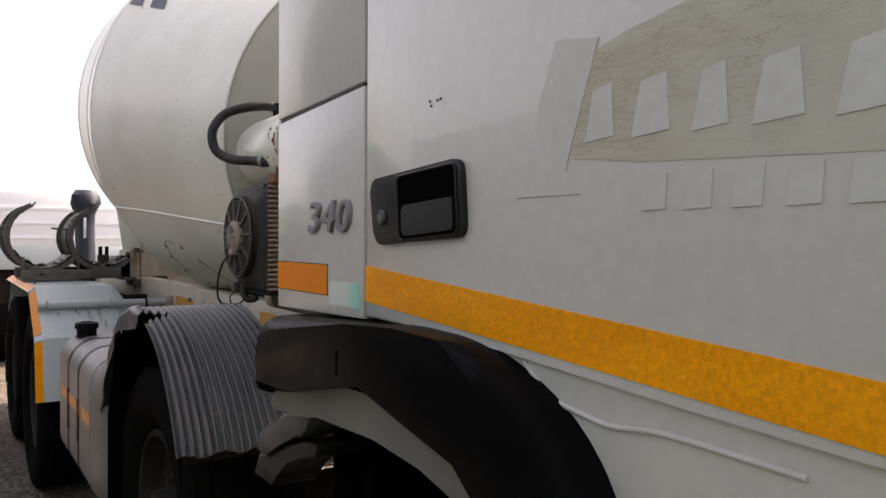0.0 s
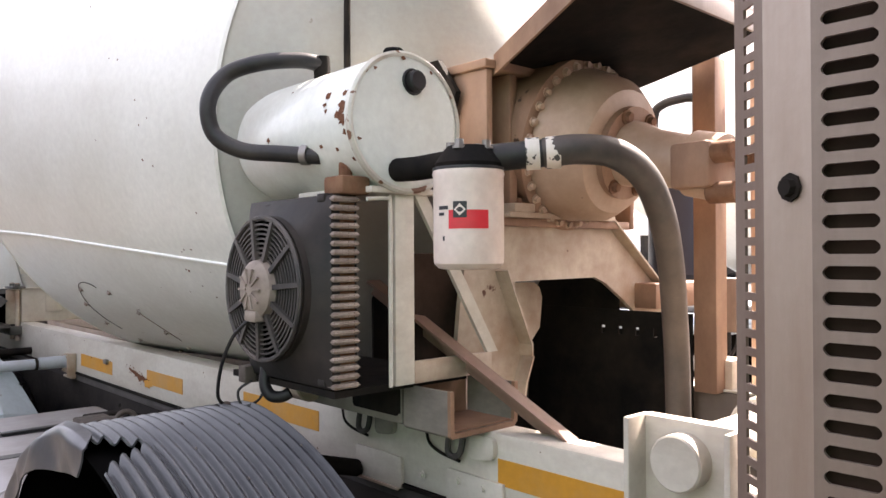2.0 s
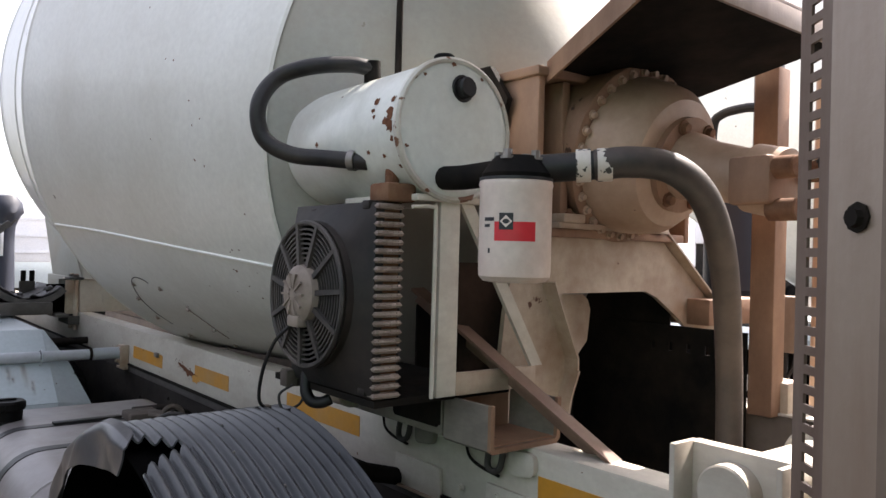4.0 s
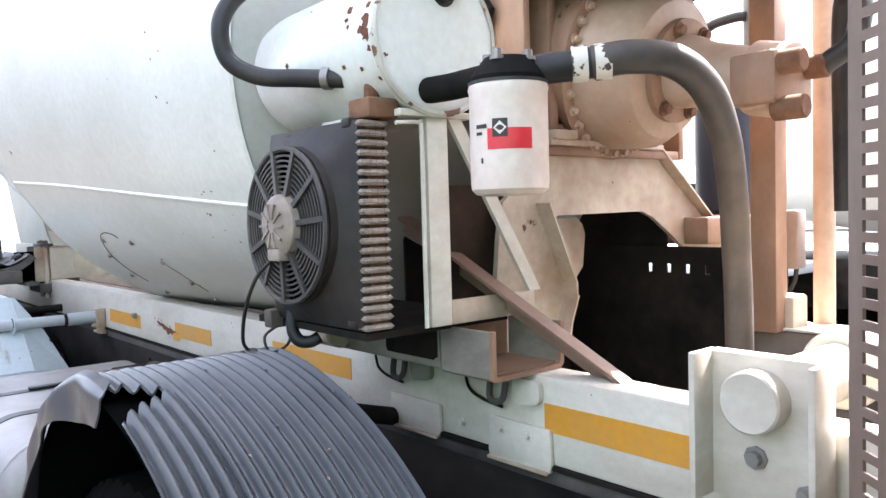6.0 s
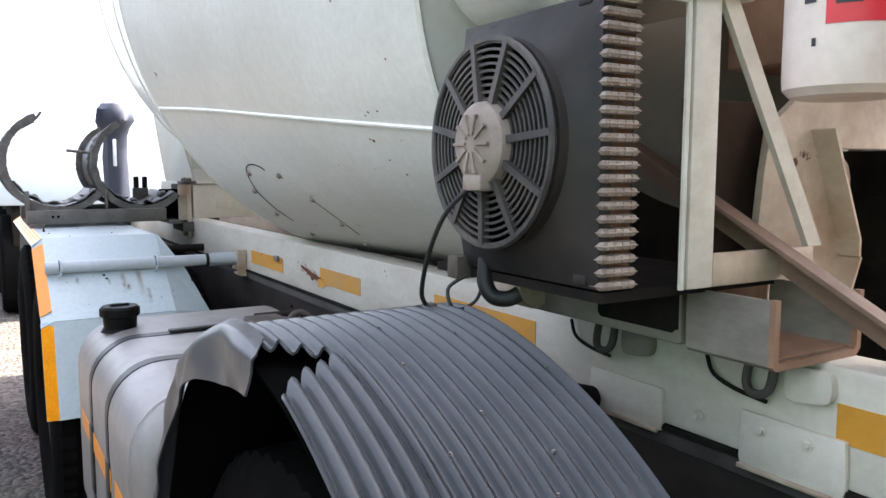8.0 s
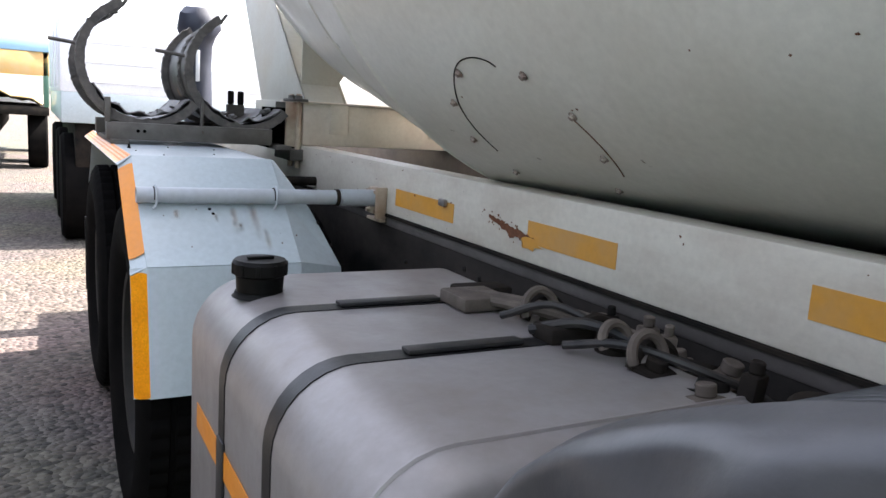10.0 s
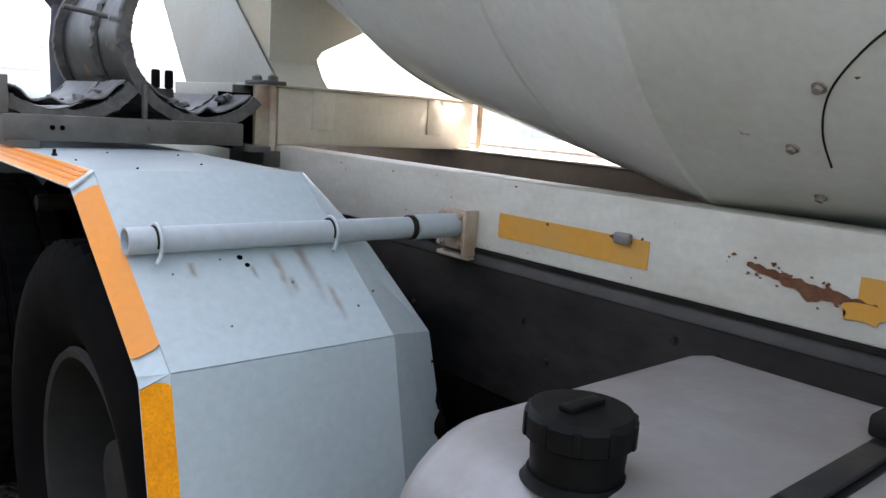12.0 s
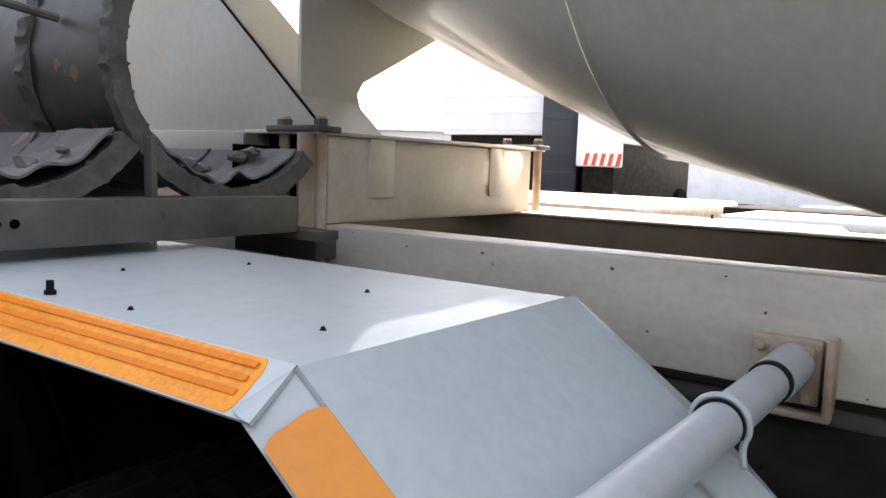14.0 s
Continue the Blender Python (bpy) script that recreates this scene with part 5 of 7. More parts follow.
        bm = box(B(), (1.031, 0.012, -0.002), (1.036, 0.040, 0.002), 0, Matrix.Translation((0, FC.y, FC.z)) @ Matrix.Rotation(a, 4, "X"))
        part("hub_rib", bm, "hub", fan)
    part("hub_boss", box(B(), (1.034, FC.y - 0.022, FC.z - 0.062), (1.060, FC.y + 0.022, FC.z - 0.04), 0.004), "hub", fan)
    for k in range(9):
        a = 2 * math.pi * k / 9
        d, t = Vector((0, math.cos(a), math.sin(a))), Vector((0, -math.sin(a), math.cos(a)))
        bm = B()
        grid = []
        for i in range(6):
            f = i / 5
            r = 0.055 + 0.076 * f
            sw = t * (0.012 * f)
            grid.append([Vector((1.088 + 0.010 * w, FC.y, FC.z)) + d * r + t * (w * (0.014 + 0.012 * f)) + sw for w in (-1, -0.3, 0.4, 1)])
        sheet(bm, grid, 0.0015)
        part("fan_blade", bm, "void", fan)
    part("back_screen", cyl(B(), (1.110, FC.y, FC.z), (1.114, FC.y, FC.z), FR, 40), "void", th)
    for y, z in ((Y0 + 0.03, Z1 - 0.01), (Y0 + 0.22, Z1 - 0.02), (Y0 + 0.03, Z0 + 0.01)):
        part("lug", box(B(), (1.100, y - 0.012, z - 0.004), (1.15, y + 0.012, z + 0.012), 0.003), "cooler", th)
    part("inlet_block", box(B(), (1.118, 3.200, Z1), (1.182, 3.262, Z1 + 0.034), 0.006), "rust", th, "rusty inlet fitting block")
    part("outlet_hose", tube(B(), [(1.112, 3.462, 1.335), (1.106, 3.456, 1.295), (1.112, 3.444, 1.275), (1.128, 3.430, 1.272), (1.142, 3.420, 1.280)], 0.012, 12, 6), "hose", th)
    part("sensor", box(B(), (1.085, 3.50, 1.295), (1.12, 3.53, 1.33), 0.003), "valve", th)
    part("cable", tube(B(), [(1.04, 3.40, 1.435), (1.022, 3.43, 1.40), (1.018, 3.47, 1.34), (1.035, 3.52, 1.275), (1.062, 3.545, 1.246)], 0.0036, 8, 6), "hose", th)
    part("cable", tube(B(), [(1.10, 3.50, 1.30), (1.075, 3.51, 1.28), (1.08, 3.50, 1.25), (1.11, 3.49, 1.26), (1.12, 3.48, 1.29)], 0.003, 6, 6), "hose", th)
    part("cable_foot", box(B(), (1.052, 3.537, 1.236), (1.076, 3.558, 1.254), 0.005), "hose_dusty", th)
    part("back_plate", box(B(), (1.174, 3.26, 1.315), (1.188, 3.50, 1.64), 0.003), "tan", th)
    return th


oil_cooler()


# ---- bracket, beam and supports that carry cooler and tank ----
def tank_bracket():
    th = thing("tank_bracket", "cream steel bracket frame with rusty brace", "bracket")
    Y = 3.190
    part("post", box(B(), (1.231, Y, 1.309), (1.278, Y + 0.012, 1.676), 0.002), "cream", th)
    part("foot", box(B(), (1.278, Y, 1.309), (1.491, Y + 0.012, 1.352), 0.002), "cream_dirty", th)
    part("diagonal", prism(B(), [(1.278, 1.676), (1.309, 1.676), (1.510, 1.352), (1.479, 1.352)], "y", Y + 0.001, Y + 0.010), "cream", th)
    part("top_bar", box(B(), (1.17, Y - 0.008, 1.672), (1.33, Y + 0.24, 1.684), 0.002), "cream", th)
    part("thin_rod", tube(B(), [(1.165, Y, 1.660), (1.212, Y, 1.662), (1.219, Y, 1.646), (1.219, Y, 1.45), (1.219, Y, 1.31)], 0.004, 6, 4), "cream", th)
    part("rusty_sheet", box(B(), (1.33, Y + 0.10, 1.33), (1.52, Y + 0.106, 1.56)), "duct", th, "dark rust-brown backing sheet")
    # angle brace down to the rail
    a, c = Vector((1.338, 3.40, 1.50)), Vector((1.462, 2.955, 1.208))
    d = (c - a).normalized()
    u = d.cross(Vector((0, 0, 1))).normalized()
    w = u.cross(d)
    bm = B()
    for q0, q1 in (((-0.022, -0.003), (0.022, 0.003)), ((-0.022, -0.034), (-0.016, -0.003))):
        vs = [bm.verts.new(p + u * x + w * z) for p in (a, c) for x in (q0[0], q1[0]) for z in (q0[1], q1[1])]
        bmesh.ops.convex_hull(bm, input=vs)
    part("angle_brace", bm, "brace", th, "dusty brown angle-iron brace", smooth=False)
    # box beam on the rail with its open end
    part("beam", box(B(), (1.302, 3.26, 1.214), (1.44, 3.62, 1.300), 0.010), "beam", th, "grimy box beam on the rail")
    part("oily_sleeve", box(B(), (1.299, 3.262, 1.224), (1.44, 3.435, 1.302), 0.014), "dark", th, "oil-blackened sleeve round the beam")
    bm = prism(B(), [(1.295, 1.300), (1.295, 1.218), (1.300, 1.213), (1.468, 1.213), (1.478, 1.222), (1.480, 1.300), (1.472, 1.300), (1.470, 1.226), (1.464, 1.221), (1.306, 1.221), (1.303, 1.225), (1.303, 1.300)], "y", 3.115, 3.245)
    part("open_shoe", bm, "beam", th, "grimy open steel shoe")
    lip = [(1.2945, 1.301), (1.2945, 1.2175), (1.2997, 1.2125), (1.4685, 1.2125), (1.4785, 1.222), (1.4805, 1.301), (1.471, 1.301), (1.469, 1.2265), (1.4635, 1.2215), (1.3065, 1.2215), (1.304, 1.225), (1.304, 1.301)]
    part("shoe_lining", box(B(), (1.3045, 3.118, 1.2225), (1.468, 3.244, 1.2255)), "tan", th, "rusty brown shoe lining")
    part("shoe_lining", box(B(), (1.3045, 3.118, 1.2265), (1.3065, 3.244, 1.299)), "tan", th)
    part("rusty_lip", prism(B(), lip, "y", 3.108, 3.1165), "tan", th, "rusted raw front edge")
    part("shoe_back", box(B(), (1.303, 3.245, 1.221), (1.467, 3.253, 1.300)), "tan", th)
    bm = B()
    bolt(bm, (1.385, 3.246, 1.25), (0, -1, 0), 0.018, 0.025)
    part("shoe_bolt", bm, "rust", th)
    for dy in (0.0, 0.305):
        rod = [(1.388, 3.206 + dy, 1.214), (1.384, 3.212 + dy, 1.175), (1.380, 3.206 + dy, 1.156), (1.380, 3.188 + dy, 1.152), (1.382, 3.173 + dy, 1.166), (1.387, 3.169 + dy, 1.214)]
        part("u_bolt", tube(B(), rod, 0.0065, 8, 4), "frame_edge", th, "greasy bent U-bolt")
        strap = [(1.391, 3.288 + dy, 1.188), (1.387, 3.272 + dy, 1.163), (1.385, 3.235 + dy, 1.150), (1.385, 3.18 + dy, 1.143), (1.386, 3.12 + dy, 1.146), (1.389, 3.085 + dy, 1.158)]
        part("dished_strap", tube(B(), strap[:4], 0.0032, 8, 5), "dark", th)
        part("clamp_pad", prism(B(), soft_outline([(3.088 + dy, 1.160), (3.088 + dy, 1.203), (3.155 + dy, 1.203), (3.155 + dy, 1.152)], 0.014), "x", 1.386, 1.3985, 0.002), "beam" if dy else "cream", th)
    part("end_plug", cyl(B(), (1.285, 3.56, 1.262), (1.285, 3.63, 1.262), 0.040, 18, 0.004), "cream_dirty", th)
    part("seat_block", box(B(), (1.11, 3.215, 1.298), (1.44, 3.60, 1.311)), "dark", th)
    return th


tank_bracket()


# ---- hydraulic oil tank ----
def oil_tank():
    th = thing("hydraulic_oil_tank", "white cylindrical hydraulic oil tank with rust chips", "oil tank")
    A = Vector((1.249, 3.185, 1.806))
    ax = Vector((0.02, 1, 0.0)).normalized()
    part("shell", rev(B(), [(0, 0.127), (0.008, 0.129), (0.42, 0.129), (0.445, 0.12), (0.46, 0.09), (0.465, 0)], A, ax, 64), "white", th)
    part("end_cap", rev(B(), [(-0.012, 0.0), (-0.014, 0.06), (-0.010, 0.112), (-0.010, 0.122), (-0.006, 0.131), (0.006, 0.131), (0.008, 0.128)], A, ax, 64), "white_plain", th, "pale green-grey tank end cap")
    part("end_flange", rev(B(), [(-0.011, 0.124), (-0.013, 0.130), (-0.010, 0.1345), (-0.002, 0.1345), (0.001, 0.130)], A, ax, 64), "tank_flange", th, "rolled tank flange with rust along its edge")
    rnd = random.Random(5)
    for dy, deg, r in ((0.020, 172, 0.012), (0.014, 182, 0.015), (0.030, 178, 0.010), (0.012, 192, 0.008), (0.018, 160, 0.007), (0.075, 158, 0.008), (0.080, 166, 0.006), (0.074, 172, 0.005), (0.012, 128, 0.005), (0.02, 110, 0.008), (0.014, 100, 0.006), (0.016, 90, 0.007), (0.012, 80, 0.006), (0.16, 120, 0.004), (0.24, 140, 0.004), (0.10, 200, 0.006), (0.05, 205, 0.005), (0.29, 186, 0.006), (0.012, 70, 0.005), (0.012, 215, 0.006), (0.14, 210, 0.004)):
        a = radians(deg)
        n_ = Vector((math.cos(a), 0, math.sin(a)))
        part("paint_chip", chip(A + ax * dy + n_ * 0.1297, (0, 1, 0), n_.cross(Vector((0, 1, 0))), r, rnd), "chips", th)
    for deg, rr, r in ((60, 0.118, 0.004), (95, 0.120, 0.005), (130, 0.119, 0.004), (200, 0.12, 0.004), (300, 0.10, 0.003), (250, 0.05, 0.0025), (340, 0.118, 0.004)):
        a = radians(deg)
        part("paint_chip", chip(A + Vector((rr * math.cos(a), -0.0125, rr * math.sin(a))), (1, 0, 0), (0, 0, 1), r, rnd), "chips", th)
    bm = B()
    cyl(bm, A + Vector((0.012, -0.012, 0.078)), A + Vector((0.012, -0.032, 0.079)), 0.020, 12, 0.003)
    cyl(bm, A + Vector((0.012, -0.010, 0.078)), A + Vector((0.012, -0.016, 0.078)), 0.026, 16, 0.002)
    part("sight_plug", bm, "black", th, "black threaded plug")
    bm = B()
    cyl(bm, A + Vector((0.012, 0.045, 0.125)), A + Vector((0.012, 0.045, 0.152)), 0.020, 14, 0.003)
    part("breather", bm, "dark", th, "small rusty breather cap")
    part("breather_flange", cyl(B(), A + Vector((0.012, 0.045, 0.122)), A + Vector((0.012, 0.045, 0.131)), 0.032, 18, 0.002), "rust", th)
    # looping return hose with its fittings
    loop = [(1.207, 3.40, 1.951), (1.165, 3.415, 1.955), (1.095, 3.45, 1.945), (1.045, 3.495, 1.922), (1.008, 3.50, 1.865), (1.016, 3.495, 1.800), (1.055, 3.455, 1.766), (1.105, 3.385, 1.756), (1.150, 3.312, 1.748)]
    part("return_hose", tube(B(), loop, 0.0165, 14, 8), "hose", th, "thick black looping rubber hose")
    part("hose_nozzle", tube(B(), [(1.207, 3.40, 1.966), (1.209, 3.40, 1.94), (1.211, 3.40, 1.90)], 0.0175, 12, 3), "dark", th)
    part("hose_clamp", rev(B(), [(0, 0.0165), (0, 0.020), (0.014, 0.020), (0.014, 0.0165)], (1.128, 3.348, 1.752), (0.52, -0.84, -0.06), 18), "steel", th)
    part("elbow", tube(B(), [(1.150, 3.312, 1.748), (1.163, 3.285, 1.748), (1.164, 3.258, 1.738), (1.156, 3.244, 1.72), (1.153, 3.24, 1.69)], 0.013, 10, 5), "rust", th, "rusty steel elbow")
    # suction port at the end
    part("suction_pipe", tube(B(), [(1.225, 3.175, 1.715), (1.225, 3.12, 1.713), (1.232, 3.06, 1.716), (1.238, 3.03, 1.718)], 0.022, 14, 4), "dark", th)
    part("dipstick", cyl(B(), (1.30, 3.44, 1.93), (1.302, 3.44, 2.215), 0.0075, 12), "dark", th, "dark thin upright rod")
    part("dipstick_head", rev(B(), [(0, 0.008), (0.0, 0.020), (0.018, 0.026), (0.034, 0.026), (0.036, 0.018), (0.046, 0.016), (0.046, 0)], (1.302, 3.44, 2.205), (0, 0, 1), 18), "steel", th)
    part("saddle", box(B(), (1.20, 3.235, 1.676), (1.30, 3.45, 1.70), 0.003), "cream", th)
    return th


oil_tank()


def oil_filter():
    th = thing("oil_filter", "cream spin-on hydraulic oil filter with red label", "oil filter")
    C = Vector((1.243, 3.005, 0))
    R = 0.0605
    part("can", rev(B(), [(1.532, 0.0), (1.532, 0.040), (1.534, 0.052), (1.542, 0.0595), (1.552, R), (1.688, R), (1.694, R + 0.0015), (1.700, R), (1.700, 0)], C, (0, 0, 1), 48), "filter", th)
    part("gasket", rev(B(), [(1.700, 0.054), (1.700, R + 0.001), (1.705, R + 0.001), (1.705, 0.054)], C, (0, 0, 1), 40), "ink", th)
    head = part("head", rev(B(), [(1.703, 0.0), (1.703, 0.056), (1.712, 0.058), (1.724, 0.050), (1.742, 0.036), (1.746, 0.0)], C, (0, 0, 1), 28), "dark", th, "black cast filter head")
    for a in (20, 110, 200, 290):
        p = C + Vector((0.034 * math.cos(radians(a)), 0.034 * math.sin(radians(a)), 1.735))
        bm = B()
        bolt(bm, p, (0, 0, 1), 0.008, 0.016)
        part("head_bolt", bm, "steel", head)

    def wrap(name, a0, a1, z0, z1, mat, lift, label=""):
        bm = B()
        grid = []
        for k in range(13):
            a = radians(a0 + (a1 - a0) * k / 12)
            grid.append([C + Vector(((R + lift) * math.cos(a), (R + lift) * math.sin(a), z)) for z in (z0, z1)])
        rows = [[bm.verts.new(p) for p in r] for r in grid]
        for a, c in zip(rows, rows[1:]):
            bm.faces.new((a[0], a[1], c[1], c[0]))
        part(name, bm, mat, th, label)
    wrap("label_red", 193, 258, 1.600, 1.631, "red", 0.0006, "red printed label")
    wrap("label_mark", 201, 223, 1.618, 1.645, "ink", 0.0009, "small dark square emblem")
    bm = B()
    bm.faces.new([bm.verts.new(C + Vector(((R + 0.0014) * math.cos(radians(a)), (R + 0.0014) * math.sin(radians(a)), z))) for a, z in ((202.5, 1.6315), (212, 1.6215), (221.5, 1.6315), (212, 1.6415))])
    part("label_lozenge", bm, "filter", th)
    wrap("label_text", 172, 192, 1.632, 1.638, "ink", 0.0006)
    wrap("label_text", 172, 184, 1.622, 1.627, "ink", 0.0006)
    wrap("label_text", 181, 185, 1.580, 1.588, "ink", 0.0006)
    # delivery hose
    part("hose_end", tube(B(), [(1.268, 2.99, 1.722), (1.30, 2.955, 1.726), (1.335, 2.915, 1.73)], 0.024, 16, 4), "hose", th)
    hose = [(1.335, 2.915, 1.73), (1.37, 2.87, 1.735), (1.425, 2.832, 1.728), (1.50, 2.822, 1.692), (1.585, 2.84, 1.622), (1.66, 2.868, 1.53), (1.71, 2.89, 1.42), (1.735, 2.90, 1.30), (1.74, 2.90, 1.02)]
    part("delivery_hose", tube(B(), hose, 0.026, 16, 8), "hose_dusty", th, "long dusty black delivery hose")
    for f, m in ((0.0, "sticker_white"), (0.035, "sticker_white")):
        p = Vector((1.315, 2.938, 1.7284)) + Vector((0.65, -0.75, 0.05)) * f
        part("hose_ring", rev(B(), [(0, 0.0235), (0, 0.0278), (0.024, 0.0278), (0.024, 0.0235)], p, (0.65, -0.75, 0.05), 20), m, th, "peeling white hose tag")
    return th


oil_filter()


# ---- gearbox, motor and pedestal ----
G_O = Vector((1.805, 3.225, 1.822))


def gearbox():
    th = thing("drum_gearbox", "dusty tan drum gearbox with bolted flange", "gearbox")
    ax = Vector((0, -math.cos(radians(13.15)), -math.sin(radians(13.15))))
    part("rear_hub", rev(B(), [(-0.12, 0.0), (-0.12, 0.20), (0.0, 0.20), (0.0, 0)], G_O, ax, 40), "tan", th)
    part("flange", rev(B(), [(0.0, 0.0), (0.0, 0.200), (0.004, 0.206), (0.030, 0.206), (0.034, 0.200), (0.034, 0.18)], G_O, ax, 72), "tan", th)
    d, u, w = frame_of(ax)
    for k in range(32):
        a = 2 * math.pi * k / 32
        bm = B()
        bolt(bm, G_O + d * 0.033 + (u * math.cos(a) + w * math.sin(a)) * 0.190, ax, 0.0075, 0.012)
        part("flange_bolt", bm, "tan_light", th)
    part("housing", rev(B(), [(0.03, 0.182), (0.06, 0.178), (0.12, 0.165), (0.15, 0.14), (0.16, 0.10), (0.16, 0)], G_O, ax, 64), "tan_light", th, "rounded cream-tan gearbox housing")
    part("motor_flange", rev(B(), [(0.155, 0.0), (0.155, 0.105), (0.175, 0.105), (0.175, 0.07), (0.175, 0.0)], G_O, ax, 36), "tan", th)
    for k in range(6):
        a = 2 * math.pi * k / 6
        bm = B()
        bolt(bm, G_O + d * 0.174 + (u * math.cos(a) + w * math.sin(a)) * 0.09, ax, 0.011, 0.016)
        part("motor_bolt", bm, "rust", th)
    part("motor", rev(B(), [(0.17, 0.075), (0.20, 0.072), (0.24, 0.062), (0.33, 0.058), (0.335, 0.07), (0.40, 0.07), (0.405, 0.05), (0.405, 0)], G_O, ax, 32), "tan_light", th, "dusty hydraulic motor")
    m0 = G_O + d * 0.37
    bm = box(B(), m0 + Vector((-0.075, -0.04, -0.05)), m0 + Vector((0.075, 0.05, 0.045)), 0.01)
    part("valve_block", bm, "tan", th)
    for dx, dz in ((-0.05, 0.02), (0.05, 0.02), (-0.04, -0.06)):
        part("port", cyl(B(), m0 + Vector((dx, -0.08, dz)), m0 + Vector((dx, -0.02, dz)), 0.022, 14, 0.003), "rust", th)
    part("motor_hose", tube(B(), [m0 + Vector((0.05, -0.07, 0.02)), m0 + Vector((0.06, -0.12, 0.06)), m0 + Vector((0.09, -0.12, 0.14)), m0 + Vector((0.14, -0.08, 0.17)), m0 + Vector((0.18, -0.05, 0.10)), m0 + Vector((0.19, -0.05, -0.25))], 0.02, 12, 6), "hose", th)
    # box-shaped bearing yoke behind the flange
    y0, y1 = 3.235, 3.38
    for lo, hi in (((1.515, y0 - 0.008, 1.965), (2.10, y1, 1.985)), ((1.525, y0, 1.62), (1.545, y1, 1.965)), ((2.07, y0, 1.62), (2.09, y1, 1.965)), ((1.60, y0, 1.642), (1.625, y1 - 0.014, 1.963)), ((1.547, y1 - 0.012, 1.642), (2.068, y1, 1.963)), ((1.547, y0, 1.62), (2.068, y1, 1.64))):
        part("yoke_plate", box(B(), lo, hi, 0.004), "tan", th, "rusty tan yoke plate")
    for x, z in ((1.575, 1.93), (1.575, 1.86), (1.575, 1.70)):
        bm = B()
        bolt(bm, (x, y1 - 0.013, z), (0, -1, 0), 0.010, 0.012)
        part("yoke_bolt", bm, "rust", th)
    part("yoke_ear", prism(B(), [(3.30, 1.92), (3.36, 2.0), (3.40, 2.0), (3.42, 1.80), (3.38, 1.70)], "x", 1.495, 1.51), "dark", th)
    return th


gearbox()


def pedestal():
    th = thing("gearbox_pedestal", "cream steel portal pedestal under the gearbox", "pedestal")
    Y = 3.262
    outer = [(1.452, 1.213), (1.448, 1.32), (1.462, 1.45), (1.475, 1.525), (1.560, 1.585), (1.590, 1.640), (1.975, 1.650), (2.032, 1.602), (2.372, 1.358), (2.36, 1.338)]
    inner = [(2.29, 1.345), (2.165, 1.366), (2.07, 1.431), (1.985, 1.481), (1.94, 1.496), (1.640, 1.494), (1.612, 1.480), (1.602, 1.455), (1.655, 1.350), (1.655, 1.325), (1.631, 1.268), (1.62, 1.213)]
    part("portal_plate", prism(B(), outer + inner, "y", Y - 0.006, Y + 0.006), "cream_dirty", th, smooth=False)
    part("top_flange", box(B(), (1.585, Y - 0.04, 1.640), (1.985, Y + 0.10, 1.652), 0.002), "cream_dirty", th)
    for (xa, za), (xb, zb), y0, y1 in (((1.985, 1.650), (2.37, 1.357), -0.030, 0.04), ((1.612, 1.480), (1.640, 1.494), -0.004, 0.04), ((1.640, 1.494), (1.94, 1.496), -0.004, 0.04), ((1.575, 1.522), (1.655, 1.352), -0.045, 0.004), ((1.655, 1.352), (1.655, 1.325), -0.045, 0.004), ((1.655, 1.325), (1.631, 1.268), -0.045, 0.004), ((1.631, 1.268), (1.62, 1.213), -0.045, 0.004)):
        bm = B()
        sheet(bm, [[Vector((xa, Y + y0, za)), Vector((xb, Y + y0, zb))], [Vector((xa, Y + y1, za)), Vector((xb, Y + y1, zb))]], 0.005)
        part("folded_edge", bm, "cream_dirty", th, smooth=False)
    part("inner_web", prism(B(), [(1.64, 1.24), (1.64, 1.486), (1.828, 1.484), (1.848, 1.470), (1.858, 1.445), (1.848, 1.367), (1.802, 1.322), (1.74, 1.24)], "y", Y + 0.10, Y + 0.108), "cream_dirty", th)
    for x in (1.63, 1.94):
        part("foot_pad", box(B(), (x - 0.035, Y - 0.045, 1.652), (x + 0.035, Y + 0.02, 1.672), 0.003), "cream_dirty", th)
    for x in (1.63, 1.94):
        bm = B()
        bolt(bm, (x, Y - 0.02, 1.672), (0, 0, 1), 0.012, 0.012)
        part("pad_bolt", bm, "rust", th)
    return th


pedestal()


def rear_cover():
    th = thing("engine_cover", "black engine cover sheet with a row of holes", "engine cover")
    X, z0, z1 = 2.08, 0.95, 1.405
    hs = [3.111, 3.166, 3.220, 3.273, 3.328]
    us = [3.06] + [v for k in hs for v in (k - 0.006, k + 0.006)] + [3.95]
    bm = perforated(us, [z0, 1.339, 1.361, z1], lambda i, j: i % 2 == 1 and j == 1, lambda u, v: Vector((X, u, v)), 0.005)
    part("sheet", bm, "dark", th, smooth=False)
    # floor, upper and back sheets are added to keep the opening dark
    part("shade_floor", box(B(), (1.49, 2.95, 1.0), (2.08, 3.9, 1.012)), "void", th)
    part("shade_upper_sheet", box(B(), (2.086, 3.285, 1.37), (2.091, 3.95, 1.50)), "dark", th)
    part("shade_back_sheet", box(B(), (1.49, 3.60, 1.012), (2.30, 3.606, 1.55)), "dark", th)
    part("stay", cyl(B(), (2.10, 3.2, 0.80), (2.10, 3.2, 0.96), 0.02, 10), "dark", th)
    return th


rear_cover()


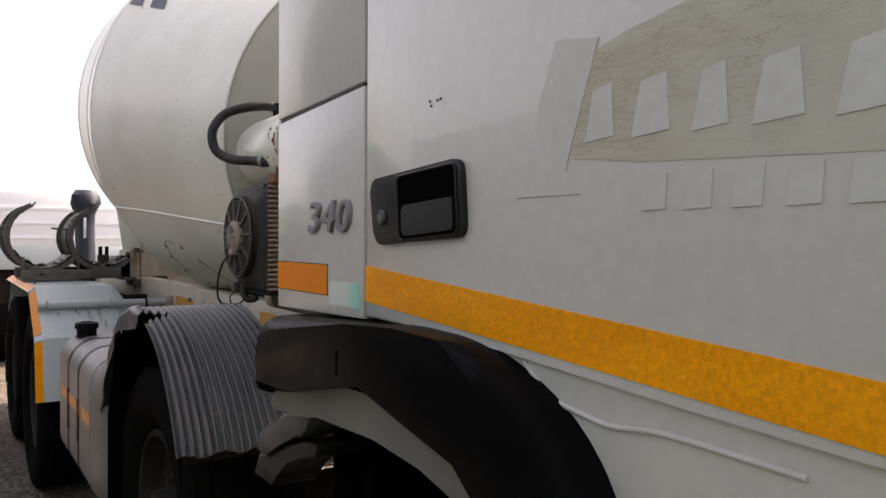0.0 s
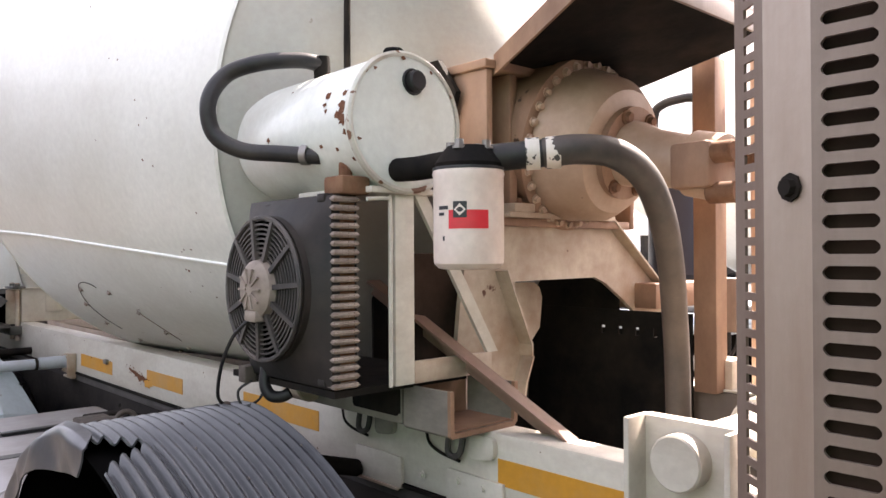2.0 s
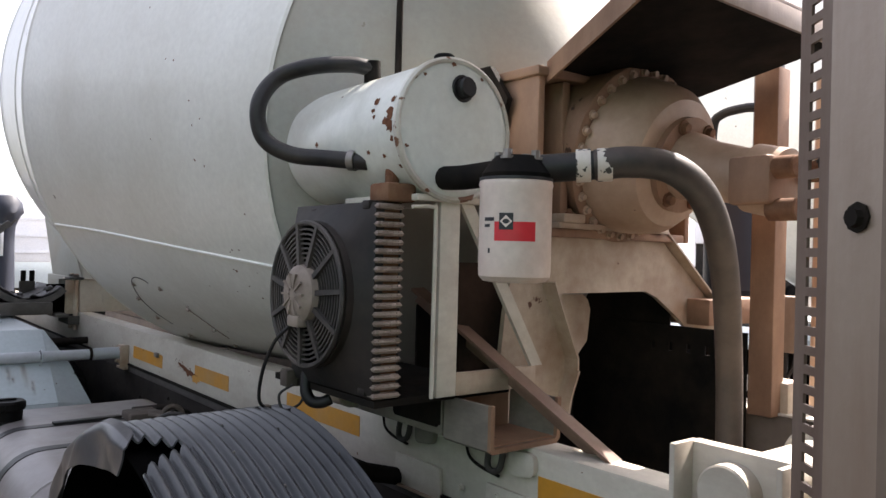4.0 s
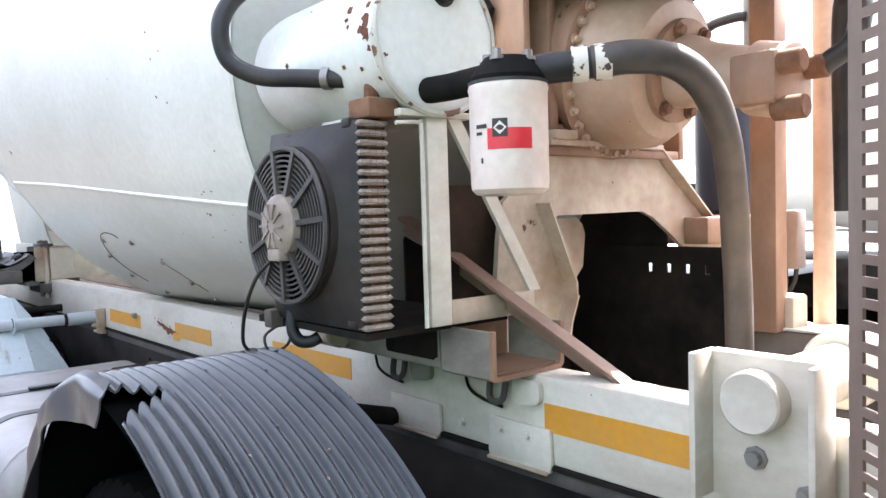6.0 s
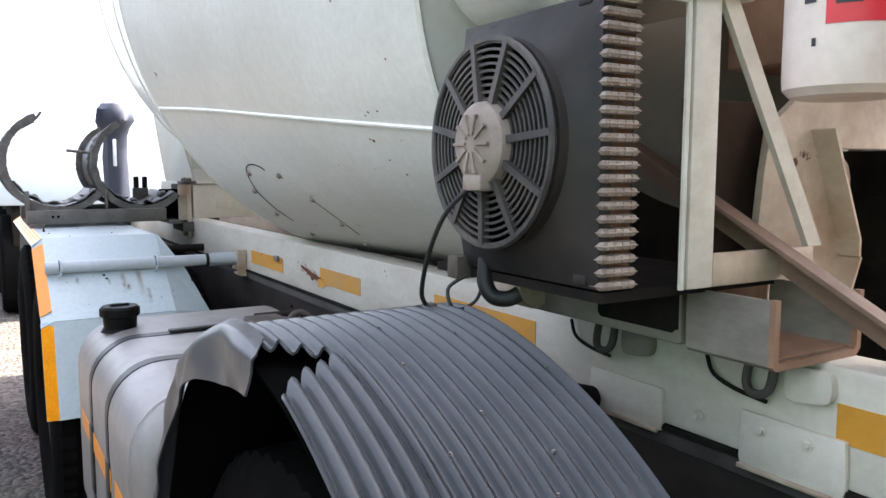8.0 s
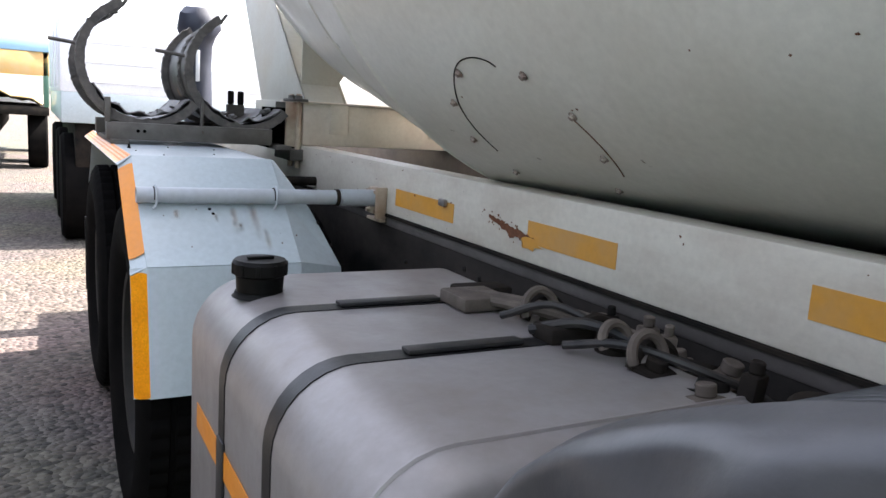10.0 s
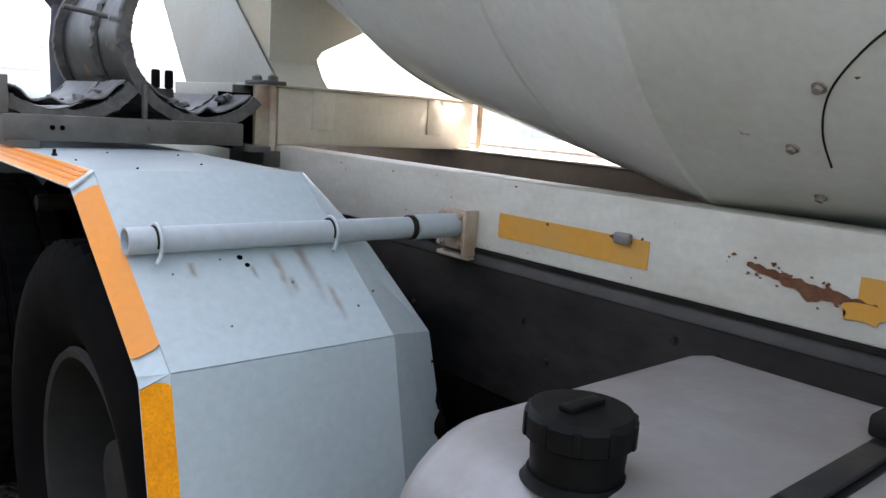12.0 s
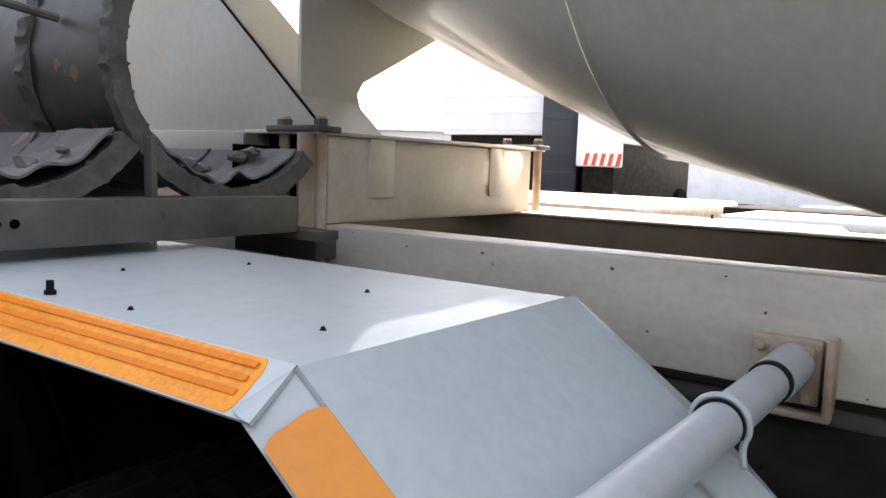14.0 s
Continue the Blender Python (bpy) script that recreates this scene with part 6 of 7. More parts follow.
def far_frame():
    """Uprights, beam and boxes on the far side of the gearbox."""
    th = thing("far_side_frame", "rust-brown uprights and beam on the far rail", "frame")
    part("beam", box(B(), (2.12, 3.19, 1.408), (2.42, 3.41, 1.476), 0.004), "tan", th, "rust-orange beam end")
    part("upright", box(B(), (2.085, 3.0, 1.21), (2.14, 3.062, 2.04), 0.004), "tan", th)
    part("stack_pipe", cyl(B(), (2.25, 2.965, 1.0), (2.25, 2.965, 2.05), 0.024, 18), "tan_light", th, "dusty upright pipe")
    part("junction_box", box(B(), (2.38, 3.088, 1.332), (2.43, 3.165, 1.486), 0.006), "grille", th, "small grey junction box")
    for k in range(2):
        part("cable", tube(B(), [(2.40, 3.10 + 0.03 * k, 1.335), (2.40, 3.11 + 0.02 * k, 1.29), (2.38, 3.13, 1.255 - 0.01 * k), (2.30, 3.16, 1.23)], 0.006, 8, 5), "hose", th)
    part("air_cleaner", cyl(B(), (2.52, 3.36, 1.478), (2.52, 3.36, 1.80), 0.092, 28, 0.012), "tarp", th, "dark blue-grey upright canister")
    part("intake_pipe", cyl(B(), (2.50, 3.25, 1.80), (2.50, 3.25, 2.30), 0.042, 20), "flare", th, "grey upright intake pipe")
    part("intake_elbow", tube(B(), [(2.52, 3.36, 1.79), (2.52, 3.35, 1.83), (2.51, 3.30, 1.85), (2.50, 3.25, 1.84)], 0.04, 14, 5), "flare", th)
    part("breather_pipe", tube(B(), [(2.45, 3.40, 1.80), (2.45, 3.40, 1.98), (2.45, 3.37, 2.02), (2.45, 3.30, 2.03), (2.46, 3.27, 2.03)], 0.014, 10, 5), "hose", th)
    part("base_plate", box(B(), (2.12, 3.19, 1.214), (2.60, 3.45, 1.226), 0.003), "dark", th)
    part("post", box(B(), (2.40, 3.32, 1.226), (2.46, 3.38, 1.41), 0.004), "dark", th)
    m = part("mount_block", box(B(), (2.125, 2.98, 1.213), (2.20, 3.072, 1.292), 0.008), "cream_dirty", th, "stained cream mount on the far rail")
    part("mount_stud", box(B(), (2.112, 3.01, 1.235), (2.126, 3.04, 1.262), 0.004), "rust", m)
    return th


far_frame()


# ---- cab mount on the rail ----
def cab_mount():
    th = thing("cab_mount", "cream U-shaped cab mount bracket with cross tube", "cab mount")
    part("plate", box(B(), (1.372, 2.585, 1.10), (1.399, 2.75, 1.305), 0.002), "cream", th)
    part("flange", box(B(), (1.325, 2.742, 1.10), (1.385, 2.752, 1.307), 0.003), "cream", th)
    part("flange", box(B(), (1.325, 2.578, 1.10), (1.385, 2.588, 1.307), 0.003), "cream", th)
    part("cross_tube", cyl(B(), (1.338, 2.672, 1.246), (2.27, 2.672, 1.246), 0.0425, 32, 0.003), "cream", th)
    part("collar", cyl(B(), (1.62, 2.672, 1.246), (1.66, 2.672, 1.246), 0.062, 32, 0.004), "cream", th)
    for y, z, r in ((2.678, 1.165, 0.011), (2.61, 1.13, 0.009)):
        bm = B()
        bolt(bm, (1.372, y, z), (-1, 0, 0), r, 0.014)
        part("bolt", bm, "steel", th)
    return th


cab_mount()


def heat_shield():
    """Slotted sheet-metal column behind the cab."""
    th = thing("slotted_shield", "dusty slotted sheet-metal shield behind the cab", "heat shield")
    Z0, Z1 = 1.18, 2.75
    XB = 0.985
    # plain rounded face between the slotted side and the hole-edged flange
    bm = B()
    grid = []
    for z in np.linspace(Z0, Z1, 9):
        grid.append([Vector(p) for p in ((1.0115, 2.383, z), (1.006, 2.372, z), (0.998, 2.352, z), (0.990, 2.336, z), (XB, 2.326, z))])
    sheet(bm, grid, 0.003)
    part("corner_post", bm, "shield_post", th, "paler dusty rounded corner post")
    part("seam", box(B(), (XB - 0.0012, 2.3235, Z0), (XB + 0.0025, 2.3262, Z1)), "duct", th, "dark seam beside the corner post")
    # slotted side: bars round two rows of slots
    cols = ((2.276, 2.320), (2.220, 2.258))
    pitch, hgt, e = 0.0210, 0.0112, 0.0042
    us = [2.05, 2.220, 2.220 + e, 2.258 - e, 2.258, 2.276, 2.276 + e, 2.320 - e, 2.320, 2.328]
    vs, z = [Z0], Z0 + 0.02
    while z < Z1 - 0.03:
        vs += [z, z + e, z + hgt - e, z + hgt]
        z += pitch
    vs.append(Z1)

    def slot(i, j):
        return i in (1, 2, 3, 5, 6, 7) and j % 4 in (1, 2, 3)

    def round_off(i, j, u, v):
        if i in (1, 4, 5, 8) and j % 4 in (1, 0) and 0 < j < len(vs) - 1:
            u += 0.0018 * (1 if i in (1, 5) else -1)
            v += 0.0018 * (1 if j % 4 == 1 else -1)
        return u, v
    bm = perforated(us, vs, slot, lambda u, v: Vector((XB, u, v)), 0.004, round_off)
    part("slotted_side", bm, "grille", th, "sheet with two rows of rounded slots", smooth=False)
    # narrow flange with small holes
    vs, z = [Z0], Z0 + 0.008
    while z < Z1 - 0.02:
        vs += [z, z + 0.0095]
        z += 0.0175
    vs.append(Z1)
    bm = perforated([0.0, 0.30, 0.66, 1.0], vs, lambda i, j: i == 1 and j % 2 == 1, lambda u, v: Vector((1.0115 + 0.038 * u, 2.383 + 0.046 * u, v)), 0.003)
    part("holed_flange", bm, "grille", th, smooth=False)
    for zz in (1.33, 1.615, 1.91, 2.2):
        bm = B()
        bolt(bm, (0.997, 2.352, zz), (-0.9, 0.42, 0), 0.0085, 0.008)
        part("bolt", bm, "dark", th)
    part("duct", box(B(), (0.997, 1.95, 1.1), (1.30, 2.334, 2.75), 0.006), "duct", th, "dark air duct inside the shield")
    part("foot", box(B(), (1.0, 2.30, 1.06), (1.42, 2.38, 1.18), 0.006), "grille", th)
    return th


heat_shield()


# ---- water tank above the gearbox ----
def water_tank():
    th = thing("water_tank", "off-white round-ended steel water tank", "water tank")
    O = Vector((1.592, 3.165, 2.440))
    ax = Vector((0, -1, 0))
    R = 0.270
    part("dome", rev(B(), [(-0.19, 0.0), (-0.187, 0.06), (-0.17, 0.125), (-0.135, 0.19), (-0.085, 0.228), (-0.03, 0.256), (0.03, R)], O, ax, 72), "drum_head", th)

    def ring(bm, s_, lift=0.0, scale=1.0):
        low = R + 0.075 * min(1.0, max(0.0, (s_ - 0.03) / 0.25))
        out = []
        for k in range(72):
            a = 2 * math.pi * k / 72
            rz = (low if math.sin(a) < 0 else R) + lift
            out.append(bm.verts.new((O.x + (R - 0.004 + lift) * math.cos(a) * scale, O.y - s_, O.z + rz * math.sin(a) * scale)))
        return out

    def skin(rows):
        bm = B()
        rr = [ring(bm, *q) for q in rows]
        for ra, rc in zip(rr, rr[1:]):
            for k in range(72):
                bm.faces.new((ra[k], ra[(k + 1) % 72], rc[(k + 1) % 72], rc[k]))
        return bm
    bm = skin([(0.025, -0.001), (0.03,), (0.06,), (0.10,), (0.16,), (0.22,), (0.28,), (0.5,), (0.85,), (0.92, 0.0, 0.8), (0.95, 0.0, 0.4), (0.952, 0.0, 0.01)])
    part("shell", bm, "tankw", th)
    for s_ in (0.31, 0.36):
        part("strap", skin([(s_, 0.0), (s_ + 0.002, 0.005), (s_ + 0.010, 0.005), (s_ + 0.012, 0.0)]), "tankw", th, "dirty tank strap")
    # name board, its lettering reduced to plain dark blocks
    bx = 1.325
    board = part("name_board", box(B(), (bx, 2.72, 2.380), (bx + 0.012, 3.268, 2.448), 0.001), "white_plain", th, "white name board with dark blocks")
    part("board_shelf", box(B(), (bx - 0.008, 2.715, 2.366), (bx + 0.10, 3.272, 2.380), 0.001), "tan", board)
    y = 3.255
    for k in range(8):
        w_ = 0.016 if k == 1 else 0.043
        part("block_mark", box(B(), (bx - 0.0015, y - w_, 2.388), (bx + 0.0005, y, 2.438)), "navy", board)
        y -= w_ + 0.012
    # maker's plate on its holder
    pl = part("plate_holder", box(B(), (1.325, 3.025, 2.216), (1.42, 3.105, 2.292), 0.003), "tan", th, "small tan holder with a maker's plate")
    part("maker_plate", box(B(), (1.3235, 3.034, 2.224), (1.3255, 3.097, 2.285)), "rust", pl, "brown stained maker's plate")
    for zz, y0, y1 in ((2.272, 3.05, 3.085), (2.258, 3.04, 3.075), (2.246, 3.045, 3.08), (2.232, 3.07, 3.085)):
        part("plate_bar", box(B(), (1.3225, y0, zz - 0.003), (1.324, y1, zz + 0.004)), "cream", pl)
    # carrying angle and sloping support sheet
    part("carrier_angle", box(B(), (1.375, 2.83, 2.078), (1.95, 2.90, 2.085), 0.001), "grille", th, "tan steel carrier angle")
    part("carrier_web", box(B(), (1.375, 2.83, 2.035), (1.95, 2.837, 2.078), 0.001), "grille", th)
    bm = B()
    sheet(bm, [[Vector((1.385, 2.845, 2.06)), Vector((2.05, 2.845, 2.06))], [Vector((1.55, 3.235, 1.992)), Vector((2.07, 3.235, 1.992))]], 0.006)
    part("support_sheet", bm, "dark", th, "dark sloping support sheet", smooth=False)
    bm = B()
    sheet(bm, [[Vector((1.383, 2.845, 2.065)), Vector((1.548, 3.235, 1.997))], [Vector((1.383, 2.845, 2.02)), Vector((1.548, 3.235, 1.952))]], 0.006)
    part("sheet_edge", bm, "tan", th, smooth=False)
    return th


water_tank()


# ---- rear cross beam, drum support and chutes ----
def cross_beam():
    th = thing("rear_cross_beam", "cream steel cross beam clamped on the rails", "cross beam")
    part("beam", box(B(), (1.405, 6.50, 1.213), (2.20, 6.68, 1.384), 0.006), "beam_cream", th)
    part("top_plate", box(B(), (1.36, 6.49, 1.384), (2.26, 6.69, 1.392), 0.002), "beam_cream", th)
    for x0, x1 in ((1.52, 1.60), (1.98, 2.05)):
        part("doubler", box(B(), (x0, 6.494, 1.262), (x1, 6.50, 1.384), 0.002), "beam_cream", th)
    for x in (1.385, 2.235):
        for y in (6.50, 6.60):
            part("clamp_bolt", cyl(B(), (x, y, 1.12), (x, y, 1.418), 0.011, 12), "cream_dirty", th)
            part("clamp_nut", cyl(B(), (x, y, 1.400), (x, y, 1.413), 0.015, 6), "tray", th)
        part("clamp_plate", box(B(), (x - 0.03, 6.48, 1.388), (x + 0.035, 6.622, 1.400), 0.003), "tray", th)
        part("clamp_foot", box(B(), (x - 0.04, 6.47, 1.15), (x + 0.03, 6.70, 1.195), 0.004), "tray", th)
    part("end_channel", box(B(), (1.334, 6.505, 1.205), (1.402, 6.513, 1.384), 0.002), "cream_dirty", th, "stained flange of the beam's end channel")
    part("end_channel", box(B(), (1.334, 6.655, 1.205), (1.402, 6.663, 1.384), 0.002), "tray", th)
    # near-black faces put the shade inside the channel into colour
    part("channel_web", box(B(), (1.394, 6.514, 1.205), (1.402, 6.654, 1.384)), "void", th, "inside of the end channel, black for its shade")
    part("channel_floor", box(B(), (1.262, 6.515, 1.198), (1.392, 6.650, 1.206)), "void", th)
    part("shade_plate", box(B(), (1.262, 6.60, 1.207), (1.390, 6.606, 1.36)), "void", th)
    return th


cross_beam()


def drum_support():
    th = thing("drum_support", "grey-white welded steel drum support", "drum support")
    for x in (1.42,):
        part("side_plate", prism(B(), [(6.52, 1.392), (7.22, 1.392), (7.60, 1.90), (7.90, 2.30), (7.55, 2.30)], "x", x, x + 0.008), "support", th, smooth=False)
        part("far_plate", prism(B(), [(6.52, 1.392), (7.22, 1.392), (7.60, 1.90), (7.90, 2.30), (7.55, 2.30)], "x", x + 0.16, x + 0.168), "support", th, smooth=False)
        bm = B()
        sheet(bm, [[Vector((x, 6.52, 1.392)), Vector((x + 0.168, 6.52, 1.392))], [Vector((x, 7.55, 2.30)), Vector((x + 0.168, 7.55, 2.30))]], 0.006)
        part("front_plate", bm, "support", th, smooth=False)
        bm = B()
        sheet(bm, [[Vector((x, 7.22, 1.392)), Vector((x + 0.168, 7.22, 1.392))], [Vector((x, 7.90, 2.30)), Vector((x + 0.168, 7.90, 2.30))]], 0.006)
        part("rear_plate", bm, "support", th, smooth=False)
    part("base_rail", box(B(), (1.41, 6.68, 1.30), (2.18, 7.30, 1.392), 0.004), "support", th)
    part("cross_plate", prism(B(), [(1.425, 1.392), (1.63, 1.392), (1.593, 1.48), (1.612, 1.507), (1.735, 1.567), (2.0, 1.70), (2.0, 1.90), (1.425, 1.90)], "y", 6.60, 6.608), "support", th, smooth=False)
    part("roller", cyl(B(), (1.40, 7.35, 2.05), (1.50, 7.35, 2.05), 0.13, 32, 0.01), "dark", th)
    return th


drum_support()


def chute_tray():
    th = thing("chute_tray", "dirty grey steel channel carrying spare chutes", "tray")
    part("channel", box(B(), (0.66, 6.43, 1.210), (1.26, 6.50, 1.272), 0.003), "tray", th)
    part("channel", box(B(), (0.66, 6.95, 1.210), (1.34, 7.02, 1.272), 0.003), "tray", th)
    for x in (0.70, 1.30):
        part("bearer", box(B(), (x - 0.03, 6.40, 1.196), (x + 0.03, 7.10, 1.212)), "tray", th)
    for x in (0.765, 0.787):
        part("hole", cyl(B(), (x, 6.428, 1.243), (x, 6.436, 1.243), 0.0065, 7), "void", th)
    part("upright", box(B(), (0.655, 6.44, 1.272), (0.675, 6.455, 1.36), 0.002), "tray", th)
    part("divider", box(B(), (0.99, 6.45, 1.27), (1.00, 6.47, 1.36), 0.002), "tray", th)
    part("lug_plate", box(B(), (1.20, 6.98, 1.27), (1.28, 7.0, 1.36), 0.004), "tray", th)
    for x in (1.218, 1.262):
        part("lug_bolt", cyl(B(), (x, 6.98, 1.36), (x, 6.98, 1.42), 0.014, 10, 0.004), "dark", th)
    return th


chute_tray()


def spare_chute(cx, cy0, length, R, a0, a1, seed):
    """A half-pipe chute section lying on the tray, its rim thick with dried concrete."""
    th = thing("spare_chute", "worn steel half-pipe chute caked with dried concrete", "chute", "spare chutes")
    rnd = random.Random(seed)
    zc = 1.272 + R + 0.006
    c = Vector((cx, cy0, zc))
    n = 40

    def at(a, y, r):
        return Vector((cx + r * math.cos(radians(a)), y, zc + r * math.sin(radians(a))))
    bm = B()
    grid = []
    for k in range(n + 1):
        a = a0 + (a1 - a0) * k / n
        grid.append([at(a, cy0 + length * f, R) for f in (0, 0.25, 0.5, 0.75, 1)])
    sheet(bm, grid, 0.005)
    part("shell", bm, "chute", th)
    for f in (0.0, 0.45, 1.0):
        bm = B()
        rows = []
        wide = 0.010 if f == 0.45 else 0.026
        for k in range(121):
            a = a0 + (a1 - a0) * k / 120
            n1 = noise.noise(Vector((k * 0.55, seed * 3 + f, 0)))
            n2 = noise.noise(Vector((k * 0.17, seed * 5 + f, 4)))
            inner = R - 0.004 - (0.009 * max(0, n1) + 0.008 * max(0, n2)) * (f != 0.45)
            rows.append([at(a, cy0 + length * f - 0.008 + 0.004 * n2, inner), at(a, cy0 + length * f - 0.010 + 0.003 * n1, R + wide + 0.004 * n1)])
        sheet(bm, rows, 0.020 if f != 0.45 else 0.028)
        part("rim_band", bm, "chute_rim", th, "crusted dark rim flange" if f == 0 else "", angle=60)
    # caked concrete inside the near rim
    bm = B()
    rows = []
    for k in range(37):
        f = k / 36
        a = 205 + (a1 - 205) * f
        lump = 0.012 + 0.022 * max(0, math.sin(f * math.pi)) * (0.6 + 0.5 * noise.noise(Vector((f * 7, seed, 0))))
        row = []
        for j in range(9):
            g = j / 8
            y = cy0 - 0.012 + 0.16 * g
            r = R - 0.004 - lump * (1 - 0.6 * g) * (0.75 + 0.5 * noise.noise(Vector((f * 9, g * 4, seed + 3))))
            row.append(at(a, y, r))
        rows.append(row)
    sheet(bm, rows, 0.004)
    part("concrete_crust", bm, "concrete", th, "lumpy grey dried concrete crust", angle=80)
    for k in range(6):
        bm = B()
        f = rnd.random()
        a = 215 + (a1 - 220) * f
        p = at(a, cy0 + rnd.uniform(0.0, 0.12), R - 0.03)
        s = rnd.uniform(0.006, 0.02)
        r = bmesh.ops.create_icosphere(bm, subdivisions=1, radius=s, matrix=Matrix.Translation(p) @ Matrix.Diagonal((1, 1.3, 0.6, 1)))
        for v in r["verts"]:
            v.co += Vector((rnd.uniform(-1, 1), rnd.uniform(-1, 1), rnd.uniform(-1, 1))) * s * 0.25
        part("concrete_lump", bm, "concrete", th)
    e = at(a0, cy0, R)
    part("hook", cyl(B(), e, e + Vector((0.02, -0.02, 0.03)), 0.006, 8), "chute_rim", th)
    e = at(165, cy0 + length * 0.25, R + 0.004)
    part("side_handle", cyl(B(), e, e + Vector((-0.11, 0.0, 0.012)), 0.007, 8), "chute_rim", th)
    return th


spare_chute(0.800, 6.50, 0.55, 0.212, 112, 322, 3)
spare_chute(1.165, 6.50, 0.60, 0.205, 118, 318, 8)


def covered_pump():
    th = thing("covered_post", "upright black tarpaulin-wrapped control post", "covered post")
    O = Vector((1.31, 8.28, 0))
    rnd = random.Random(4)
    bm = B()
    prof = [(0.55, 0.075), (1.10, 0.075), (1.30, 0.082), (1.55, 0.078), (1.70, 0.075), (1.74, 0.105), (1.79, 0.122), (1.86, 0.118), (1.90, 0.085), (1.915, 0.0)]
    rings = []
    for z, r in prof:
        if r == 0:
            rings.append([bm.verts.new(O + Vector((0, 0, z)))])
            continue
        rings.append([bm.verts.new(O + Vector((math.cos(2 * math.pi * k / 16) * r * (1 + rnd.uniform(-0.12, 0.12)), math.sin(2 * math.pi * k / 16) * r * (1 + rnd.uniform(-0.12, 0.12)), z + rnd.uniform(-0.01, 0.01)))) for k in range(16)])
    for a, c in zip(rings, rings[1:]):
        for k in range(16):
            j = (k + 1) % 16
            bm.faces.new((a[k], a[j], c[0]) if len(c) == 1 else (a[k], a[j], c[j], c[k]))
    part("cover", bm, "tarp", th, "crumpled dark blue-black cover")
    part("post", cyl(B(), O + Vector((0, 0, 0.0)), O + Vector((0, 0, 1.2)), 0.05, 14), "dark", th)
    part("base", box(B(), O + Vector((-0.2, -0.2, 0.0)), O + Vector((0.2, 0.2, 0.02)), 0.004), "dark", th)
    part("strip", box(B(), O + Vector((-0.03, -0.095, 1.48)), O + Vector((-0.008, -0.083, 1.66)), 0.002), "pvc", th)
    return th


covered_pump()


# ---- yard beyond: other vehicles ----
def box_truck(x, y, yaw, L, W, H, body, label, name="parked_box_truck", z0=1.15, stripes=True, apron=""):
    th = thing(name, label, "truck", "parked trucks")
    part("box_body", box(B(), (-W / 2, 0, z0), (W / 2, L, z0 + H), 0.03), body, th)
    k = 0.35
    while k < L:
        for xs in (-W / 2 - 0.012, W / 2):
            part("rib", box(B(), (xs, k, z0 + 0.05), (xs + 0.012, k + 0.04, z0 + H - 0.05)), body, th)
        k += 1.1
    for zz in np.arange(z0 + 0.10, z0 + H - 0.06, 0.17 if H < 1 else 0.30):
        part("rib", box(B(), (-W / 2 + 0.05, -0.012, zz), (W / 2 - 0.05, 0, zz + 0.03)), body, th)
    low = z0 - 0.26 if apron else z0
    if apron:
        part("apron", box(B(), (-W / 2 + 0.01, 0.01, low), (W / 2 - 0.01, L - 0.01, z0 + 0.03), 0.01), apron, th)
    part("underframe", box(B(), (-W / 2 + 0.12, 0.1, 0.7), (W / 2 - 0.12, L - 0.1, low), 0.01), "dark", th)
    for k in range(10 if stripes else 0):
        x0, dx = -W / 2 + 0.05 + k * (W - 0.1) / 10, (W - 0.1) / 10
        part("tail_stripe", prism(B(), [(x0, z0 + 0.02), (x0 + dx, z0 + 0.02), (x0 + dx * 1.6, z0 + 0.22), (x0 + dx * 0.6, z0 + 0.22)], "y", -0.03, -0.012), "stripe_red" if k % 2 else "stripe", th)
    for wy in (0.55, 1.85, L - 0.8):
        for s in (-1, 1):
            part("wheel", cyl(B(), (s * (W / 2 - 0.30), wy, 0.5), (s * (W / 2 - 0.01), wy, 0.5), 0.5, 32, 0.03), "rubber", th)
    th.matrix_basis = pose(x, y, 0, 0, 0, yaw)
    return th


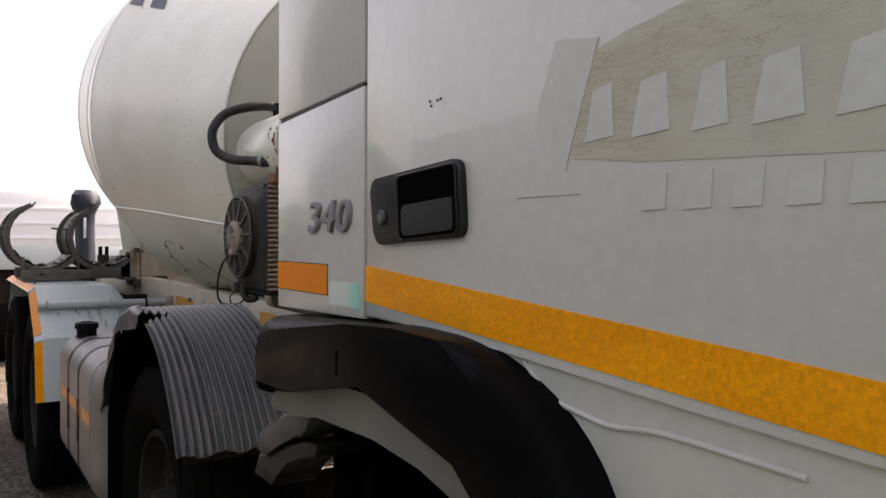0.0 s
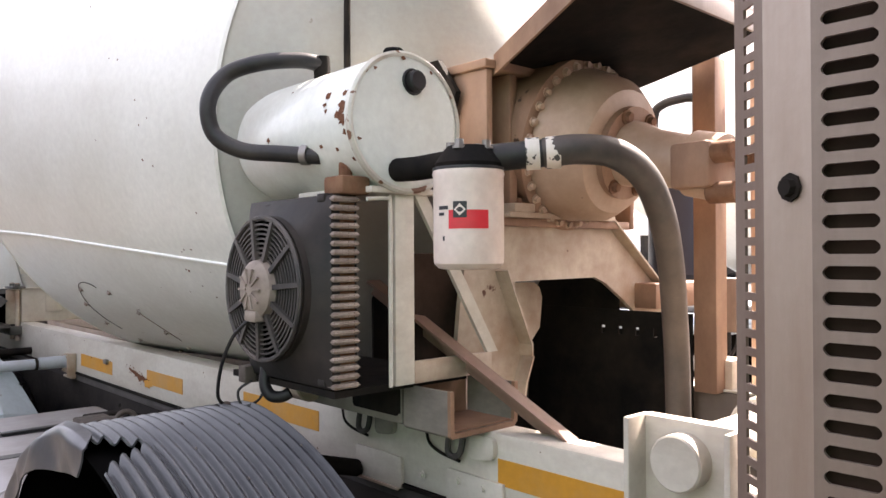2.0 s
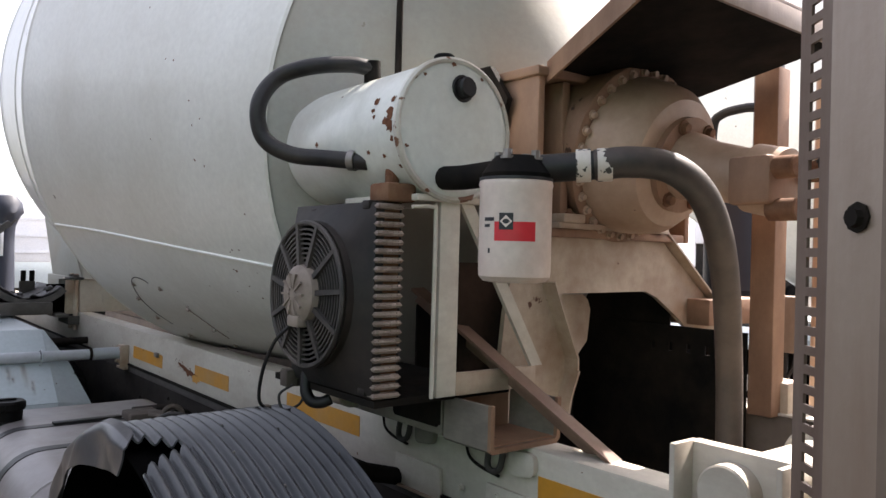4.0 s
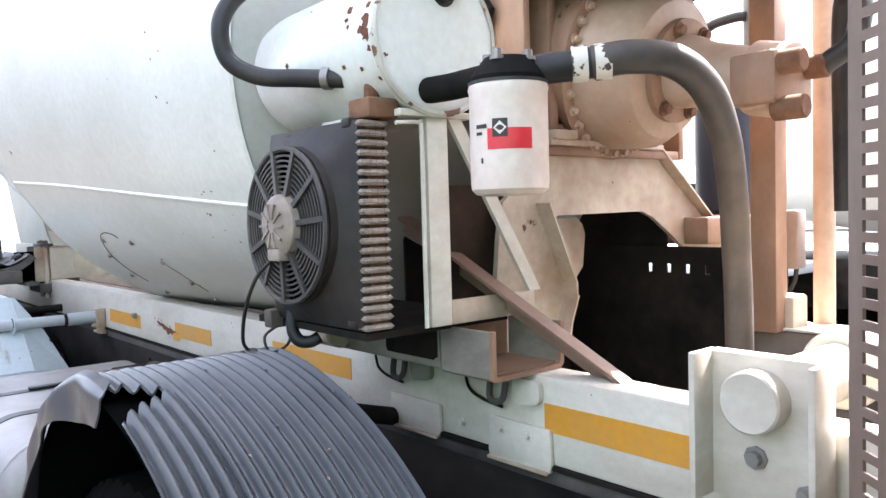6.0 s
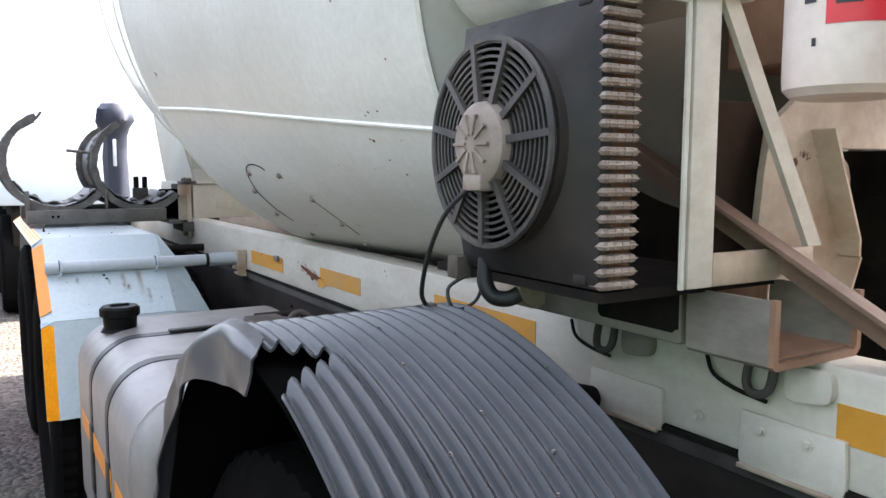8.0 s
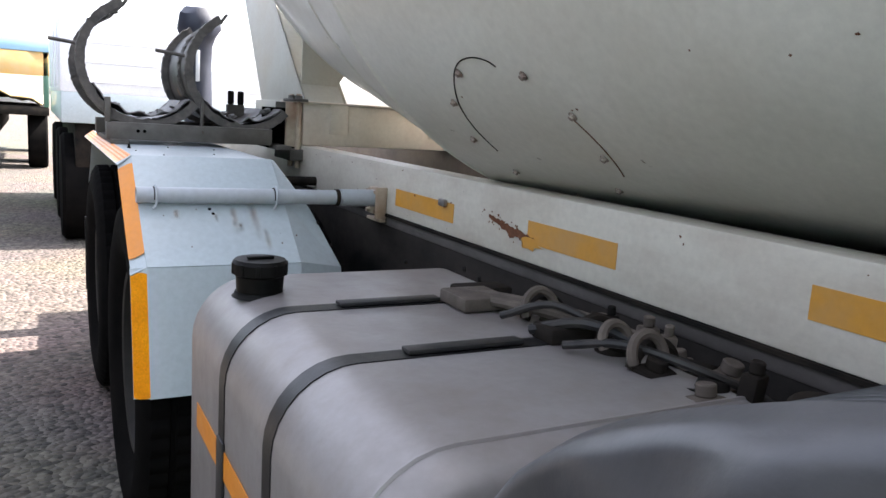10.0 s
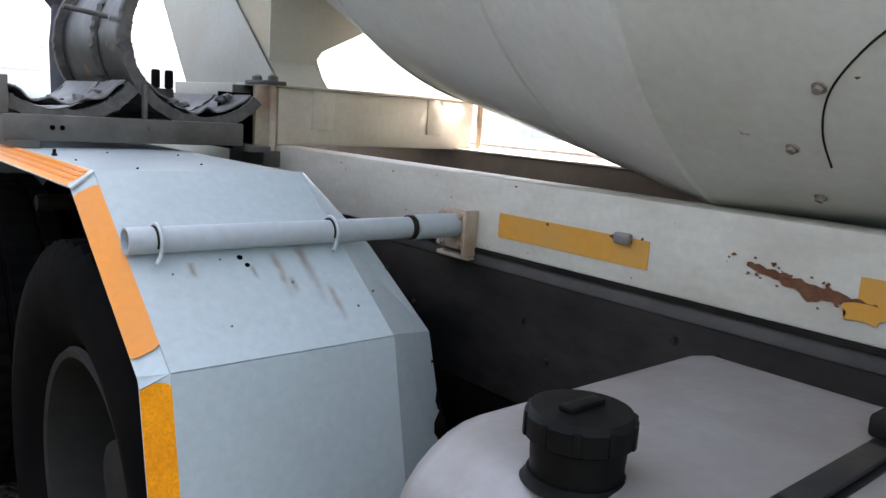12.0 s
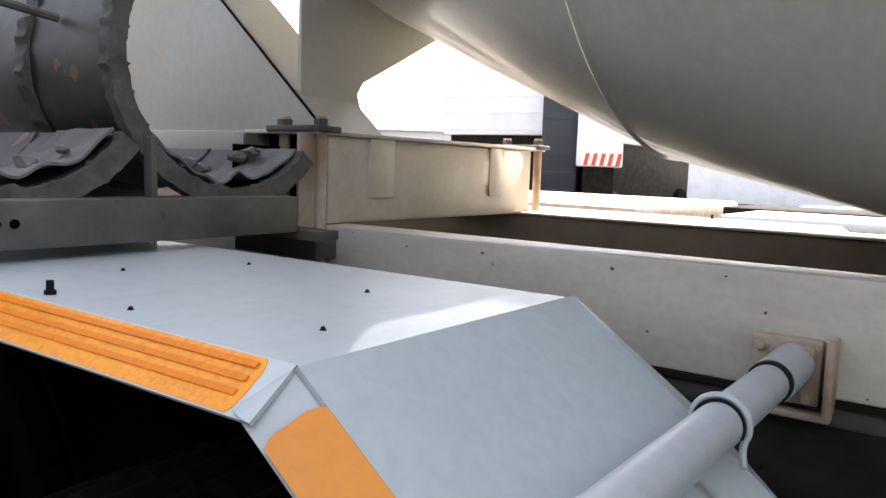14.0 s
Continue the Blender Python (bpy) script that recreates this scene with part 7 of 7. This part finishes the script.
def parked_mixer(x, y, yaw, paint, label):
    th = thing("parked_mixer_truck", label, "truck", "parked trucks")
    ax = Vector((0, math.cos(radians(12)), math.sin(radians(12))))
    part("drum", rev(B(), [(-1.5, 0.0), (-1.5, 0.62), (-0.5, 1.0), (0.5, 1.08), (2.2, 0.55), (2.2, 0)], (0, 2.6, 2.3), ax, 48), paint, th)
    part("frame", box(B(), (-0.42, -1.5, 0.85), (0.42, 5.6, 1.15), 0.01), "dark", th)
    cabp = part("cab", box(B(), (-1.15, -2.2, 0.95), (1.15, -0.3, 2.85), 0.10), "white_plain", th)
    part("windscreen", box(B(), (-1.0, -2.215, 1.85), (1.0, -2.20, 2.6), 0.02), "glass", cabp)
    part("side_window", box(B(), (-1.165, -1.9, 1.85), (-1.15, -0.9, 2.5), 0.02), "glass", cabp)
    part("side_window", box(B(), (1.15, -1.9, 1.85), (1.165, -0.9, 2.5), 0.02), "glass", cabp)
    part("hopper", prism(B(), [(-0.5, 3.5), (0.5, 3.5), (0.25, 2.6), (-0.25, 2.6)], "y", 4.7, 5.3), paint, th)
    part("rear_guard", box(B(), (-1.2, 3.0, 1.08), (1.2, 5.4, 1.14), 0.02), "fender_blue", th)
    for wy in (-1.4, 0.4, 3.5, 4.85):
        for s in (-1, 1):
            part("wheel", cyl(B(), (s * 0.88, wy, 0.52), (s * 1.2, wy, 0.52), 0.52, 32, 0.03), "rubber", th)
    part("tail_bumper", box(B(), (-1.15, 5.45, 0.55), (1.15, 5.6, 0.75), 0.01), "dark", th)
    th.matrix_basis = pose(x, y, 0, 0, 0, yaw)
    return th


# a row behind, seen past the mudguard
box_truck(1.86, 10.95, 0, 4.3, 2.45, 0.66, "panel_white", "white-sided truck parked behind the mixer", z0=1.37, stripes=False, apron="fender_blue")



def loaded_truck():
    th = thing("parked_tipper", "blue and yellow tipper truck loaded with sand", "truck", "parked trucks")
    part("load_bed", box(B(), (-1.2, 0, 0.95), (1.2, 4.2, 1.10), 0.02), "dark", th)
    bm = B()
    grid = []
    for i in range(15):
        grid.append([Vector((-1.1 + 2.2 * j / 14, 0.1 + 4.0 * i / 14, 1.1 + 0.42 * max(0, 1 - ((j - 7) / 7.5) ** 2) * (0.7 + 0.5 * noise.noise(Vector((i * 0.5, j * 0.5, 1)))))) for j in range(15)])
    sheet(bm, grid, 0.02)
    part("sand_load", bm, "sand", th, "heaped yellow-brown sand")
    part("side_board", box(B(), (-1.22, 0, 1.62), (1.22, 0.08, 2.02), 0.01), "yellow_panel", th, "faded orange-yellow board")
    part("top_board", box(B(), (-1.25, -0.05, 2.02), (1.25, 0.12, 2.22), 0.01), "blue_panel", th, "pale blue top board")
    for s in (-1.2, 1.12):
        part("post", box(B(), (s, 0, 1.1), (s + 0.08, 0.1, 2.05), 0.005), "green_panel", th)
    part("white_sign", box(B(), (-0.4, -0.02, 1.72), (-0.05, 0.0, 2.0), 0.003), "white_plain", th)
    part("cab", box(B(), (-1.15, 4.4, 0.9), (1.15, 6.2, 2.7), 0.1), "white_plain", th)
    part("frame", box(B(), (-0.45, 0, 0.65), (0.45, 6.0, 0.95), 0.01), "dark", th)
    for wy in (0.8, 2.1, 5.2):
        for s in (-1, 1):
            part("wheel", cyl(B(), (s * 0.86, wy, 0.5), (s * 1.18, wy, 0.5), 0.5, 28, 0.03), "rubber", th)
    th.matrix_basis = pose(-0.52, 18.5, 0)
    return th


loaded_truck()

box_truck(-1.62, 13.5, 0, 4.5, 2.5, 1.3, "green_panel", "dark green truck parked beside the tipper", "parked_green_truck", 0.9, False)

# unseen row across the aisle, behind the path, added to block low light
box_truck(-3.75, -7.0, 0, 9.0, 2.5, 2.3, "green_panel", "unseen dark green box truck added across the aisle", "parked_green_truck", 0.9, False)
box_truck(-3.85, 3.2, 0, 8.6, 2.5, 2.2, "tarp", "unseen dark tarpaulin-sided truck added across the aisle", "parked_dark_truck", 0.9, False)

# the row on the far side of the truck, seen through the gaps
parked_mixer(5.6, 1.2, 0, "drum", "parked mixer truck on the far side, white drum")
box_truck(5.95, 7.2, 0, 7.0, 2.3, 0.14, "cream_dirty", "low flatbed trailer with a dusty cream deck", "parked_flatbed", 0.99, False)
box_truck(12.6, 13.05, -90, 8.0, 2.4, 1.6, "panel_white", "long white trailer standing across the yard", "parked_trailer", 1.95, False)
box_truck(12.2, 11.52, -66, 6.0, 0.62, 2.1, "tarp", "dark tarpaulin-sided truck among the parked trucks", "parked_dark_truck", 0.9, False)
box_truck(12.2, 10.78, -64, 6.0, 0.75, 1.2, "panel_white", "white van-bodied truck with striped tail board", z0=1.42)


def low_shed():
    th = thing("yard_shed", "long pale low shed at the edge of the yard", "shed")
    part("wall", box(B(), (-14, 0, 0), (14, 8, 3.2), 0.03), "panel_white", th)
    part("roof", prism(B(), [(-0.4, 3.2), (8.4, 3.2), (4.0, 4.5)], "x", -14.3, 14.3), "steel", th)
    for k in range(12):
        part("cladding_rib", box(B(), (-13.5 + k * 2.4, -0.04, 0), (-13.4 + k * 2.4, 0.0, 3.2)), "panel_white", th)
    part("door", box(B(), (-2.0, -0.03, 0), (0.6, 0.02, 2.6), 0.01), "steel", th)
    th.matrix_basis = pose(38, 22, 0, 0, 0, -65)
    return th


low_shed()


def pavement_slab():
    bm = box(B(), (2.9, -4.0, 0.0), (4.6, 14.0, 0.03), 0.005)
    return tagged(part("pavement", bm, "slab", smooth=False), "pale concrete strip beside the truck", "pavement", kind="structure")


pavement_slab()
